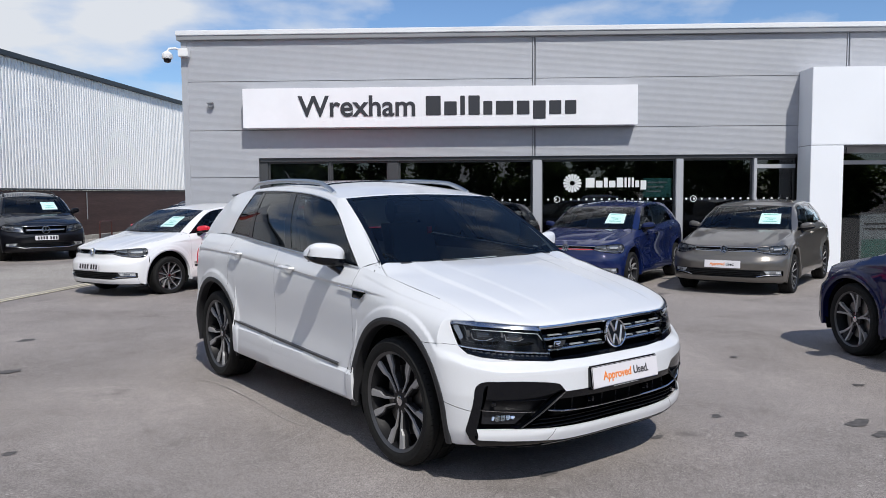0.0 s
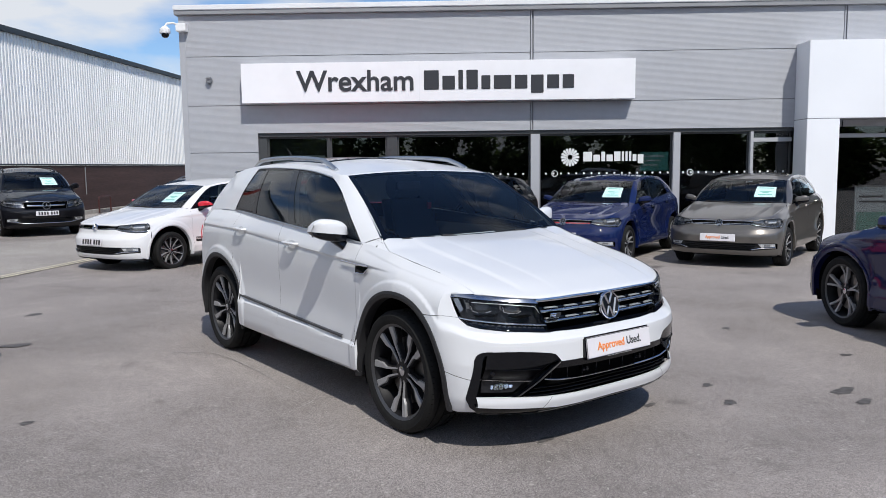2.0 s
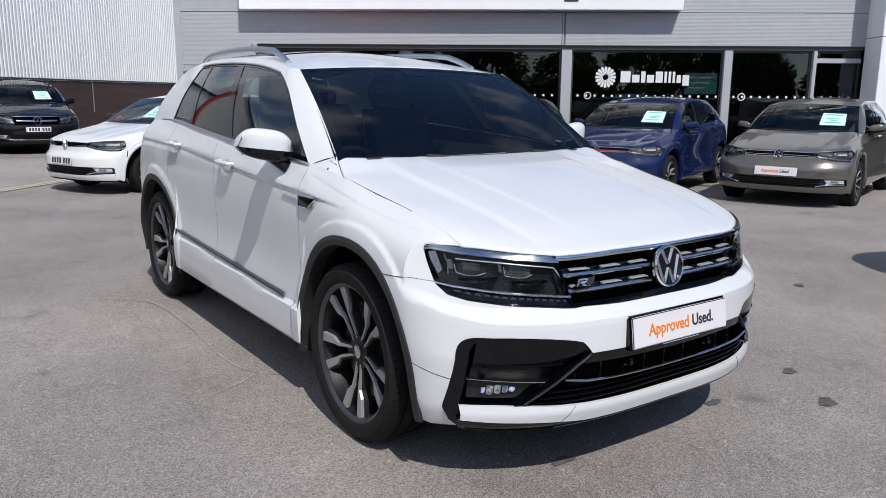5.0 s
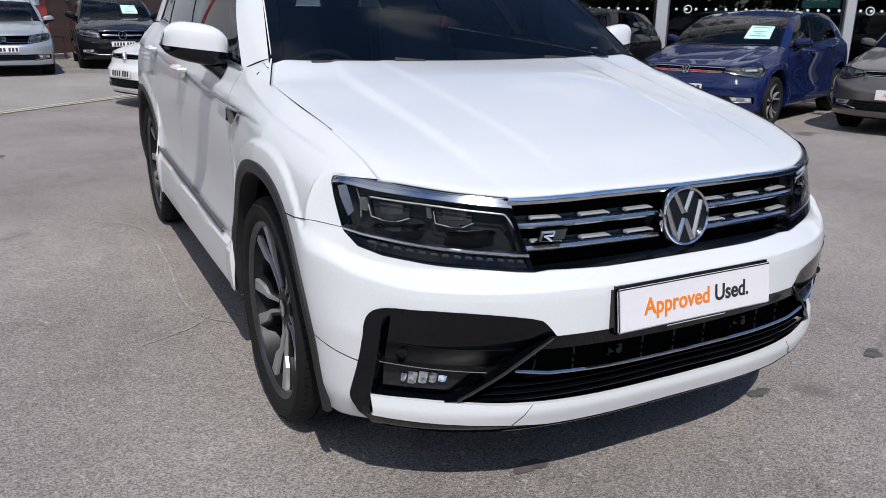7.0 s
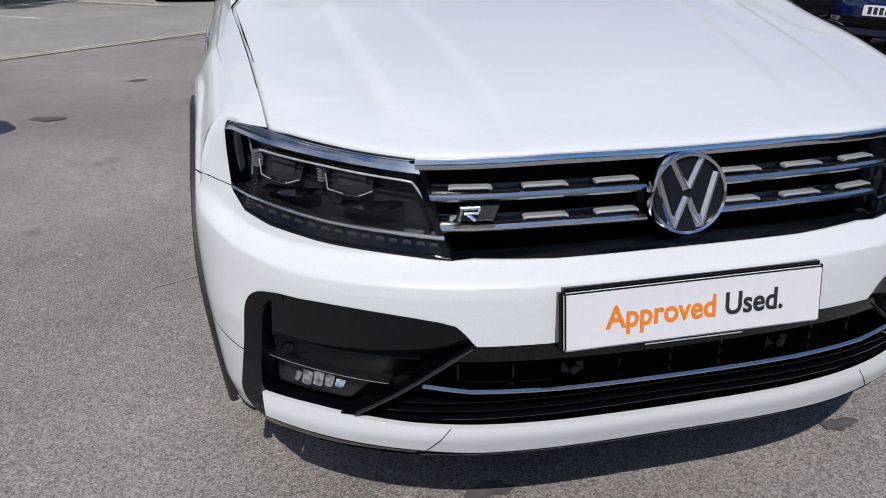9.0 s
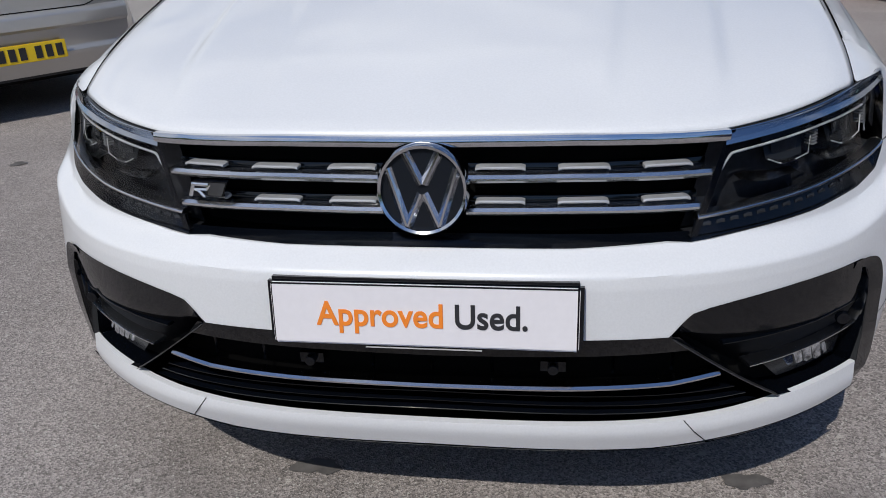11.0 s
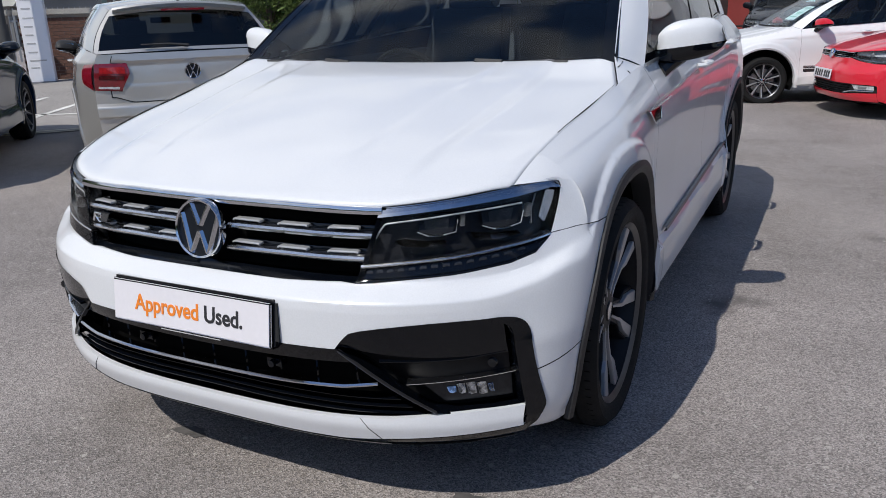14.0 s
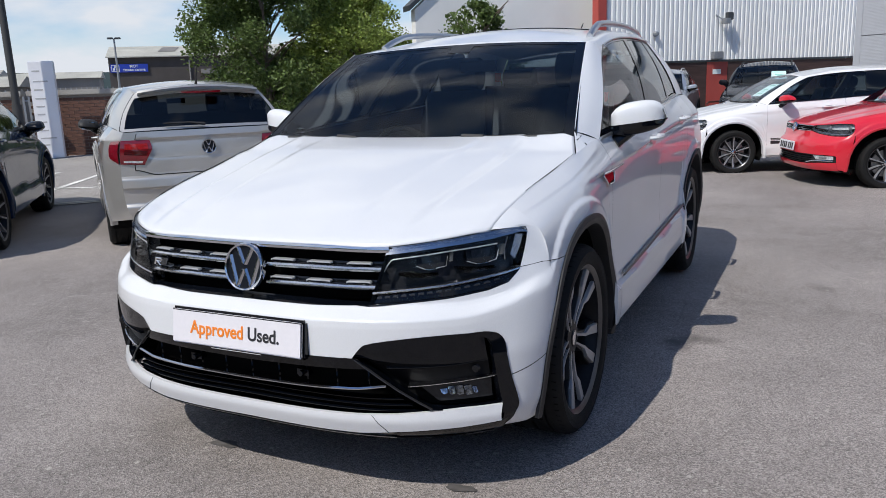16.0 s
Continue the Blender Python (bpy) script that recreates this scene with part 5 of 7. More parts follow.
def wheel_meshes(r, width, rim_r, style):
    key = (round(r, 3), round(width, 3), style)
    if key in WHEELS:
        return WHEELS[key]
    w = width / 2
    t = Geo().lathe([(rim_r - 0.004, -w * 0.80), (rim_r + 0.012, -w * 0.94), (lerp(rim_r, r, 0.5), -w * 1.0), (r - 0.022, -w * 0.96), (r - 0.006, -w * 0.84), (r, -w * 0.72),
                     (r, -w * 0.50), (r - 0.009, -w * 0.49), (r - 0.009, -w * 0.43), (r + 0.001, -w * 0.42), (r + 0.001, -w * 0.05), (r - 0.009, -w * 0.04), (r - 0.009, w * 0.04), (r + 0.001, w * 0.05),
                     (r + 0.001, w * 0.42), (r - 0.009, w * 0.43), (r - 0.009, w * 0.49), (r, w * 0.50), (r, w * 0.72), (r - 0.006, w * 0.84), (r - 0.022, w * 0.96), (lerp(rim_r, r, 0.66), w * 1.0), (lerp(rim_r, r, 0.60), w * 0.985), (lerp(rim_r, r, 0.42), w * 1.0),
                     (rim_r + 0.012, w * 0.95), (rim_r - 0.004, w * 0.82)], 72)
    tread = Geo()
    for k in range(72):
        for a, b in ((-0.84, -0.52), (-0.40, -0.07), (0.07, 0.40), (0.52, 0.90)):
            tread.box(w * a, w * b, -0.0016, 0.0016, r - 0.003, r + 0.0006 - 0.004 * (abs(b) > 0.85), Matrix.Rotation(k * math.pi / 36 + (0.03 if a > 0 else 0), 4, "X"))
    rim = Geo().lathe([(rim_r * 0.93, -w * 0.80), (rim_r * 0.90, -w * 0.2), (rim_r * 0.92, w * 0.55), (rim_r * 0.955, w * 0.74), (rim_r * 0.955, w * 0.80)], 64)
    rim.lathe([(0.0, -w * 0.15), (rim_r * 0.9, -w * 0.15)], 40)
    lip = Geo().lathe([(rim_r * 0.965, w * 0.70), (rim_r * 0.955, w * 0.80), (rim_r * 0.985, w * 0.86), (rim_r + 0.004, w * 0.90), (rim_r + 0.004, w * 0.80)], 72)
    face = Geo()
    dark = Geo()
    def spoke(ang, a0, a1, w0, w1, geo, x_off=0.0, r0=0.05, r1=0.955):
        def at(rr, sd, x):
            t = (rr - r0) / (r1 - r0)
            c = math.radians(ang + lerp(a0, a1, t))
            return Vector((x, rr * rim_r * math.cos(c) - sd * math.sin(c), rr * rim_r * math.sin(c) + sd * math.cos(c)))
        rows = []
        for k in range(6):
            t = k / 5
            rr, hw = lerp(r0, r1, t), lerp(w0, w1, t)
            x = w * lerp(0.60, 0.80, t ** 1.5) - 0.012 * math.sin(math.pi * t) + x_off
            rows.append([at(rr, -hw, x - 0.030), at(rr, -hw * 0.9, x - 0.006), at(rr, -hw * 0.72, x), at(rr, hw * 0.72, x), at(rr, hw * 0.9, x - 0.006), at(rr, hw, x - 0.030)])
        v = [p for r_ in rows for p in r_]
        geo.add(v, [(k * 6 + i, k * 6 + i + 1, k * 6 + 7 + i, k * 6 + 6 + i) for k in range(5) for i in range(5)])
    def leg(ang, sgn, geo, rows):
        """One kinked leg of a pair: rows of (radius, offset, half width, height)."""
        c = math.radians(ang)
        def at(rr, sd, x):
            return Vector((x, rr * math.cos(c) - sd * math.sin(c), rr * math.sin(c) + sd * math.cos(c)))
        ring = []
        for rr, off, hw, x in rows:
            r_, o_ = rr * rim_r, sgn * off
            ring.append([at(r_, o_ - hw - 0.003, x - 0.032), at(r_, o_ - hw, x - 0.003), at(r_, o_ - hw * 0.86, x), at(r_, o_ + hw * 0.86, x), at(r_, o_ + hw, x - 0.003), at(r_, o_ + hw + 0.003, x - 0.032)])
        n = len(ring)
        geo.add([p for r_ in ring for p in r_], [(k * 6 + i, k * 6 + i + 1, k * 6 + 7 + i, k * 6 + 6 + i) for k in range(n - 1) for i in range(5)])
    if style == "twin":
        for k in range(5):
            for sgn in (1, -1):
                leg(122 + 72 * k, sgn, face, [(0.15, 0.0150, 0.0040, w * 0.56), (0.34, 0.0185, 0.0050, w * 0.58), (0.56, 0.0250, 0.0068, w * 0.64), (0.66, 0.0430, 0.0165, w * 0.69), (0.955, 0.0640, 0.0215, w * 0.78)])
                leg(122 + 72 * k, sgn, dark, [(0.17, 0.0150, 0.0110, w * 0.50), (0.56, 0.0300, 0.0130, w * 0.56), (0.68, 0.0480, 0.0240, w * 0.60), (0.95, 0.0690, 0.0290, w * 0.68)])
    elif style == "ten":
        for k in range(10):
            spoke(90 + 36 * k, 0, 0, 0.007, 0.010, face, 0, 0.15)
            spoke(90 + 36 * k, 5, 6, 0.010, 0.014, dark, -0.006, 0.15)
    else:
        for k in range(5):
            spoke(90 + 72 * k, 0, -13, 0.009, 0.014, face, 0, 0.15)
            spoke(90 + 72 * k, 3, 11, 0.008, 0.012, face, -0.002, 0.28)
            spoke(90 + 72 * k, 2, 0, 0.024, 0.030, dark, -0.012, 0.15)
    hub = Geo().lathe([(0.0, w * 0.62), (0.030, w * 0.62), (0.034, w * 0.58), (0.068, w * 0.55), (0.072, w * 0.30)], 28)
    for k in range(5):
        a = math.radians(90 + 36 + 72 * k)
        hub.tube([(w * 0.50, 0.052 * math.cos(a), 0.052 * math.sin(a)), (w * 0.57, 0.052 * math.cos(a), 0.052 * math.sin(a))], 0.009, 8)
    cap = Geo().lathe([(0.0, w * 0.635), (0.024, w * 0.635), (0.029, w * 0.615)], 24)
    disc = Geo().lathe([(0.06, w * 0.18), (rim_r * 0.70, w * 0.18), (rim_r * 0.70, w * 0.05), (0.06, w * 0.05)], 40)
    WHEELS[key] = dict(tyre=t.mesh(M_TYRE, sharp=50), tread=tread.mesh(M_DARK, smooth=False), rim=rim.mesh(M_RIMDARK), rim_lip=lip.mesh(M_RIMEDGE), spokes=face.mesh(M_RIM, sharp=25) , inner_spokes=dark.mesh(M_RIMDARK, sharp=25),
                       hub=hub.mesh(M_RIMDARK), centre_cap=cap.mesh(M_CHROME), brake_disc=disc.mesh(M_DISC))
    return WHEELS[key]


def add_wheel(car, x, y, r, width, rim_r, style, side):
    """A wheel with its parts; side is 1 on +x and -1 on -x."""
    ob = part("wheel", wheel_meshes(r, width, rim_r, style)["tyre"], car, m=Matrix.Translation((x, y, r - 0.004)) @ (Matrix.Identity(4) if side > 0 else Matrix.Rotation(math.pi, 4, "Z")))
    for key, me in wheel_meshes(r, width, rim_r, style).items():
        if key != "tyre":
            p = part(key, me, ob)
            if key in ("tread", "spokes", "inner_spokes"):
                tagged(p, kind="stuff")
    return ob


BADGES = {}


def badge_meshes(r, depth=0.012):
    """A plain chrome ring with slanting strokes on a dark disc, facing -y."""
    if r in BADGES:
        return BADGES[r]
    ring = Geo().lathe([(r * 0.88, 0.004), (r * 0.89, -depth), (r * 0.95, -depth * 1.2), (r, -depth * 0.6), (r, 0.004)], 44, "y").mesh(M_CHROME, sharp=30)
    def stroke(a, b, w):
        a, b = Vector(a) * r, Vector(b) * r
        d = (b - a).normalized()
        s = Vector((-d.y, d.x)) * w * r
        q = [a - s, b - s, b + s, a + s]
        m = [a - s * 0.2, b - s * 0.2, b + s * 0.2, a + s * 0.2]
        return Geo().add([(p.x, -depth * 0.2, p.y) for p in q] + [(p.x, -depth * 0.9, p.y) for p in m], [(4, 5, 6, 7), (0, 1, 5, 4), (1, 2, 6, 5), (2, 3, 7, 6), (3, 0, 4, 7)]).mesh(M_CHROME, smooth=False)
    strokes = []
    for s in (-1, 1):
        strokes += [stroke((s * 0.37, 0.80), (s * 0.03, 0.12), 0.115), stroke((s * 0.75, 0.46), (s * 0.36, -0.78), 0.115), stroke((s * 0.03, -0.08), (s * 0.34, -0.80), 0.11)]
    disc = Geo().lathe([(0.0, -depth * 0.35), (r * 0.89, -depth * 0.3), (r * 0.89, 0.003)], 40, "y").mesh(M_BADGE)
    BADGES[r] = disc, ring, strokes
    return BADGES[r]


def add_badge(car, m, r):
    disc, ring, strokes = badge_meshes(r)
    b = part("badge", disc, car, "round chrome maker's badge", m=m)
    part("ring", ring, b)
    for me in strokes:
        part("stroke", me, b)


def number_plate(car, m, mat=None, words=True, chars=7):
    """A plate with plain bars in place of its characters, facing -y."""
    p = part("number_plate", Geo().box(-0.26, 0.26, -0.006, 0.006, -0.0555, 0.0555).mesh(mat or M_PLATE, bevel=0.004), car, "number plate with dark bars", m=m)
    if words:
        for k in range(chars):
            x = -0.205 + 0.062 * k + (0.03 if k > 3 else 0)
            part("plate_bar", Geo().box(x, x + 0.040, -0.0085, -0.0062, -0.038, 0.036).mesh(M_INK), p)
    return p


def rows_geo(fn, s0, s1, n, z_low=0.28, off=0.0, nw=14, sides=(1, -1)):
    g = Geo()
    ys = [lerp(s0, s1, k / n) for k in range(n + 1)]
    for s in sides:
        g.grid(lambda i, j: (lambda p: Vector((s * p.x, p.y, p.z)))(fn(ys[round(i * n)], j, z_low, off)), n, nw)
    return g


def build_car(name, label, m, paint_mat, sc=(1, 1, 1), r=0.356, width=0.25, rim_r=0.276, style="twin", front="small", group="",
              roof_rails=False, plate="white", card=None, privacy=True, sunroof=False, mirror_mat=None, detail=1, stripe=False, grille_line=None, star=False):
    car = thing(name, m, label, "car", group)
    z_fix = (r - 0.004) / (AXLE_Z * sc[2])          # wheel centre over the template's
    def add(pn, g, mat, lab="", parent=None, sharp=35, smooth=True, thick=0.0):
        ob = part(pn, scaled(g, sc).mesh(mat, smooth=smooth, sharp=sharp), parent or car, lab)
        if thick:
            md = ob.modifiers.new("thickness", "SOLIDIFY")
            md.thickness, md.offset = thick, -1.0
        return ob
    D = 2 if detail > 1 else 1
    # sides, panel by panel
    gap = 0.0010
    for sd, sn in ((1, "left"), (-1, "right")):
        for pn, a, b in (("front_wing", -1.74, -0.885), ("front_door", -0.885, 0.20), ("rear_door", 0.20, 1.06), ("rear_wing", 1.06, 2.12)):
            add(pn, rows_geo(side_pt, a + (gap if a > -1.7 else 0), b - (gap if b < 2 else 0), 34 * D if "wing" in pn or detail > 1 else 14, sides=(sd,), nw=48 if detail > 1 else 20), paint_mat)
        g = Geo()
        g.grid(lambda i, j: (lambda p: Vector((sd * (p.x - 0.010), p.y, p.z)))(side_pt(lerp(-1.6, 2.05, i), j)), 60, 8)
        add("inner_side", g, M_DARK)
        # wheel arch trim and liner
        for c in ARCHES:
            g = Geo()
            ahead = c < 0
            def trim(i, j, c=c, ahead=ahead):
                k = round(j * 4)
                rr, up = (0.420, 0.426, 0.448, 0.464, 0.462)[k], (-0.045, 0.012, 0.022, 0.019, 0.004)[k]
                a = lerp(math.pi + 0.62, -0.62, i)
                y, z = c + rr * math.cos(a), ARCH_Z + rr * math.sin(a)
                if math.sin(a) < 0:                     # below the axle the trim runs nearly straight down
                    drop = min(0.125, rr * math.sin(a) * -0.52)
                    z = ARCH_Z - drop
                    y = c + math.copysign(rr, math.cos(a)) + (-0.10 * drop if ahead else 0.05 * drop) * (1 if math.cos(a) < 0 or not ahead else -0.6)
                base = side_x(max(-1.74, min(2.1, y)), max(0.23, z)) - 1.4 * max(0.0, -1.74 - y) ** 2
                return Vector((sd * (base + up), y, z))
            g.grid(trim, 56, 4)
            add("arch_trim", g, M_TRIM if detail > 1 or front == "suv" else paint_mat)
            g = Geo()
            g.grid(lambda i, j, c=c: Vector((sd * lerp(0.55, 0.865, j), c + 0.430 * math.cos(lerp(math.pi + 0.4, -0.4, i)), ARCH_Z + 0.430 * math.sin(lerp(math.pi + 0.4, -0.4, i)))), 28, 2)
            add("arch_liner", g, M_DARK)
        # sill and door trims
        g = Geo()
        def sill(i, j):
            y = lerp(-0.93, 0.93, i)
            off, z = ((-0.04, 0.262), (0.010, 0.264), (0.024, 0.285), (0.021, 0.350), (0.016, 0.410))[round(j * 4)]
            return Vector((sd * (side_x(y, max(0.23, z)) + off), y, z))
        g.grid(sill, 20, 4)
        add("sill", g, paint_mat)
        g = Geo()
        def moulding(i, j):
            y = lerp(-0.74, 0.93, i)
            z0 = lerp(0.452, 0.508, i)
            off, dz = ((0.004, 0.0), (0.016, 0.003), (0.015, 0.015), (0.004, 0.019))[round(j * 3)]
            return Vector((sd * (side_x(y, z0 + dz) + off), y, z0 + dz))
        if detail > 1 or front == "suv":
            g.grid(moulding, 24, 3)
            add("door_moulding", g, M_MOULD)
        if stripe:
            for dz, hgt in ((0.0, 0.045), (0.055, 0.012), (0.075, 0.012)):
                g = Geo()
                g.grid(lambda i, j: (lambda y, z: Vector((sd * (side_x(y, z) + 0.003), y, z)))(lerp(-0.93, 0.93, i), 0.46 + dz + hgt * j), 20, 1)
                add("side_stripe", g, M_TRIM, "dark stripe along the doors")
        # door handles
        for y0 in (-0.12, 0.79):
            z0 = 1.004 if y0 < 0 else 1.050
            g = Geo()
            pts = [Vector((sd * (side_x(y, z0) + o), y, z0 + dz)) for y, o, dz in ((y0, 0.0, 0.0), (y0 + 0.01, 0.026, 0.002), (y0 + 0.09, 0.034, 0.004), (y0 + 0.17, 0.028, 0.004), (y0 + 0.19, 0.0, 0.002))]
            g.tube(pts, 0.0145, 8, flat=0.7)
            add("door_handle", g, paint_mat)
            g = Geo()
            g.grid(lambda i, j: Vector((sd * (side_x(y0 + 0.09, z0) + 0.0035), y0 + 0.085 + 0.065 * math.cos(6.283 * i) * j, z0 - 0.008 + 0.030 * math.sin(6.283 * i) * j)), 16, 2)
            add("handle_cup", g, M_SATIN if detail < 2 else paint_mat)
        # side glass and pillars
        for pn, a, b, t0, t1, mat in (("side_window", None, 0.303, 0.03, 0.90, M_CARGLASS), ("side_window", 0.333, 0.547, 0.03, 0.90, M_PRIVACY if privacy else M_CARGLASS), ("quarter_window", 0.563, "rear", 0.05, 0.88, M_PRIVACY if privacy else M_CARGLASS)):
            g = Geo()
            g.grid(lambda i, j: (lambda p: Vector((sd * p.x, p.y, p.z)))(belt_eave(lerp(win_edge(a, lerp(t0, t1, j)), win_edge(b, lerp(t0, t1, j)), i), lerp(t0, t1, j))), 12, 12)
            w_ob = add(pn, g, mat)
            w_ob.visible_shadow = False
        for pn, a, b, t0, t1, mat in (("pillar", 0.300, 0.336, -0.01, 0.93, M_GLOSS), ("pillar", 0.545, 0.566, -0.01, 0.93, M_GLOSS), ("window_frame", 0.05, "rear", 0.895, 0.935, M_GLOSS), ("window_frame", 0.004, "rear", -0.012, 0.035, M_GLOSS),
                                      ("roof_side", 0.022, 1.0, 0.93, 1.0, paint_mat), ("rear_pillar", "rear", 1.0, -0.01, 0.932, paint_mat)):
            g = Geo()
            g.grid(lambda i, j: (lambda p: Vector((sd * p.x, p.y, p.z)))(belt_eave(lerp(win_edge(a, lerp(t0, t1, j)), win_edge(b, lerp(t0, t1, j)), i), lerp(t0, t1, j), 0.003 if mat is M_GLOSS else 0.0045)), 24, 6)
            add(pn, g, mat)
        g = Geo()
        g.grid(lambda i, j: (lambda p, q: Vector((sd * lerp(p.x, q.x, j), lerp(p.y, q.y, j) - 0.006 * math.sin(math.pi * j), lerp(p.z, q.z, j) + 0.006 * math.sin(math.pi * j))))(screen_pt(lerp(0.957, 0.968, i), lerp(0.038, 1.0, i), 0.004), belt_eave(min(0.036, win_edge(None, lerp(-0.02, 0.99, i)) + 0.004), lerp(-0.02, 0.99, i), 0.0045)), 24, 6)
        g.grid(lambda i, j: (lambda p: Vector((sd * p.x, p.y, p.z)))(belt_eave(lerp(0.030, win_edge(None, lerp(0.80, 0.94, j)) + 0.004, i), lerp(0.80, 0.94, j), 0.0046)), 6, 6)
        def mirrored(p):
            return Vector((sd * p.x, p.y, p.z))
        foot0, foot1 = mirrored(screen_pt(0.957, 0.038, 0.004)), mirrored(belt_eave(win_edge(None, -0.02) + 0.004, -0.02, 0.004))
        g.grid(lambda i, j: mirrored(side_pt(lerp(-1.03, -0.86, i), 1.0)).lerp(foot0.lerp(foot1, i), j), 10, 3)
        def cut_edge(q):
            e = smooth_along(HOODCUT, q)
            return Vector((sd * (e[0] + 0.0025), e[1], e[2] - 0.002))
        g.grid(lambda i, j: mirrored(side_pt(lerp(-1.20, -1.03, i), 1.0)).lerp(cut_edge(lerp(0.66, 1.0, i)).lerp(foot0, step(i, 0.75, 1.0)), j), 20, 4)
        add("windscreen_pillar", g, paint_mat)
        g = Geo()
        g.grid(lambda i, j: (lambda p: Vector((sd * p.x, p.y, p.z)))(belt_eave(win_edge(None, lerp(-0.01, 0.93, i)) + lerp(0.002, 0.018, j), lerp(-0.01, 0.93, i), 0.0035)), 14, 2)
        add("pillar", g, M_GLOSS)
        if detail > 1:
            g = Geo()
            g.tube([(lambda p: (sd * p.x, p.y, p.z))(belt_eave(lerp(0.004, 0.70, k / 40), -0.008, 0.008)) for k in range(41)], 0.006, 6)
            g.tube([(lambda p: (sd * p.x, p.y, p.z))(belt_eave(lerp(0.07, 0.645, k / 40), 0.93, 0.008)) for k in range(41)], 0.005, 6)
            add("window_chrome", g, M_SATIN)
        # mirrors
        mm = mirror_mat or paint_mat
        def mirror_shell(i, j, lower):
            a = lerp(0, math.pi, i) if not lower else lerp(math.pi, 2 * math.pi, i)
            q = lerp(-1, 1, j)
            e = (1 - abs(q) ** 3.2) ** 0.5
            return Vector((sd * (0.937 + 0.117 * q), -0.655 + 0.085 * math.cos(a) * e + 0.030 * q + 0.02 * math.cos(2 * a), 1.116 + 0.014 * q + (0.090 if not lower else lerp(0.062, 0.040, j)) * math.sin(a) * e))
        g = Geo().grid(lambda i, j: mirror_shell(i, j, False), 14, 16)
        mir = add("door_mirror", g, mm)
        g = Geo().grid(lambda i, j: mirror_shell(i, j, True), 14, 16)
        add("mirror_base", g, M_GLOSS, parent=mir)
        g = Geo().tube([(sd * 0.842, -0.70, 1.030), (sd * 0.866, -0.68, 1.050), (sd * 0.905, -0.655, 1.082)], [0.040, 0.036, 0.036], 10, flat=0.8)
        add("mirror_arm", g, M_GLOSS, parent=mir)
        g = Geo().grid(lambda i, j: Vector((sd * lerp(0.868, 1.012, i), -0.592 + 0.022 * i, lerp(1.088, 1.172, j))), 2, 2)
        add("mirror_glass", g, M_CHROME, parent=mir)
        # rear lamp: slanting inner edge, dark border, paler bars inside
        def tail_lamp(i, j, o):
            u = lerp(interp(j, [(0.0, 0.735), (0.12, 0.725), (0.66, 0.640), (1.0, 0.680)])[0], 1.0, i)
            p = rear_pt(u, lerp(0.845, 1.062, j) - 0.018 * (1 - i) * (1 - j), o)
            return Vector((sd * p.x, p.y, p.z))
        def tail_side(i, j, o):
            y, z = lerp(2.12, 1.96, i), lerp(lerp(0.845, 1.062, j), lerp(0.895, 1.052, j), i)
            return Vector((sd * (side_x(y, z) + o), y, z))
        g = Geo().grid(lambda i, j: tail_lamp(i, j, 0.010 + 0.012 * math.sin(math.pi * j) ** 0.6), 10, 8)
        g.grid(lambda i, j: tail_side(i, j, 0.008 + 0.010 * math.sin(math.pi * j) ** 0.6), 6, 8)
        rl = add("rear_lamp", g, M_LAMPRED, "red rear lamp")
        for j0, j1, mt in ((0.62, 0.86, M_LAMPBRIGHT), (0.08, 0.16, M_LAMPGREY), (0.40, 0.56, M_LAMPDEEP)):
            add("lamp_bar", Geo().grid(lambda i, j: tail_lamp(lerp(0.12, 0.86, i), lerp(j0, j1, j), 0.0265), 8, 2), mt, parent=rl)
    # bonnet, screen, roof
    add("bonnet", Geo().grid(lambda i, j: hood_pt(lerp(-0.9985, 0.9985, i), lerp(0.004, 1, j)), 64 * D, 36 * D), paint_mat, thick=0.005, sharp=60)
    if detail > 1:
        for sd in (1, -1):
            add("bonnet_gap", Geo().tube([(lambda e: (sd * (e[0] + 0.000), e[1], e[2] - 0.0050))(smooth_along(HOODCUT, k / 24)) for k in range(25)], 0.0016, 6), M_DARK)
    add("scuttle", Geo().grid(lambda i, j: Vector((lerp(-0.78, 0.78, i), -1.075 + 0.03 * (2 * i - 1) ** 2 + 0.06 * j, 1.050 + 0.014 * j + 0.02 * (2 * i - 1) ** 2)), 30, 3), M_MATT)
    ws = add("windscreen", Geo().grid(lambda i, j: screen_pt(lerp(-0.965, 0.965, i), lerp(0.0, 1.0, j)), 28, 16), M_CARGLASS)
    ws.visible_shadow = False
    g = Geo()
    for u0, u1, v0, v1 in ((-0.97, 0.97, -0.01, 0.045), (-0.97, 0.97, 0.965, 1.0), (-0.970, -0.905, -0.01, 1.0), (0.905, 0.970, -0.01, 1.0), (-0.09, 0.09, 0.88, 0.966)):
        g.grid(lambda i, j: screen_pt(lerp(u0, u1, i), lerp(v0, v1, j), 0.0015), 16, 8)
    add("screen_border", g, M_GLOSS)
    add("roof", Geo().grid(lambda i, j: roof_pt(lerp(-1, 1, i), j), 32, 30), paint_mat, thick=0.006)
    if sunroof:
        add("sunroof", Geo().grid(lambda i, j: roof_pt(lerp(-0.80, 0.80, i), lerp(0.26, 0.72, j), 0.003), 16, 16), M_GLOSS, "dark glass sunroof", thick=0.004)
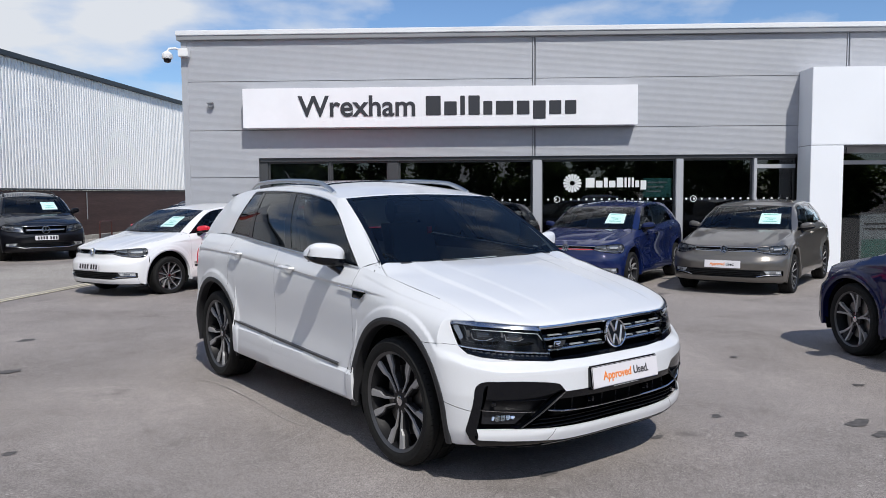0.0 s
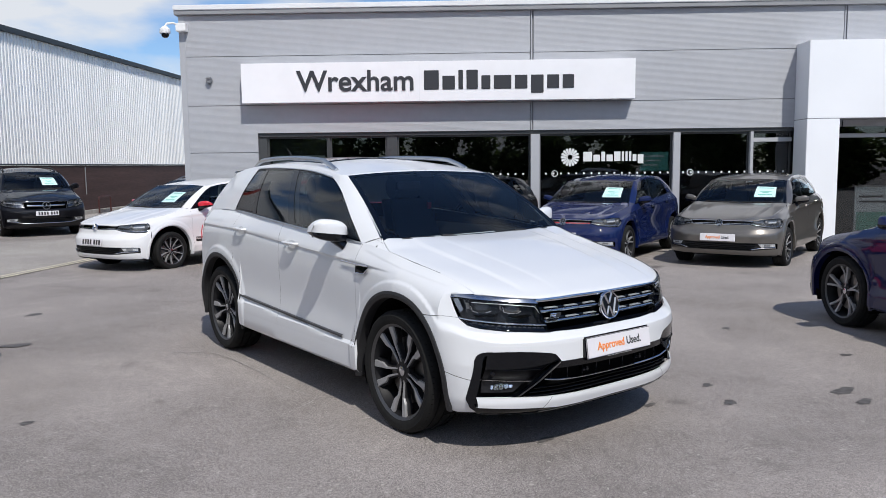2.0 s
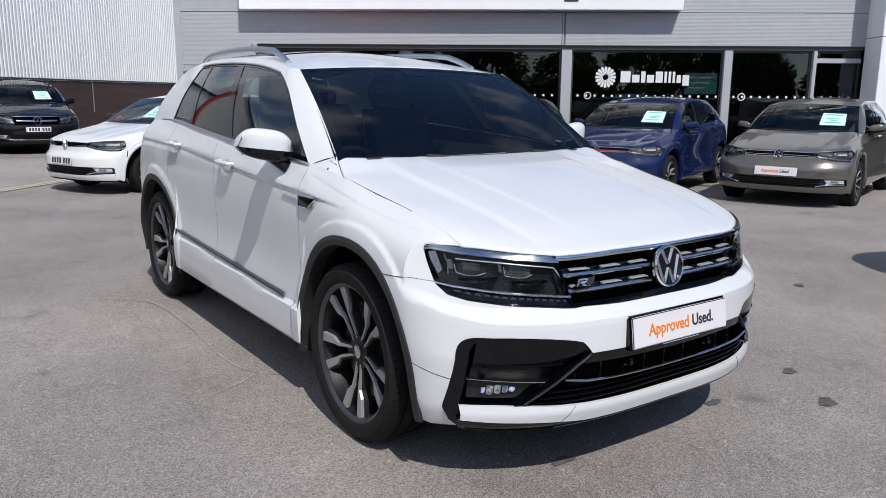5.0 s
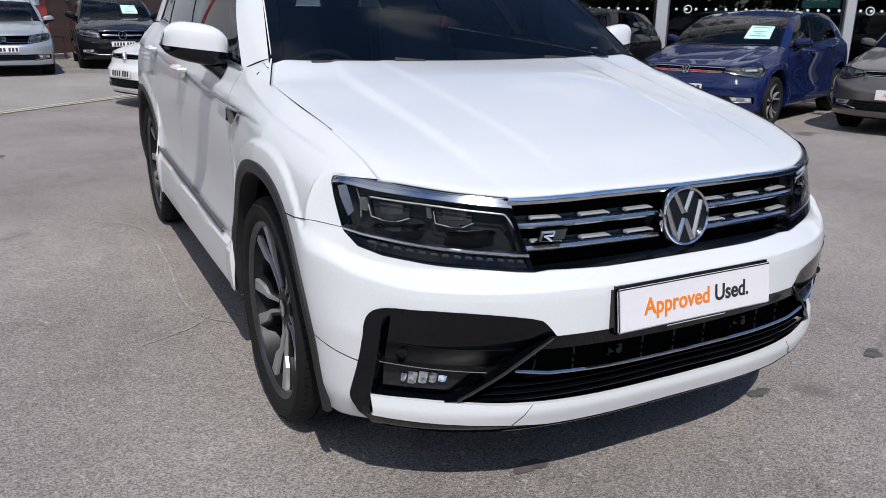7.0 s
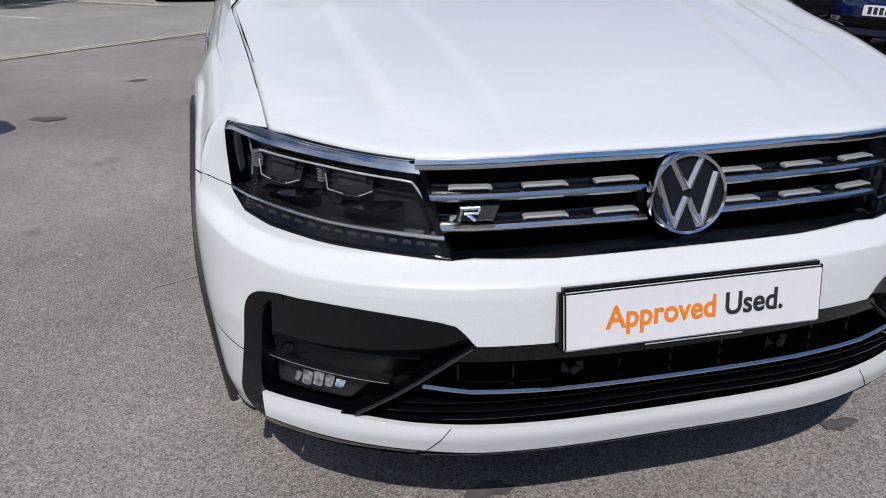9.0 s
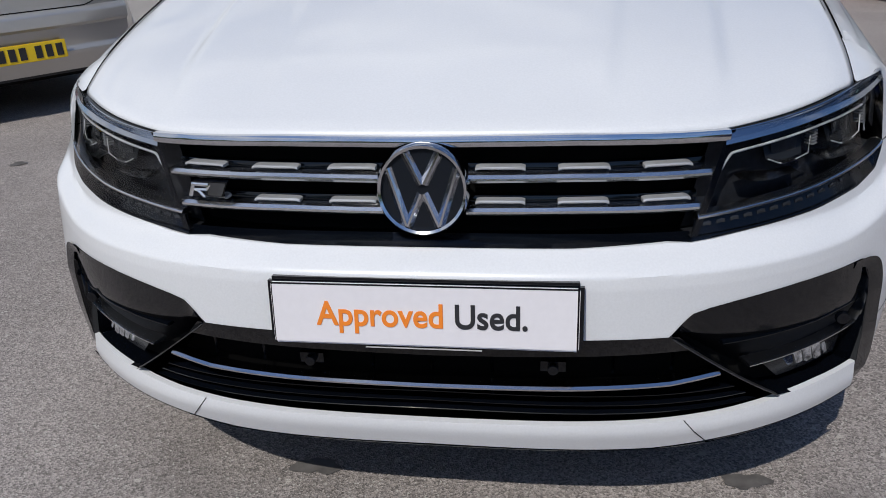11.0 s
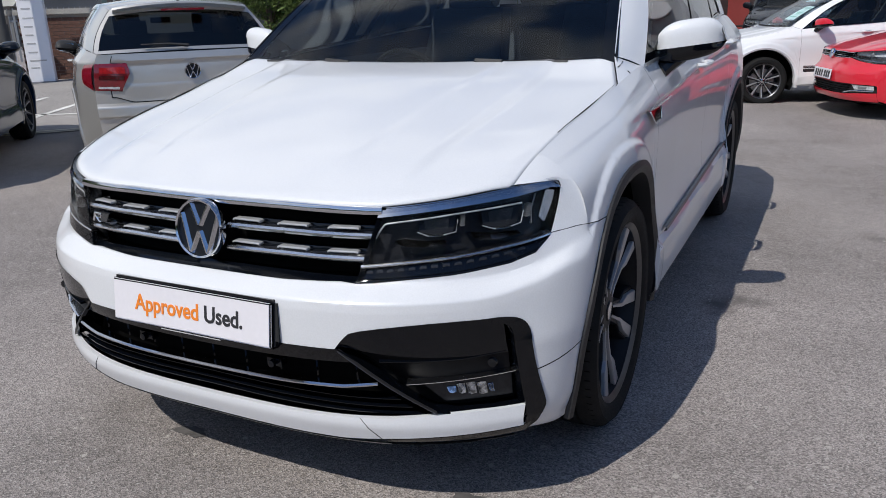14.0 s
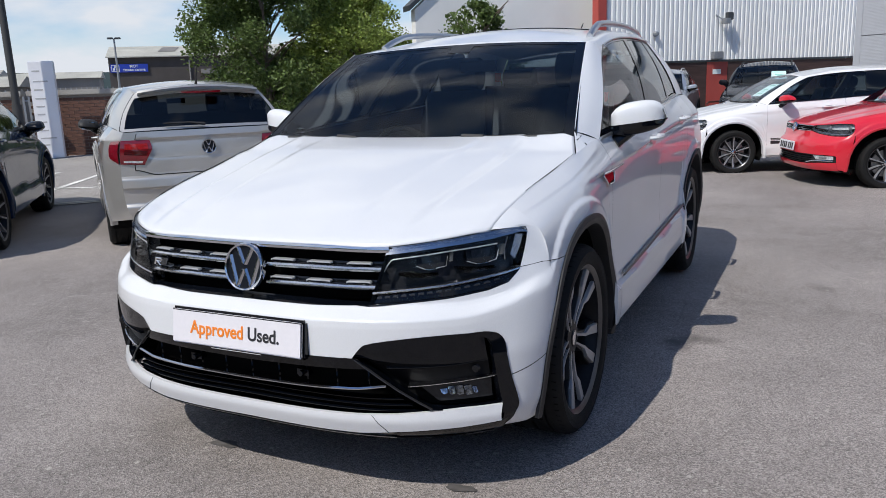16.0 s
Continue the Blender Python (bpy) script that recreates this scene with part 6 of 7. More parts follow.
    if roof_rails:
        for sd in (1, -1):
            pts = []
            for k in range(25):
                s = lerp(0.10, 0.80, k / 24)
                p = roof_pt(0.90, s)
                pts.append((sd * p.x, p.y, p.z + 0.040 * min(1.0, math.sin(math.pi * k / 24) * 2.6) ** 0.7 + 0.002))
            add("roof_rail", Geo().tube(pts, 0.017, 10), M_SATIN if paint_mat is not M_BLACKCAR else M_MATT, "satin silver roof rail")
    # tail
    def gate_edge(u):
        return 0.735 + 0.05 * step(abs(u), 0.60, 0.84)
    def gate(i, j):
        u = lerp(-0.84, 0.84, i)
        z = lerp(gate_edge(u), 1.134, j)
        return rear_pt(u, z, 0.004 + 0.022 * step(z, 1.055, 1.078) - 0.014 * step(z, 0.86, 0.93) * (1 - step(z, 1.0, 1.05)) * (1 - step(abs(u), 0.55, 0.8)))
    add("tailgate", Geo().grid(gate, 40, 28), paint_mat)
    add("tailgate_gap", Geo().tube([rear_pt(lerp(-0.845, 0.845, k / 40), gate_edge(lerp(-0.845, 0.845, k / 40)) - 0.003, 0.004) for k in range(41)], 0.0045, 5), M_DARK)
    for sd in (1, -1):
        add("tailgate_gap", Geo().tube([rear_pt(sd * 0.842, lerp(0.785, 1.12, k / 8), 0.004) for k in range(9)], 0.004, 5), M_DARK)
    def rear_bump(i, j):
        u, z = lerp(-1, 1, i), lerp(0.30, 0.73, j)
        return rear_pt(u, z, 0.045 * step(z, 0.735, 0.70) * (1 - 0.75 * step(z, 0.625, 0.600)) + 0.030 * step(z, 0.47, 0.44))
    add("rear_bumper", Geo().grid(rear_bump, 40, 40), paint_mat)
    add("rear_corner", Geo().grid(lambda i, j: rear_pt(lerp(-1, 1, i), lerp(0.65, 1.134, j)), 30, 10), paint_mat)
    add("rear_diffuser", Geo().grid(lambda i, j: rear_pt(lerp(-0.9, 0.9, i), lerp(0.28, 0.42, j), 0.024), 20, 3), M_MATT)
    def rear_glass(u, v):
        p = belt_eave(1.0, v)
        return Vector((p.x * u, p.y + 0.07 * (1 - u * u), p.z + lerp(0.010, 0.052, v) * (1 - u * u)))
    rg = add("rear_window", Geo().grid(lambda i, j: rear_glass(lerp(-0.955, 0.955, i), lerp(0.03, 0.86, j)), 20, 10), M_PRIVACY if privacy else M_CARGLASS)
    rg.visible_shadow = False
    g = Geo()
    for u0, u1, v0, v1 in ((-1, 1, -0.02, 0.05), (-1, 1, 0.85, 1.0), (-1, -0.95, 0.04, 0.87), (0.95, 1, 0.04, 0.87)):
        g.grid(lambda i, j: rear_glass(lerp(u0, u1, i), lerp(v0, v1, j)) + Vector((0, 0.003, 0)), 16, 4)
    add("rear_window_surround", g, paint_mat)
    g = Geo()
    def spoiler(i, j):
        u = lerp(-0.96, 0.96, i)
        p = rear_glass(u, 0.99)
        o = ((0.0, 0.004), (0.10, 0.0), (0.115, -0.018), (0.02, -0.045))[round(j * 3)]
        return Vector((p.x, p.y + o[0], p.z + 0.018 + o[1]))
    add("spoiler", g.grid(spoiler, 20, 3), paint_mat)
    add("brake_light", Geo().box(-0.17, 0.17, 1.90, 1.995, 1.475, 1.492), M_LAMPRED, "red high brake light")
    add("rear_wiper", Geo().tube([(0.0, 2.09, 1.18), (0.14, 2.085, 1.20), (0.36, 2.06, 1.20)], [0.018, 0.010, 0.007], 6), M_MATT)
    add_badge(car, Matrix.Translation(Vector((0, tail_y(2.195, sc), 0.97 * sc[2]))) @ Matrix.Rotation(math.pi, 4, "Z"), 0.062)
    number_plate(car, Matrix.Translation(Vector((0, tail_y(2.262, sc), 0.47 * sc[2]))) @ Matrix.Rotation(math.pi, 4, "Z"), M_YELLOW)
    add("model_word", Geo().box(-0.60, -0.44, 2.175, 2.19, 0.86, 0.885), M_CHROME)
    add("aerial", Geo().tube([(0, 1.62, 1.545), (0, 1.66, 1.57), (0, 1.86, 1.72)], [0.022, 0.012, 0.003], 6), M_MATT)
    # underside and hidden shell; tray and backings added unseen to stop light leaks
    def tray(i, j):
        p = nose(lerp(-0.76, 0.76, i), 0.25, -0.004)
        return Vector((p.x, lerp(p.y, -1.72, j), 0.236))
    add("light_block_tray", Geo().grid(tray, 24, 3), M_DARK, thick=0.004)
    for pn, b in (("underbody", (-0.80, 0.80, -0.90, 0.90, 0.27, 0.80)), ("engine_bay", (-0.58, 0.58, -2.0, -0.90, 0.24, 0.76)), ("bumper_light_block", (0.46, 0.845, -1.815, -1.795, 0.255, 0.72)), ("bumper_light_block", (-0.845, -0.46, -1.815, -1.795, 0.255, 0.72)), ("lamp_light_block", (0.40, 0.70, -1.84, -1.78, 0.682, 0.835)), ("lamp_light_block", (-0.70, -0.40, -1.84, -1.78, 0.682, 0.835)), ("boot_floor", (-0.58, 0.58, 0.94, 2.02, 0.24, 0.80)), ("boot_wall", (-0.70, 0.70, 1.75, 2.05, 0.30, 1.0))):
        add(pn, Geo().box(*b), M_DARK)
    build_cabin(car, add, detail)
    # wheels
    for sd in (1, -1):
        for c in AXLES:
            add_wheel(car, sd * (0.905 * sc[0] - width / 2 - 0.004), c * sc[1], r, width, rim_r, style, sd)
    build_face(car, add, paint_mat, front, sc, plate, detail, grille_line, star)
    if card:
        p = screen_pt(card, 0.40, -0.03)
        cd = add("price_card", Geo().grid(lambda i, j: screen_pt(card + lerp(-0.23, 0.23, i), lerp(0.28, 0.70, j), -0.025), 4, 4), M_CARD, "pale green price card behind the windscreen")
        g = Geo()
        for v0, w in ((0.62, 0.34), (0.48, 0.26), (0.43, 0.14), (0.35, 0.30)):
            g.grid(lambda i, j: screen_pt(card + lerp(-w / 2, w / 2, i), v0 + 0.03 * j, -0.022), 3, 1)
        add("card_print", g, M_CARDGREEN, parent=cd)
    return car


def build_cabin(car, add, detail):
    """Dashboard, wheel and seats as seen through the glass (the driver sits on the car's right, -x)."""
    add("dashboard", Geo().grid(lambda i, j: Vector((lerp(-0.70, 0.70, i), (-0.96, -0.72, -0.55, -0.50)[round(j * 3)] + 0.10 * (2 * i - 1) ** 2 * (1 - j), (1.02, 1.045, 1.00, 0.74)[round(j * 3)])), 16, 3), M_FABRIC)
    wheel = Geo()
    ring = [Vector((-0.37 + 0.175 * math.cos(a), -0.34 - 0.07 * math.sin(a), 0.935 + 0.150 * math.sin(a))) for a in (k * math.pi / 16 for k in range(33))]
    wheel.tube(ring, 0.015, 8, caps=False)
    wheel.box(-0.43, -0.31, -0.38, -0.31, 0.89, 0.975)
    wheel.tube([(-0.52, -0.34, 0.935), (-0.22, -0.34, 0.935)], 0.018, 6)
    add("steering_wheel", wheel, M_DARK)
    if detail > 1:
        add("dash_trim", Geo().tube([(lerp(-0.52, 0.40, k / 10), -0.735 + 0.10 * (lerp(-0.52, 0.40, k / 10) / 0.7) ** 2 * 0.66, 1.052) for k in range(11)], 0.006, 6), M_PALECLOTH)
    for x in (-0.37, 0.37):
        g = Geo()
        def back(i, j):
            t = lerp(0, 1, j)
            w = lerp(0.25, 0.20, t)
            q = lerp(-1, 1, i)
            return Vector((x + w * q, 0.18 + 0.24 * t - 0.05 * abs(q) ** 2.5 - 0.03, 0.66 + 0.60 * t))
        g.grid(back, 10, 8)
        g.grid(lambda i, j: back(i, j) + Vector((0, 0.12, 0)), 10, 8)
        g.box(x - 0.25, x + 0.25, -0.30, 0.20, 0.55, 0.72)
        seat = add("front_seat", g, M_FABRIC, thick=0.012)
        add("headrest", Geo().tube([(x - 0.12, 0.43, 1.36), (x + 0.12, 0.43, 1.36)], 0.085, 12, flat=1.15), M_FABRIC, parent=seat)
        add("headrest_post", Geo().tube([(x - 0.05, 0.43, 1.24), (x - 0.05, 0.43, 1.34)], 0.008, 6).tube([(x + 0.05, 0.43, 1.24), (x + 0.05, 0.43, 1.34)], 0.008, 6), M_CHROME, parent=seat)
        if detail > 1:
            add("belt_tag", Geo().box(*((-0.12, -0.085, 0.34, 0.36, 1.305, 1.36) if x < 0 else (0.535, 0.57, 0.30, 0.32, 1.175, 1.23))), M_REDTAG, "small red tag", parent=seat)
    add("rear_seat", Geo().box(-0.66, 0.66, 0.95, 1.40, 0.60, 0.82).grid(lambda i, j: Vector((lerp(-0.66, 0.66, i), 1.30 + 0.20 * j, lerp(0.75, 1.28, j))), 8, 4), M_FABRIC)
    for x in (-0.38, 0.38):
        add("rear_headrest", Geo().tube([(x - 0.11, 1.50, 1.33), (x + 0.11, 1.50, 1.33)], 0.07, 10), M_FABRIC)
    add("headlining", Geo().grid(lambda i, j: roof_pt(lerp(-0.95, 0.95, i), lerp(0.02, 0.97, j), -0.03), 10, 12), M_PALECLOTH)
    add("cabin_mirror", Geo().box(-0.10, 0.10, -0.20, -0.17, 1.36, 1.42), M_GLOSS)
    for sd in (1, -1):
        add("door_lining", Geo().grid(lambda i, j: Vector((sd * (0.82 - 0.03 * j), lerp(-0.85, 1.5, i), lerp(0.78, 1.05, j))), 8, 2), M_FABRIC)
        add("inner_pillar", Geo().grid(lambda i, j: (lambda p: Vector((sd * (p.x - 0.035), p.y, p.z)))(belt_eave(lerp(0.30, 0.335, i), j)), 2, 4), M_MATT)


LAMP_TOP = [(0.499, 0.832), (0.600, 0.845), (0.742, 0.857), (0.860, 0.862), (0.960, 0.860), (1.045, 0.846)]
LAMP_BOT = [(0.444, 0.664), (0.600, 0.690), (0.750, 0.718), (0.880, 0.743), (0.980, 0.766), (1.065, 0.800)]
LAMP_BOT_SMALL = [(0.468, 0.768), (0.600, 0.732), (0.750, 0.704), (0.880, 0.704), (0.980, 0.734), (1.065, 0.792)]


HERO_TOP = [(0.492, 0.831), (0.570, 0.838), (0.660, 0.847), (0.750, 0.858), (0.808, 0.866), (0.846, 0.846)]
HERO_BOT = [(0.440, 0.659), (0.560, 0.668), (0.670, 0.676), (0.755, 0.688), (0.800, 0.704), (0.822, 0.737)]
HERO_LINE = [(0.450, 0.693), (0.550, 0.703), (0.650, 0.711), (0.730, 0.721), (0.790, 0.730), (0.822, 0.738)]


def lamp_curve(f, bottom, top):
    return [(lerp(b[0], t[0], f), lerp(b[1], t[1], f)) for b, t in zip(bottom, top)]


def lerp_pair(p, q, w):
    return lerp(p[0], q[0], w), lerp(p[1], q[1], w)


def lamp_z(u, f, bottom, top):
    """Height in the lamp at u: f from its lower to its upper edge."""
    def edge(pts):
        return interp(u, pts)[0]
    return lerp(edge(bottom), edge(top), f)


def build_face(car, add, paint_mat, front, sc, plate, detail, grille_line, star):
    """Headlights, grille, bumper and plate."""
    per = 6 if detail > 1 else 3
    is_hero = front == "hero"
    for sd in (1, -1):
        # filler behind the lamp and the wing's tip
        g = Geo()
        def wing_filler(i, j):
            e, h = smooth_along(HOODCUT, 0.2 * i), nose(lerp(0.742, 1.12, i), lerp(0.862, 0.846, i))
            bulge = math.sin(math.pi * j) * min(1.0, 2 * i)
            return Vector((sd * (lerp(h.x, e[0], j) + 0.006 * bulge), lerp(h.y, e[1], j) - 0.002 * bulge, lerp(h.z, e[2] - 0.002, j) + 0.004 * bulge))
        g.grid(wing_filler, 14, 8)
        if is_hero:
            nose_patch(g, [(0.848, 0.8585), (0.98, 0.853), (1.12, 0.8465)], [(0.824, 0.740), (0.97, 0.745), (1.12, 0.744)], 6, 8, sides=(sd,))
            nose_patch(g, [(0.800, 0.8665), (0.825, 0.864), (0.850, 0.859)], [(0.800, 0.8640), (0.825, 0.855), (0.850, 0.842)], 4, 3, sides=(sd,))
        else:
            nose_patch(g, [(1.046, 0.846), (1.12, 0.846)], [(1.064, 0.798), (1.12, 0.80)], 4, 4, sides=(sd,))
        add("wing_tip", g, paint_mat)
        # headlamp: housing, modules, chrome line, lower light strip and cover
        bot, top = (HERO_BOT, HERO_TOP) if is_hero else (LAMP_BOT_SMALL if front == "small" else LAMP_BOT, LAMP_TOP)
        house = M_LAMPDARK if is_hero else M_LAMPGREY
        def lc(f):
            return lamp_curve(f, bot, top)
        def lz(u, f):
            return (u, lamp_z(u, f, bot, top))
        g = nose_patch(Geo(), lc(0.985), lc(0.015), per, 6, -0.045, sides=(sd,))
        for c0, c1 in ((0.0, 0.015), (0.985, 1.0)):
            nose_patch(g, lc(c1), lc(c0), per, 1, -0.045 if c0 else -0.002, (sd,), -0.002 if c0 else -0.045)
        hl = add("headlamp", g, house, "dark headlamp with clear cover" if is_hero else "clear headlamp with bright reflectors")
        add("lamp_wall", nose_patch(Geo(), [top[0], (top[0][0] + 0.012, top[0][1])], [bot[0], (bot[0][0] + 0.012, bot[0][1])], 2, 6, -0.002, (sd,)), M_GLOSS, parent=hl)
        if is_hero:
            # light guide along the top and the inner end
            add("light_guide", Geo().tube([nose(sd * u, z, -0.006) for u, z in rounded([(0.476, 0.752), (0.499, 0.790), (0.506, 0.794), (0.59, 0.803), (0.66, 0.811), (0.71, 0.814), (0.765, 0.818)])], 0.0022, 6), M_LAMPGREY, "pale light guide", parent=hl)
            for u0, u1, z0, zt in ((0.572, 0.652, 0.761, 0.806), (0.700, 0.772, 0.765, 0.812)):
                mod = add("lamp_module", nose_patch(Geo(), [(u0, zt - 0.004), (lerp(u0, u1, 0.5), zt), (u1, zt)], [(u0 + 0.004, z0 + 0.006), (lerp(u0, u1, 0.5), z0), (u1 - 0.006, z0 + 0.004)], 5, 4, -0.034, (sd,), -0.022, curl=0.02), M_LED, parent=hl)
                add("module_outline", Geo().tube([nose(sd * u, z, -0.012) for u, z in ((u0, z0 + 0.010), (u0 + 0.022, z0), (u0 + 0.050, z0), (u1 - 0.002, z0 + 0.006), (u1, z0 + 0.034))], 0.0012, 5), M_LAMPGREY, parent=mod)
                add("module_edge", nose_bar(Geo(), [(u0 + 0.024, z0 - 0.0005), (u0 + 0.052, z0)], 0.0030, 0.007, -0.015, (sd,), 4), M_BRIGHT, parent=mod)
                add("module_lens", nose_patch(Geo(), [(u0 + 0.012, zt - 0.010), (u1 - 0.014, zt - 0.006)], [(u0 + 0.016, z0 + 0.014), (u1 - 0.016, z0 + 0.012)], 5, 4, -0.024, (sd,)), M_LEDDARK, parent=mod)
                for q in range(6):
                    add("lamp_fin", nose_bar(Geo(), [(u1 + 0.006, z0 + 0.018 + 0.005 * q), (u1 + 0.014, z0 + 0.020 + 0.005 * q)], 0.0022, 0.006, -0.016, (sd,), 2), M_DRL, parent=mod)
            for tip in (((0.672, 0.757), (0.695, 0.745), (0.735, 0.7405), (0.772, 0.746)), ((0.522, 0.746), (0.550, 0.738), (0.585, 0.7355), (0.632, 0.741))):
                add("reflector_shelf", nose_patch(Geo(), [(tip[0][0], tip[0][1] + 0.003), (tip[1][0] - 0.006, tip[1][1] + 0.013), (tip[2][0], tip[2][1] + 0.010), (tip[3][0], tip[3][1] + 0.004)], list(tip), 5, 3, -0.030, (sd,), -0.012), M_REFLECT, parent=hl)
            add("side_marker", nose_patch(Geo(), [(0.806, 0.838), (0.826, 0.832)], [(0.800, 0.778), (0.812, 0.764)], 3, 3, -0.012, (sd,)), M_REFLECT, parent=hl)
            add("marker_edge", Geo().tube([nose(sd * u, z, -0.014) for u, z in ((0.790, 0.765), (0.786, 0.80), (0.790, 0.832))], 0.0020, 5), M_DRL, parent=hl)
            add("light_line", nose_bar(Geo(), HERO_LINE, 0.009, 0.010, -0.008, (sd,), per), M_BRIGHT, parent=hl)
            add("led_strip", nose_patch(Geo(), [(p[0], p[1] - 0.005) for p in HERO_LINE], lc(0.02), per, 2, -0.012, (sd,), -0.002), M_GLOSS, parent=hl)
            for k in range(14):
                u = lerp(0.462, 0.768, k / 13)
                z0 = lerp(interp(u, HERO_BOT)[0], interp(u, HERO_LINE)[0], 0.56)
                add("led", nose_bar(Geo(), [(u, z0 - 0.002), (u + 0.008, z0 + 0.001), (u + 0.014, z0 - 0.001)], 0.0075, 0.003, -0.009, (sd,), 2), M_LEDGREY, parent=hl)
        else:
            add("reflector_shelf", nose_patch(Geo(), lc(0.50), lc(0.10), per, 3, -0.040, (sd,), -0.010), M_REFLECT, parent=hl)
            for u0 in (0.68, 0.86):
                c = nose(sd * u0, lz(u0, 0.60)[1], -0.030)
                lens = Geo().lathe([(0.0, -0.016), (0.018, -0.012), (0.030, 0.0), (0.038, -0.004), (0.042, 0.010)], 20, "y")
                lens.v = [p + c for p in lens.v]
                add("projector_lens", lens, M_DRL, parent=hl)
            add("light_line", nose_bar(Geo(), lc(0.14), 0.009, 0.006, -0.010, (sd,), per), M_CHROME, parent=hl)
        cov = add("lamp_cover", nose_patch(Geo(), lc(1.0), lc(0.0), per, 8, 0.001, (sd,)), M_CLEAR, "clear plastic lens", parent=hl)
        cov.visible_shadow = False
        if is_hero:
            add("lamp_brow", nose_patch(Geo(), lc(0.995), [lerp_pair(p, q, w) for p, q, w in zip(HERO_TOP, HERO_BOT, (0.125, 0.115, 0.11, 0.13, 0.13, 0.07))], per, 3, -0.004, (sd,), 0.004), M_BROW, "dark chrome band over the lamp", parent=hl)
        else:
            add("lamp_brow", nose_bar(Geo(), [(a, b - 0.004) for a, b in LAMP_TOP], 0.008, 0.003, -0.003, (sd,), per), M_GLOSS, parent=hl)
        add("lamp_sill", nose_bar(Geo(), [(a, b - 0.001) for a, b in bot], 0.005, 0.003, -0.002, (sd,), per), M_GLOSS, parent=hl)
    # grille, backed by a near-black sheet that stands for the shade inside
    slim = front == "small"
    if slim:
        add("grille", nose_patch(Geo(), [(0, 0.834), (0.25, 0.836), (0.500, 0.83)], [(0, 0.752), (0.25, 0.752), (0.464, 0.757)], per, 4, -0.05), M_GRILLESHADE)
        add("grille_sill", nose_bar(Geo(), [(0, 0.757), (0.25, 0.757), (0.462, 0.764)], 0.009, 0.006, -0.004, per=per), M_CHROME)
    else:
        add("grille", nose_patch(Geo(), [(0, 0.834), (0.25, 0.836), (0.500, 0.83)], [(0, 0.655), (0.25, 0.655), (0.446, 0.660)], per, 6, -0.07), M_GRILLESHADE)
        add("grille_sill", nose_patch(Geo(), [(0, 0.668), (0.25, 0.667), (0.446, 0.664)], [(0, 0.648), (0.25, 0.648), (0.44, 0.652)], per, 2, -0.02, off_low=0.0), M_GLOSS)
    add("grille_top_trim", nose_bar(Geo(), [(0, 0.8265), (0.25, 0.8285), (0.494, 0.824)], 0.017 if is_hero else 0.010, 0.006, -0.003, per=per), M_CHROME)
    if is_hero:
        for z0, zs in ((0.763, 0.7815), (0.708, 0.7255)):
            for sd in (1, -1):
                add("grille_bar", nose_bar(Geo(), [(0.07, z0), (0.25, z0 + 0.002), (0.455 + (z0 - 0.7) * 0.30, z0)], 0.013, 0.016, -0.020, (sd,), per), M_BRIGHT)
                for u0, u1 in ((0.085, 0.168), (0.222, 0.306), (0.362, 0.440)):
                    add("grille_blade", nose_bar(Geo(), [(u0, zs - 0.003), (u0 + 0.006, zs - 0.001), (u1 - 0.006, zs - 0.001), (u1, zs - 0.003)], 0.0050, 0.007, -0.016, (sd,), 3), M_BLADE)
                add("grille_shelf", nose_bar(Geo(), [(0.07, z0 + 0.010), (0.46 + (z0 - 0.7) * 0.2, z0 + 0.010)], 0.016, 0.004, -0.040, (sd,), 8), M_GLOSS)
        rb = add("trim_badge", nose_patch(Geo(), [(0.350, 0.755), (0.39, 0.755), (0.421, 0.753)], [(0.360, 0.729), (0.39, 0.728), (0.431, 0.726)], 4, 2, 0.002, (-1,), curl=0.012), M_GLOSS, "small dark and chrome trim badge")
        add("badge_plate", nose_patch(Geo(), [(0.352, 0.7535), (0.384, 0.7535)], [(0.362, 0.7305), (0.390, 0.7305)], 3, 1, 0.0035, (-1,)), M_LEDGREY, parent=rb)
        add("badge_stroke", nose_bar(Geo(), [(0.386, 0.7495), (0.420, 0.7490)], 0.006, 0.004, 0.002, (-1,), 2).tube([nose(-0.424, 0.728, 0.004), nose(-0.416, 0.750, 0.004)], 0.0036, 6).tube([nose(-0.408, 0.739, 0.004), nose(-0.394, 0.728, 0.004)], 0.0034, 6).tube([nose(-0.414, 0.740, 0.004), nose(-0.390, 0.741, 0.004), nose(-0.386, 0.748, 0.004)], 0.0030, 6), M_BRIGHT, parent=rb)
    else:
        for z0 in ((0.805, 0.783) if slim else (0.755, 0.70)) if not star else (0.79, 0.765, 0.74, 0.715, 0.69):
            add("grille_bar", nose_bar(Geo(), [(0.02, z0), (0.47, z0 - 0.004)], 0.010 if not star else 0.006, 0.012, -0.018, per=4), M_CHROME if ((z0 < 0.74 or (slim and z0 < 0.79)) and not star) else M_GLOSS)
        if grille_line:
            add("grille_stripe", nose_bar(Geo(), [(0.0, 0.768), (0.25, 0.768), (0.47, 0.775)], 0.010, 0.014, -0.008, per=4), grille_line, "thin red line across the grille")
        if star:
            add("grille_blade", nose_bar(Geo(), [(0.05, 0.735), (0.40, 0.738)], 0.030, 0.014, -0.010, per=4), M_CHROME)
    gc = nose(0, 0.753 if not slim else 0.792, 0.010)
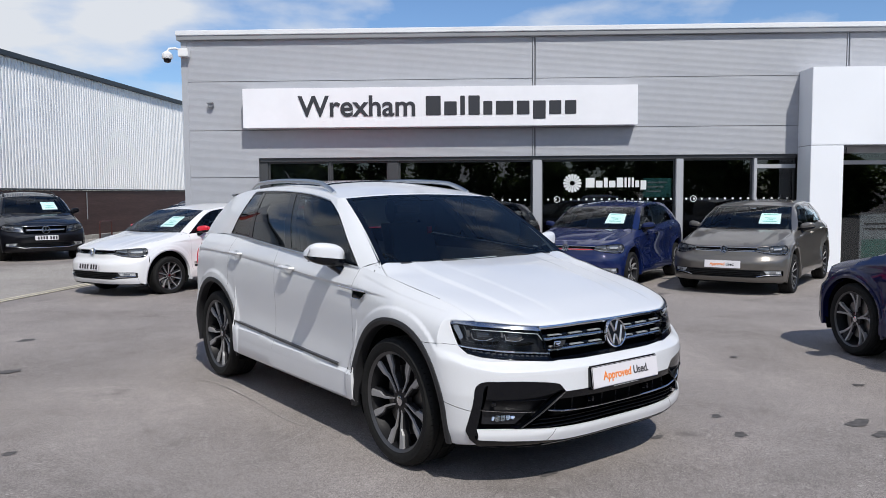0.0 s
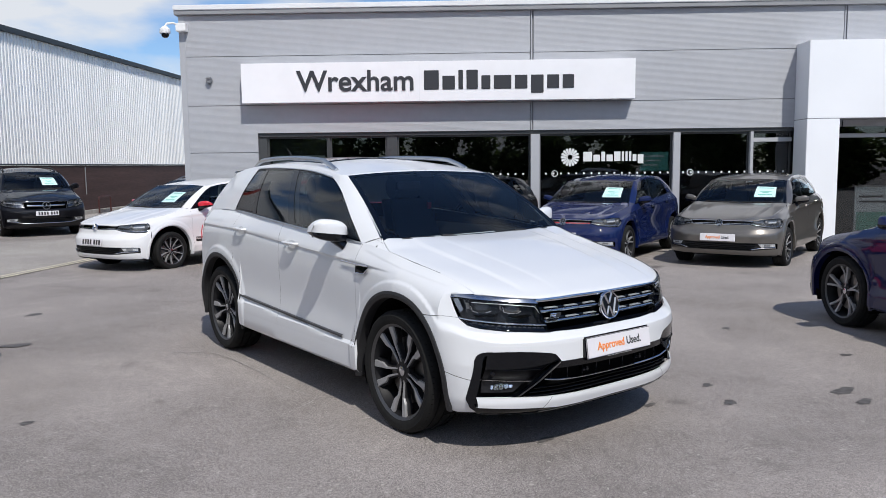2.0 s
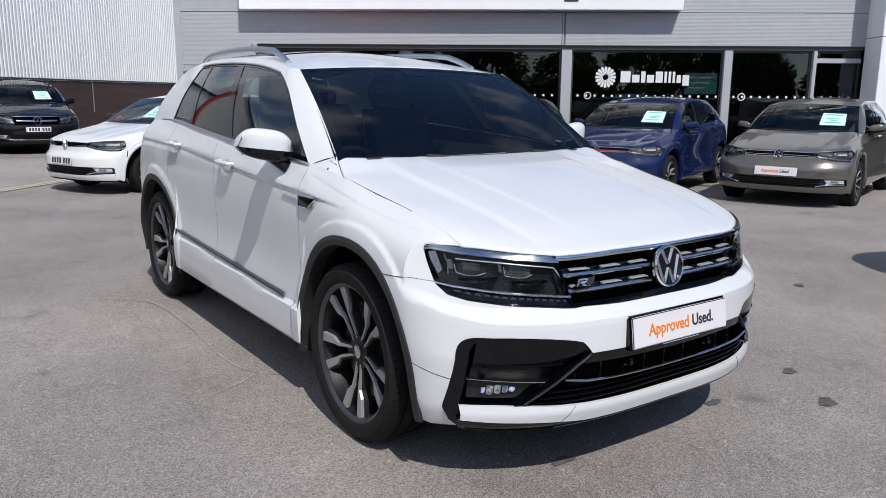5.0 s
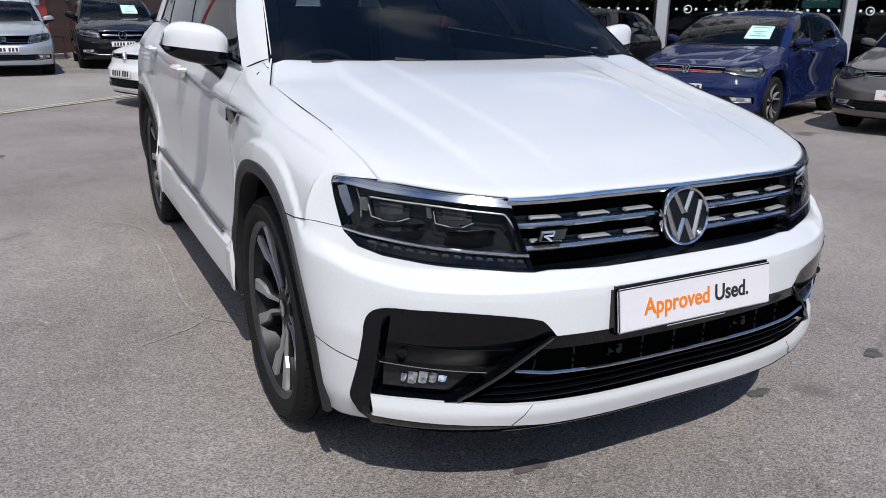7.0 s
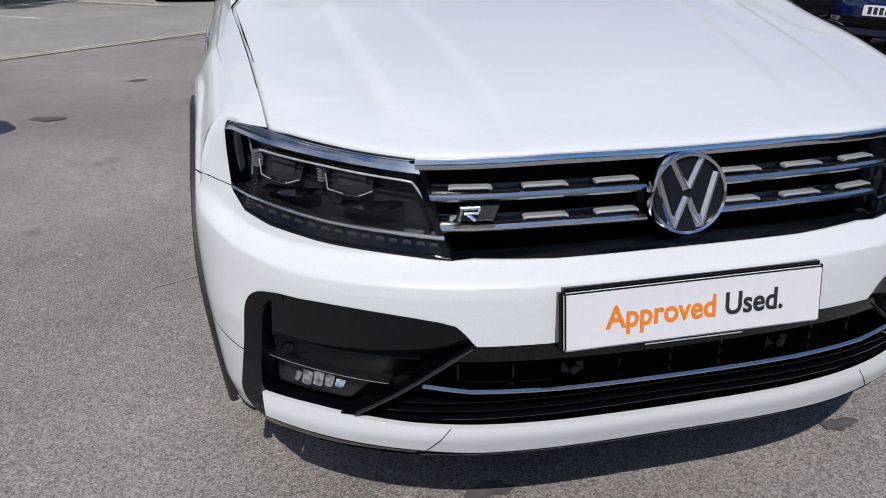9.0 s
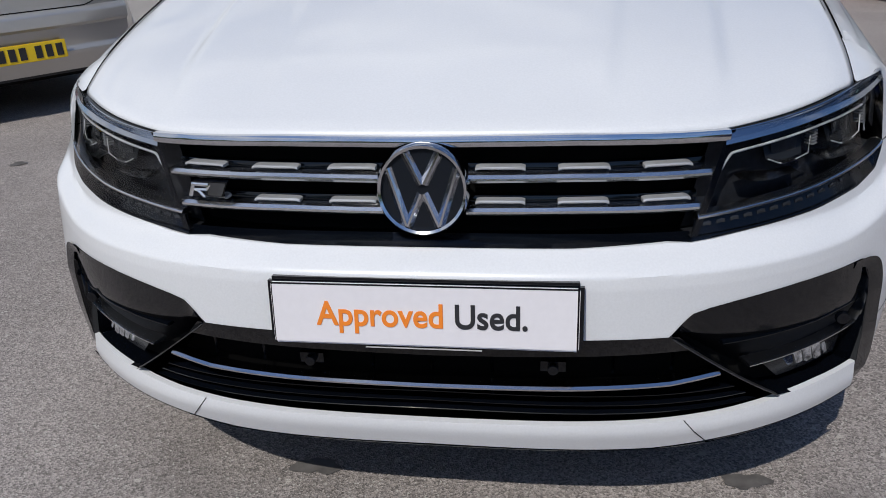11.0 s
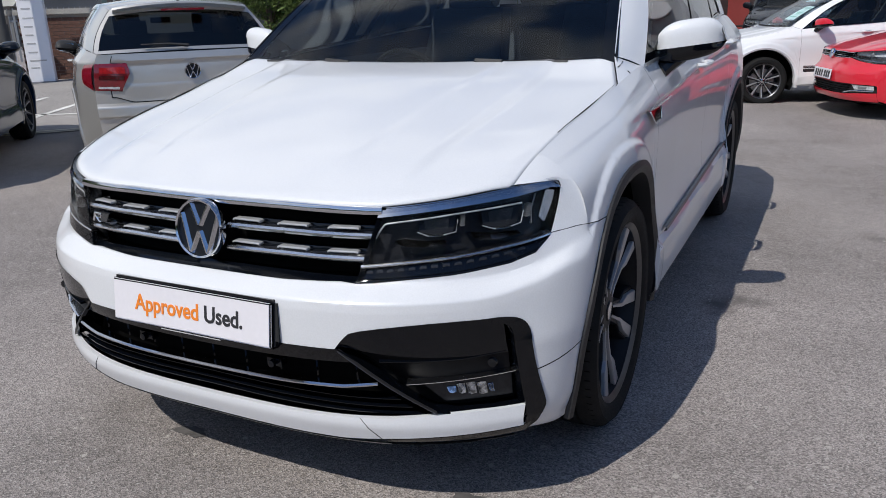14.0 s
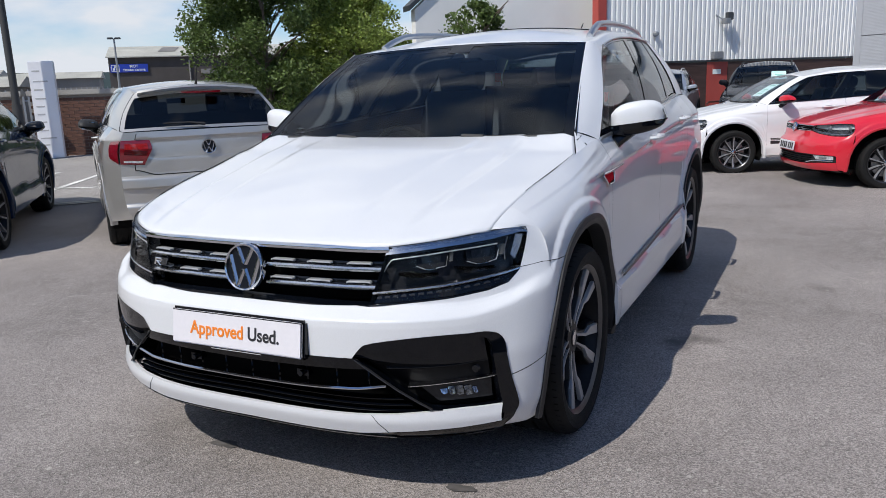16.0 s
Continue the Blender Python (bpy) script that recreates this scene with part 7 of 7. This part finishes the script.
    if star:
        ring = Geo().lathe([(0.082, 0.0), (0.085, -0.014), (0.096, -0.014), (0.098, 0.0)], 36, "y")
        for k in range(3):
            a = math.radians(90 + 120 * k)
            ring.add([(0.088 * math.cos(a), -0.008, 0.088 * math.sin(a)), (0.014 * math.cos(a + 1.05), -0.010, 0.014 * math.sin(a + 1.05)), (0.014 * math.cos(a - 1.05), -0.010, 0.014 * math.sin(a - 1.05)), (0, -0.02, 0)], [(0, 1, 3), (0, 3, 2)])
        part("badge", ring.mesh(M_CHROME), car, "round chrome badge", m=Matrix.Translation(Vector((0, (gc.y - 0.01) * sc[1], 0.735 * sc[2]))))
    else:
        add_badge(car, Matrix.Translation(Vector((0, gc.y * sc[1], gc.z * sc[2]))) @ Matrix.Rotation(radians(-9), 4, "X"), 0.078 if is_hero else 0.058)
    # bumper
    if is_hero:
        VENT_TOP = [(0, 0.507), (0.25, 0.507), (0.408, 0.507), (0.434, 0.534), (0.453, 0.549), (0.540, 0.563), (0.650, 0.574), (0.757, 0.5745), (0.795, 0.562), (0.8145, 0.532)]
        g = nose_patch(Geo(), [(0, 0.652), (0.25, 0.652), (0.40, 0.656), (0.44, 0.654), (0.48, 0.656), (0.56, 0.664), (0.65, 0.670), (0.755, 0.684), (0.80, 0.700), (0.824, 0.739)], VENT_TOP, per, 30, 0.0, curl=0.03)
        nose_patch(g, [(0.824, 0.739), (0.97, 0.744), (1.12, 0.743)], [(0.8145, 0.532), (0.95, 0.545), (1.12, 0.574)], per, 30)
        nose_patch(g, [(0.8145, 0.532), (0.95, 0.545), (1.12, 0.574)], [(0.8195, 0.475), (0.945, 0.478), (1.066, 0.482)], per, 5)
        nose_patch(g, [(0.8195, 0.475), (0.945, 0.478), (1.066, 0.482)], [(0.8685, 0.321), (0.955, 0.320), (1.035, 0.320)], per, 8)
        nose_patch(g, [(0.8685, 0.321), (0.955, 0.320), (1.035, 0.320)], [(0.780, 0.240), (0.900, 0.236), (1.015, 0.246)], per, 6, off_low=-0.010)
        add("front_bumper", g, paint_mat, sharp=28)
        lip = nose_patch(Geo(), [(0, 0.317), (0.25, 0.318), (0.40, 0.320), (0.52, 0.324), (0.62, 0.331), (0.70, 0.334), (0.803, 0.331)],
                         [(0, 0.257), (0.25, 0.255), (0.40, 0.254), (0.52, 0.265), (0.62, 0.271), (0.70, 0.274), (0.790, 0.279)], per, 5, 0.0, off_low=0.016, curl=0.014)
        add("front_lip", lip, paint_mat)
        for sd in (1, -1):
            add("lip_gap", Geo().tube([nose(sd * u, z, o) for u, z, o in ((0.452, 0.321, 0.001), (0.470, 0.295, 0.008), (0.492, 0.263, 0.0165))], 0.0010, 4), M_MATT)
        add("splitter", nose_patch(Geo(), [(0, 0.254), (0.25, 0.252), (0.40, 0.251), (0.505, 0.262)], [(0, 0.234), (0.25, 0.232), (0.40, 0.228), (0.525, 0.222)], per, 3, 0.018, off_low=0.004, curl=0.03), M_GLOSS)
        add("splitter_line", nose_bar(Geo(), [(0, 0.246), (0.25, 0.243), (0.40, 0.239), (0.50, 0.232)], 0.006, 0.004, 0.014, per=per), M_SATIN)
        # lower intake, its shaded depth painted as a near-black sheet
        add("lower_grille", nose_patch(Geo(), [(0, 0.508), (0.25, 0.508), (0.43, 0.508)], [(0, 0.296), (0.30, 0.296), (0.62, 0.305)], per, 5, -0.07), M_GRILLESHADE)
        add("grille_header", nose_patch(Geo(), [(0, 0.508), (0.25, 0.508), (0.425, 0.508)], [(0, 0.462), (0.25, 0.466), (0.462, 0.470)], per, 3, 0.001, off_low=-0.012), M_GLOSS)
        for z0, w, hgt in ((0.376, 0.55, 0.006), (0.354, 0.575, 0.006), (0.334, 0.60, 0.007)):
            add("intake_slat", nose_bar(Geo(), [(0, z0), (w * 0.6, z0 - 0.004), (w, z0 - 0.008)], hgt, 0.020, -0.040, per=per), M_GLOSS)
        add("intake_chrome", nose_bar(Geo(), [(0, 0.402), (0.25, 0.404), (0.42, 0.408), (0.505, 0.420)], 0.010, 0.016, -0.014, per=per), M_CHROME)
        for k in range(9):
            u = -0.44 + 0.11 * k
            add("intake_rib", Geo().tube([nose(u, 0.405, -0.05), nose(u, 0.47, -0.05)], 0.003, 4), M_GLOSS)
        for u in (-0.22, 0.22):
            c = nose(u, 0.436, -0.030)
            s = Geo().box(c.x - 0.022, c.x + 0.022, c.y - 0.004, c.y + 0.02, c.z - 0.010, c.z + 0.010).lathe([(0.0, -0.02), (0.009, -0.018), (0.010, 0)], 14, "y")
            n = 14 * 3
            s.v[-n:] = [p + c for p in s.v[-n:]]
            add("parking_sensor", s, M_GLOSS)
        # side vents
        for sd in (1, -1):
            VT = rounded([(0.409, 0.508), (0.432, 0.538), (0.450, 0.554), (0.540, 0.569), (0.650, 0.577), (0.762, 0.574)], 1)
            VB = rounded([(0.4095, 0.505), (0.470, 0.460), (0.530, 0.411), (0.590, 0.360), (0.640, 0.329), (0.804, 0.326)], 1)
            def vc(f):
                return [(lerp(b[0], t[0], f), lerp(b[1], t[1], f)) for b, t in zip(VB, VT)]
            vent = add("bumper_vent", nose_patch(Geo(), VT, vc(0.62), per, 4, 0.002, (sd,), -0.012, curl=0.0), M_GLOSS, "gloss black corner vent")
            add("vent_recess", nose_patch(Geo(), vc(0.62), VB, per, 4, -0.012, (sd,), -0.075), M_VENT, parent=vent)
            add("vent_floor", nose_patch(Geo(), VB, VB, per, 2, -0.002, (sd,), -0.085), M_GLOSS, parent=vent)
            add("vent_back", nose_patch(Geo(), vc(0.64), vc(0.0), per, 3, -0.06, (sd,)), M_DARK, parent=vent)
            add("vent_rim", nose_patch(Geo(), rounded([(0.742, 0.5765), (0.775, 0.575), (0.800, 0.563), (0.815, 0.534), (0.820, 0.475), (0.834, 0.420), (0.857, 0.355), (0.870, 0.320), (0.824, 0.280), (0.775, 0.235)]),
                rounded([(0.742, 0.562), (0.762, 0.558), (0.776, 0.550), (0.784, 0.530), (0.789, 0.480), (0.795, 0.420), (0.800, 0.360), (0.805, 0.326), (0.800, 0.290), (0.768, 0.264)]), 2, 5, 0.005, (sd,), 0.001), M_GLOSS, parent=vent)
            add("rim_wall", nose_patch(Geo(), rounded([(0.742, 0.562), (0.762, 0.558), (0.776, 0.550), (0.784, 0.530), (0.789, 0.480), (0.795, 0.420), (0.800, 0.360), (0.805, 0.326)]),
                rounded([(0.742, 0.560), (0.760, 0.555), (0.772, 0.546), (0.779, 0.528), (0.784, 0.480), (0.790, 0.420), (0.795, 0.360), (0.800, 0.328)]), 2, 2, 0.001, (sd,), -0.060), M_GLOSS, parent=vent)
            add("rim_edge", nose_bar(Geo(), [(0.771, 0.553), (0.782, 0.530), (0.788, 0.480), (0.795, 0.420), (0.800, 0.360), (0.804, 0.335)], 0.004, 0.003, -0.001, (sd,), 4), M_GLOSS, parent=vent)
            add("vent_foot", nose_patch(Geo(), [(0.507, 0.262), (0.62, 0.269), (0.70, 0.272), (0.788, 0.277), (0.806, 0.288)], [(0.530, 0.222), (0.62, 0.228), (0.70, 0.230), (0.760, 0.234), (0.786, 0.242)], 5, 4, 0.017, (sd,), 0.008), M_GLOSS, parent=vent)
            add("foot_edge", nose_bar(Geo(), [(0.527, 0.226), (0.62, 0.231), (0.70, 0.233), (0.765, 0.238)], 0.003, 0.004, 0.010, (sd,), 4), M_MOULD, parent=vent)
            add("vent_edge", nose_bar(Geo(), [(0.416, 0.503), (0.628, 0.336)], 0.0025, 0.002, 0.0005, (sd,), 12), M_MOULD, parent=vent)
            add("vent_blade", nose_bar(Geo(), [(0.568, 0.414), (0.69, 0.420), (0.792, 0.426)], 0.006, 0.020, -0.032, (sd,), 8), M_BRIGHT, parent=vent)
            add("vent_fin", nose_bar(Geo(), [(0.51, 0.475), (0.69, 0.476), (0.774, 0.484)], 0.006, 0.020, -0.030, (sd,), 8), M_GLOSS, parent=vent)
            add("fog_lamp", nose_patch(Geo(), [(0.600, 0.408), (0.79, 0.414)], [(0.650, 0.352), (0.79, 0.350)], 6, 3, -0.036, (sd,)), M_LAMPDARK, parent=vent)
            for u0, u1, za, zb in ((0.655, 0.674, 0.394, 0.378), (0.676, 0.694, 0.400, 0.374), (0.696, 0.716, 0.401, 0.370), (0.718, 0.738, 0.398, 0.366), (0.740, 0.752, 0.391, 0.370)):
                add("fog_reflector", nose_patch(Geo(), [(u0, za - 0.002), (lerp(u0, u1, 0.5), za), (u1, za - 0.001)], [(u0 + 0.003, zb + 0.004), (lerp(u0, u1, 0.5), zb), (u1, zb + 0.003)], 3, 4, -0.034, (sd,), -0.026), M_FOG, parent=vent)
            c = nose(sd * 0.748, 0.460, -0.010)
            s = Geo().lathe([(0.0, -0.010), (0.011, -0.008), (0.013, 0.0)], 16, "y")
            s.v = [p + c for p in s.v]
            add("parking_sensor", s, M_GLOSS, parent=vent)
            add("bumper_gap", nose_bar(Geo(), [(0.834, 0.425), (0.92, 0.438), (1.062, 0.463)], 0.003, 0.001, -0.0006, (sd,), 6), M_DARK)
            add("wing_gap", Geo().tube([nose(sd * 0.824, 0.7395, -0.0004), nose(sd * 0.97, 0.7445, -0.0004), nose(sd * 1.10, 0.743, -0.0004)] + [Vector((sd * (side_x(y, 0.742 - 0.05 * (y + 1.74)) + side_relief(y, 0.73) + 0.0004), y, 0.742 - 0.05 * (y + 1.74))) for y in (-1.70, -1.64, -1.585)], 0.0013, 5), M_DARK)
        # holder and plate
        pm = Matrix.Translation(nose(0, 0.555, 0.002)) @ Matrix.Rotation(radians(-8), 4, "X")
        hold = part("plate_holder", Geo().box(-0.267, 0.267, -0.015, 0.026, -0.060, 0.0625).mesh(M_GLOSS, bevel=0.008), car, "black plate surround", m=pm)
        part("dealer_strip", Geo().box(-0.10, 0.10, -0.0112, -0.0102, -0.0618, -0.0598).mesh(M_MARK), hold)
        pl = part("sales_plate", Geo().box(-0.260, 0.260, -0.018, -0.008, -0.0555, 0.0555).mesh(M_PLATE, bevel=0.004), hold, "white sales plate with orange and dark words")
        w1, w2 = text_mesh("Approved", 0.068, M_ORANGE, 0.001, "LEFT"), text_mesh("Used.", 0.068, M_INK, 0.001, "LEFT")
        l1 = max(v.co.x for v in w1.vertices)
        l2 = max(v.co.x for v in w2.vertices)
        part("word", w1, pl, m=pose(-0.180, -0.0185, -0.018, 90) @ Matrix.Diagonal((0.216 / l1, 0.88, 1, 1)))
        part("word", w2, pl, m=pose(0.054, -0.0185, -0.018, 90) @ Matrix.Diagonal((0.122 / l2, 0.88, 1, 1)))
        # wiper arms and wing badges
        for x0, x1 in ((-0.62, 0.02), (0.02, 0.60)):
            add("wiper", Geo().tube([screen_pt(lerp(x0, x1, k / 8) / 0.78, 0.006 + 0.012 * math.sin(math.pi * k / 8), 0.012) for k in range(9)], 0.006, 6).tube([screen_pt(lerp(x0, x1, 0.45) / 0.78, 0.018, 0.020), screen_pt(lerp(x0, x1, 0.62) / 0.78, 0.006, 0.02)], 0.011, 6), M_MATT)
        for sd in (1, -1):
            def wing(y, z, o):
                return Vector((sd * (side_x(y, z) + o), y, z))
            g = Geo().tube([wing(-1.04, 0.936, 0.003), wing(-0.90, 0.940, 0.005), wing(-0.74, 0.946, 0.003)], 0.0050, 6)
            wb = add("wing_blade", g, M_CHROME, "chrome wing blade with a small badge")
            add("wing_badge", Geo().grid(lambda i, j: wing(lerp(lerp(-1.00, -1.058, j), -0.91, i), lerp(0.889, 0.932, j), 0.005), 3, 2), M_GLOSS, parent=wb)
            add("badge_edge", Geo().tube([wing(-1.058, 0.930, 0.006), wing(-1.00, 0.888, 0.006), wing(-0.91, 0.890, 0.006), wing(-0.905, 0.934, 0.006)], 0.003, 6), M_CHROME, parent=wb)
    else:
        big = front == "suv"
        g = nose_patch(Geo(), [(0, 0.750), (0.25, 0.750), (0.466, 0.762), (0.60, 0.726), (0.75, 0.698), (0.88, 0.698), (0.98, 0.728), (1.065, 0.786)] if slim else
                       [(0, 0.652), (0.25, 0.652), (0.44, 0.656), (0.60, 0.684), (0.75, 0.711), (0.88, 0.736), (0.98, 0.759), (1.065, 0.793)],
                       [(0, 0.46), (0.25, 0.46), (0.46, 0.46), (0.56, 0.46), (0.66, 0.455), (0.76, 0.455), (0.83, 0.45), (0.868, 0.44)], per, 6)
        nose_patch(g, [(1.065, 0.793), (1.12, 0.80)], [(0.868, 0.44), (1.058, 0.44)], per, 6)
        nose_patch(g, [(0.868, 0.44), (0.96, 0.44), (1.058, 0.44)], [(0.874, 0.262), (0.95, 0.252), (1.015, 0.245)], per, 5)
        nose_patch(g, [(0, 0.33), (0.50, 0.33), (0.70, 0.35), (0.868, 0.36)], [(0, 0.255), (0.50, 0.25), (0.70, 0.25), (0.874, 0.25)], per, 3, 0.006)
        add("front_bumper", g, paint_mat, sharp=50)
        add("lower_grille", nose_patch(Geo(), [(0, 0.462), (0.50, 0.462), (0.868, 0.445)], [(0, 0.328), (0.50, 0.328), (0.868, 0.356)], per, 3, -0.03), M_MATT)
        for z0 in (0.435, 0.405, 0.375, 0.350):
            add("intake_slat", nose_bar(Geo(), [(0, z0), (0.56, z0)], 0.008, 0.016, -0.022, per=5), M_GLOSS)
        for sd in (1, -1):
            add("intake_chrome", nose_bar(Geo(), [(0, 0.338), (0.50, 0.340), (0.62, 0.37), (0.80, 0.385)] if big else [(0.50, 0.345), (0.62, 0.375), (0.82, 0.380)], 0.014, 0.012, 0.0, (sd,), 4), M_CHROME)
        for sd in (1, -1):
            add("fog_lamp", nose_patch(Geo(), [(0.60, 0.448), (0.82, 0.440)], [(0.64, 0.390), (0.82, 0.392)], 4, 2, -0.012, (sd,)), M_LAMPGREY)
            add("fog_reflector", nose_bar(Geo(), [(0.68, 0.418), (0.76, 0.416)], 0.028, 0.005, -0.008, (sd,), 3), M_DRL)
        add("splitter", nose_patch(Geo(), [(0, 0.258), (0.874, 0.25)], [(0, 0.225), (0.874, 0.222)], per * 3, 1, 0.0, off_low=-0.04), M_MATT)
        c = nose(0, 0.545 if not big else 0.56, 0.012)
        pm = Matrix.Translation(Vector((c.x, c.y * sc[1] - 0.012, c.z * sc[2]))) @ Matrix.Rotation(radians(-8), 4, "X")
        if plate == "sales":
            pl = part("sales_plate", Geo().box(-0.262, 0.262, -0.008, 0.008, -0.056, 0.056).mesh(M_PLATE, bevel=0.004), car, "white sales plate with orange and dark words", m=pm)
            w1, w2 = text_mesh("Approved", 0.068, M_ORANGE, 0.001, "LEFT"), text_mesh("Used.", 0.068, M_INK, 0.001, "LEFT")
            l1, l2 = max(v.co.x for v in w1.vertices), max(v.co.x for v in w2.vertices)
            part("word", w1, pl, m=pose(-0.180, -0.0095, -0.018, 90) @ Matrix.Diagonal((0.216 / l1, 0.88, 1, 1)))
            part("word", w2, pl, m=pose(0.054, -0.0095, -0.018, 90) @ Matrix.Diagonal((0.122 / l2, 0.88, 1, 1)))
        elif plate:
            number_plate(car, pm)
        add("wiper", Geo().tube([screen_pt(lerp(-0.7, 0.0, k / 6), 0.04, 0.014) for k in range(7)], 0.010, 5).tube([screen_pt(lerp(0.05, 0.7, k / 6), 0.04, 0.014) for k in range(7)], 0.010, 5), M_MATT)


def car_pose(wheel_x, wheel_y, heading, sc, wheel="fl"):
    """A car's pose from where one wheel stands and the way that it faces (degrees from +x)."""
    turn = radians(heading + 90)
    local = Vector(((0.79 if "l" in wheel[1:] else -0.79) * sc[0], (-1.34 if wheel[0] == "f" else 1.34) * sc[1], 0))
    p = Vector((wheel_x, wheel_y, 0)) - Matrix.Rotation(turn, 3, "Z") @ local
    return Matrix.Translation((p.x, p.y, ground_z(p.x, p.y))) @ Matrix.Rotation(turn, 4, "Z")


def at_pose(x, y, heading):
    return Matrix.Translation((x, y, ground_z(x, y))) @ Matrix.Rotation(radians(heading + 90), 4, "Z")


SMALL_CAR = (0.95, 0.955, 0.890, 0.80)
ROW = "cars parked by the showroom"
build_car("car", "white compact sport utility car with black gloss vents and chrome grille", pose(0, 0, 0), M_WHITE, front="hero", detail=2, roof_rails=True, sunroof=True, privacy=True)
build_car("car", "white hatchback with red door mirrors and dark alloy wheels", at_pose(1.50, 8.70, -158.6), M_WHITE2, SMALL_CAR, 0.305, 0.20, 0.222, "ten", mirror_mat=M_RED, stripe=True, group=ROW, card=0.3)
build_car("car", "red hatchback with a white number plate", car_pose(2.37, 6.27, -160, SMALL_CAR), M_RED, SMALL_CAR, 0.305, 0.20, 0.222, "ten", group=ROW, card=0.45)
build_car("car", "blue hatchback with a red grille line and price card", at_pose(7.58, 4.45, -159), M_BLUE, SMALL_CAR, 0.31, 0.21, 0.232, "swirl", group=ROW, card=0.5, grille_line=M_RED)
build_car("car", "grey hatchback with sales plate and price card", at_pose(9.10, 2.47, -162.5), M_GREY, SMALL_CAR, 0.305, 0.20, 0.215, "ten", plate="sales", group=ROW, card=0.5, privacy=False)
build_car("car", "black hatchback parked beside the shop windows", at_pose(5.60, 6.30, -159), M_BLACKCAR, SMALL_CAR, 0.305, 0.20, 0.215, "ten", group=ROW, card=0.4)
build_car("car", "dark navy hatchback with large alloy wheels", car_pose(4.09, -1.56, 60, SMALL_CAR), M_NAVY, SMALL_CAR, 0.33, 0.22, 0.25, "swirl", group="cars parked in the yard")
SUV = (1.06, 1.085, 1.09)
build_car("car", "black large sport utility car with chrome grille and price card", at_pose(0.35, 18.7, -90), M_BLACKCAR, SUV, 0.38, 0.26, 0.265, "ten", front="suv", roof_rails=True, card=0.45, star=True, group="cars parked by the shed")
build_car("car", "pale silver sport utility car with white number plate", at_pose(-2.12, 16.65, -88), M_SILVER2, (1.0, 1.0, 1.0), 0.35, 0.23, 0.235, "ten", front="suv", roof_rails=True, card=-0.4, group="cars parked by the shed")
M_BROWNCAR = paint("dark_brown_car_paint", (0.040, 0.034, 0.030), 0.3)
build_car("car", "dark brown crossover car parked by the brick base", at_pose(3.75, 15.0, -150), M_BROWNCAR, (0.96, 0.96, 0.93), 0.34, 0.22, 0.23, "ten", front="suv", roof_rails=True, group="cars parked by the shed")
build_car("car", "silver hatchback seen from behind with red rear lamps", at_pose(-4.55, 2.29, 140.7), M_SILVER, SMALL_CAR, 0.305, 0.20, 0.215, "ten", mirror_mat=M_MATT, group="cars parked in the yard")
build_car("car", "dark blue grey hatchback with alloy wheels", at_pose(-6.39, 0.70, 134), M_DARKBLUE, SMALL_CAR, 0.32, 0.21, 0.24, "ten", mirror_mat=M_GLOSS, group="cars parked in the yard")
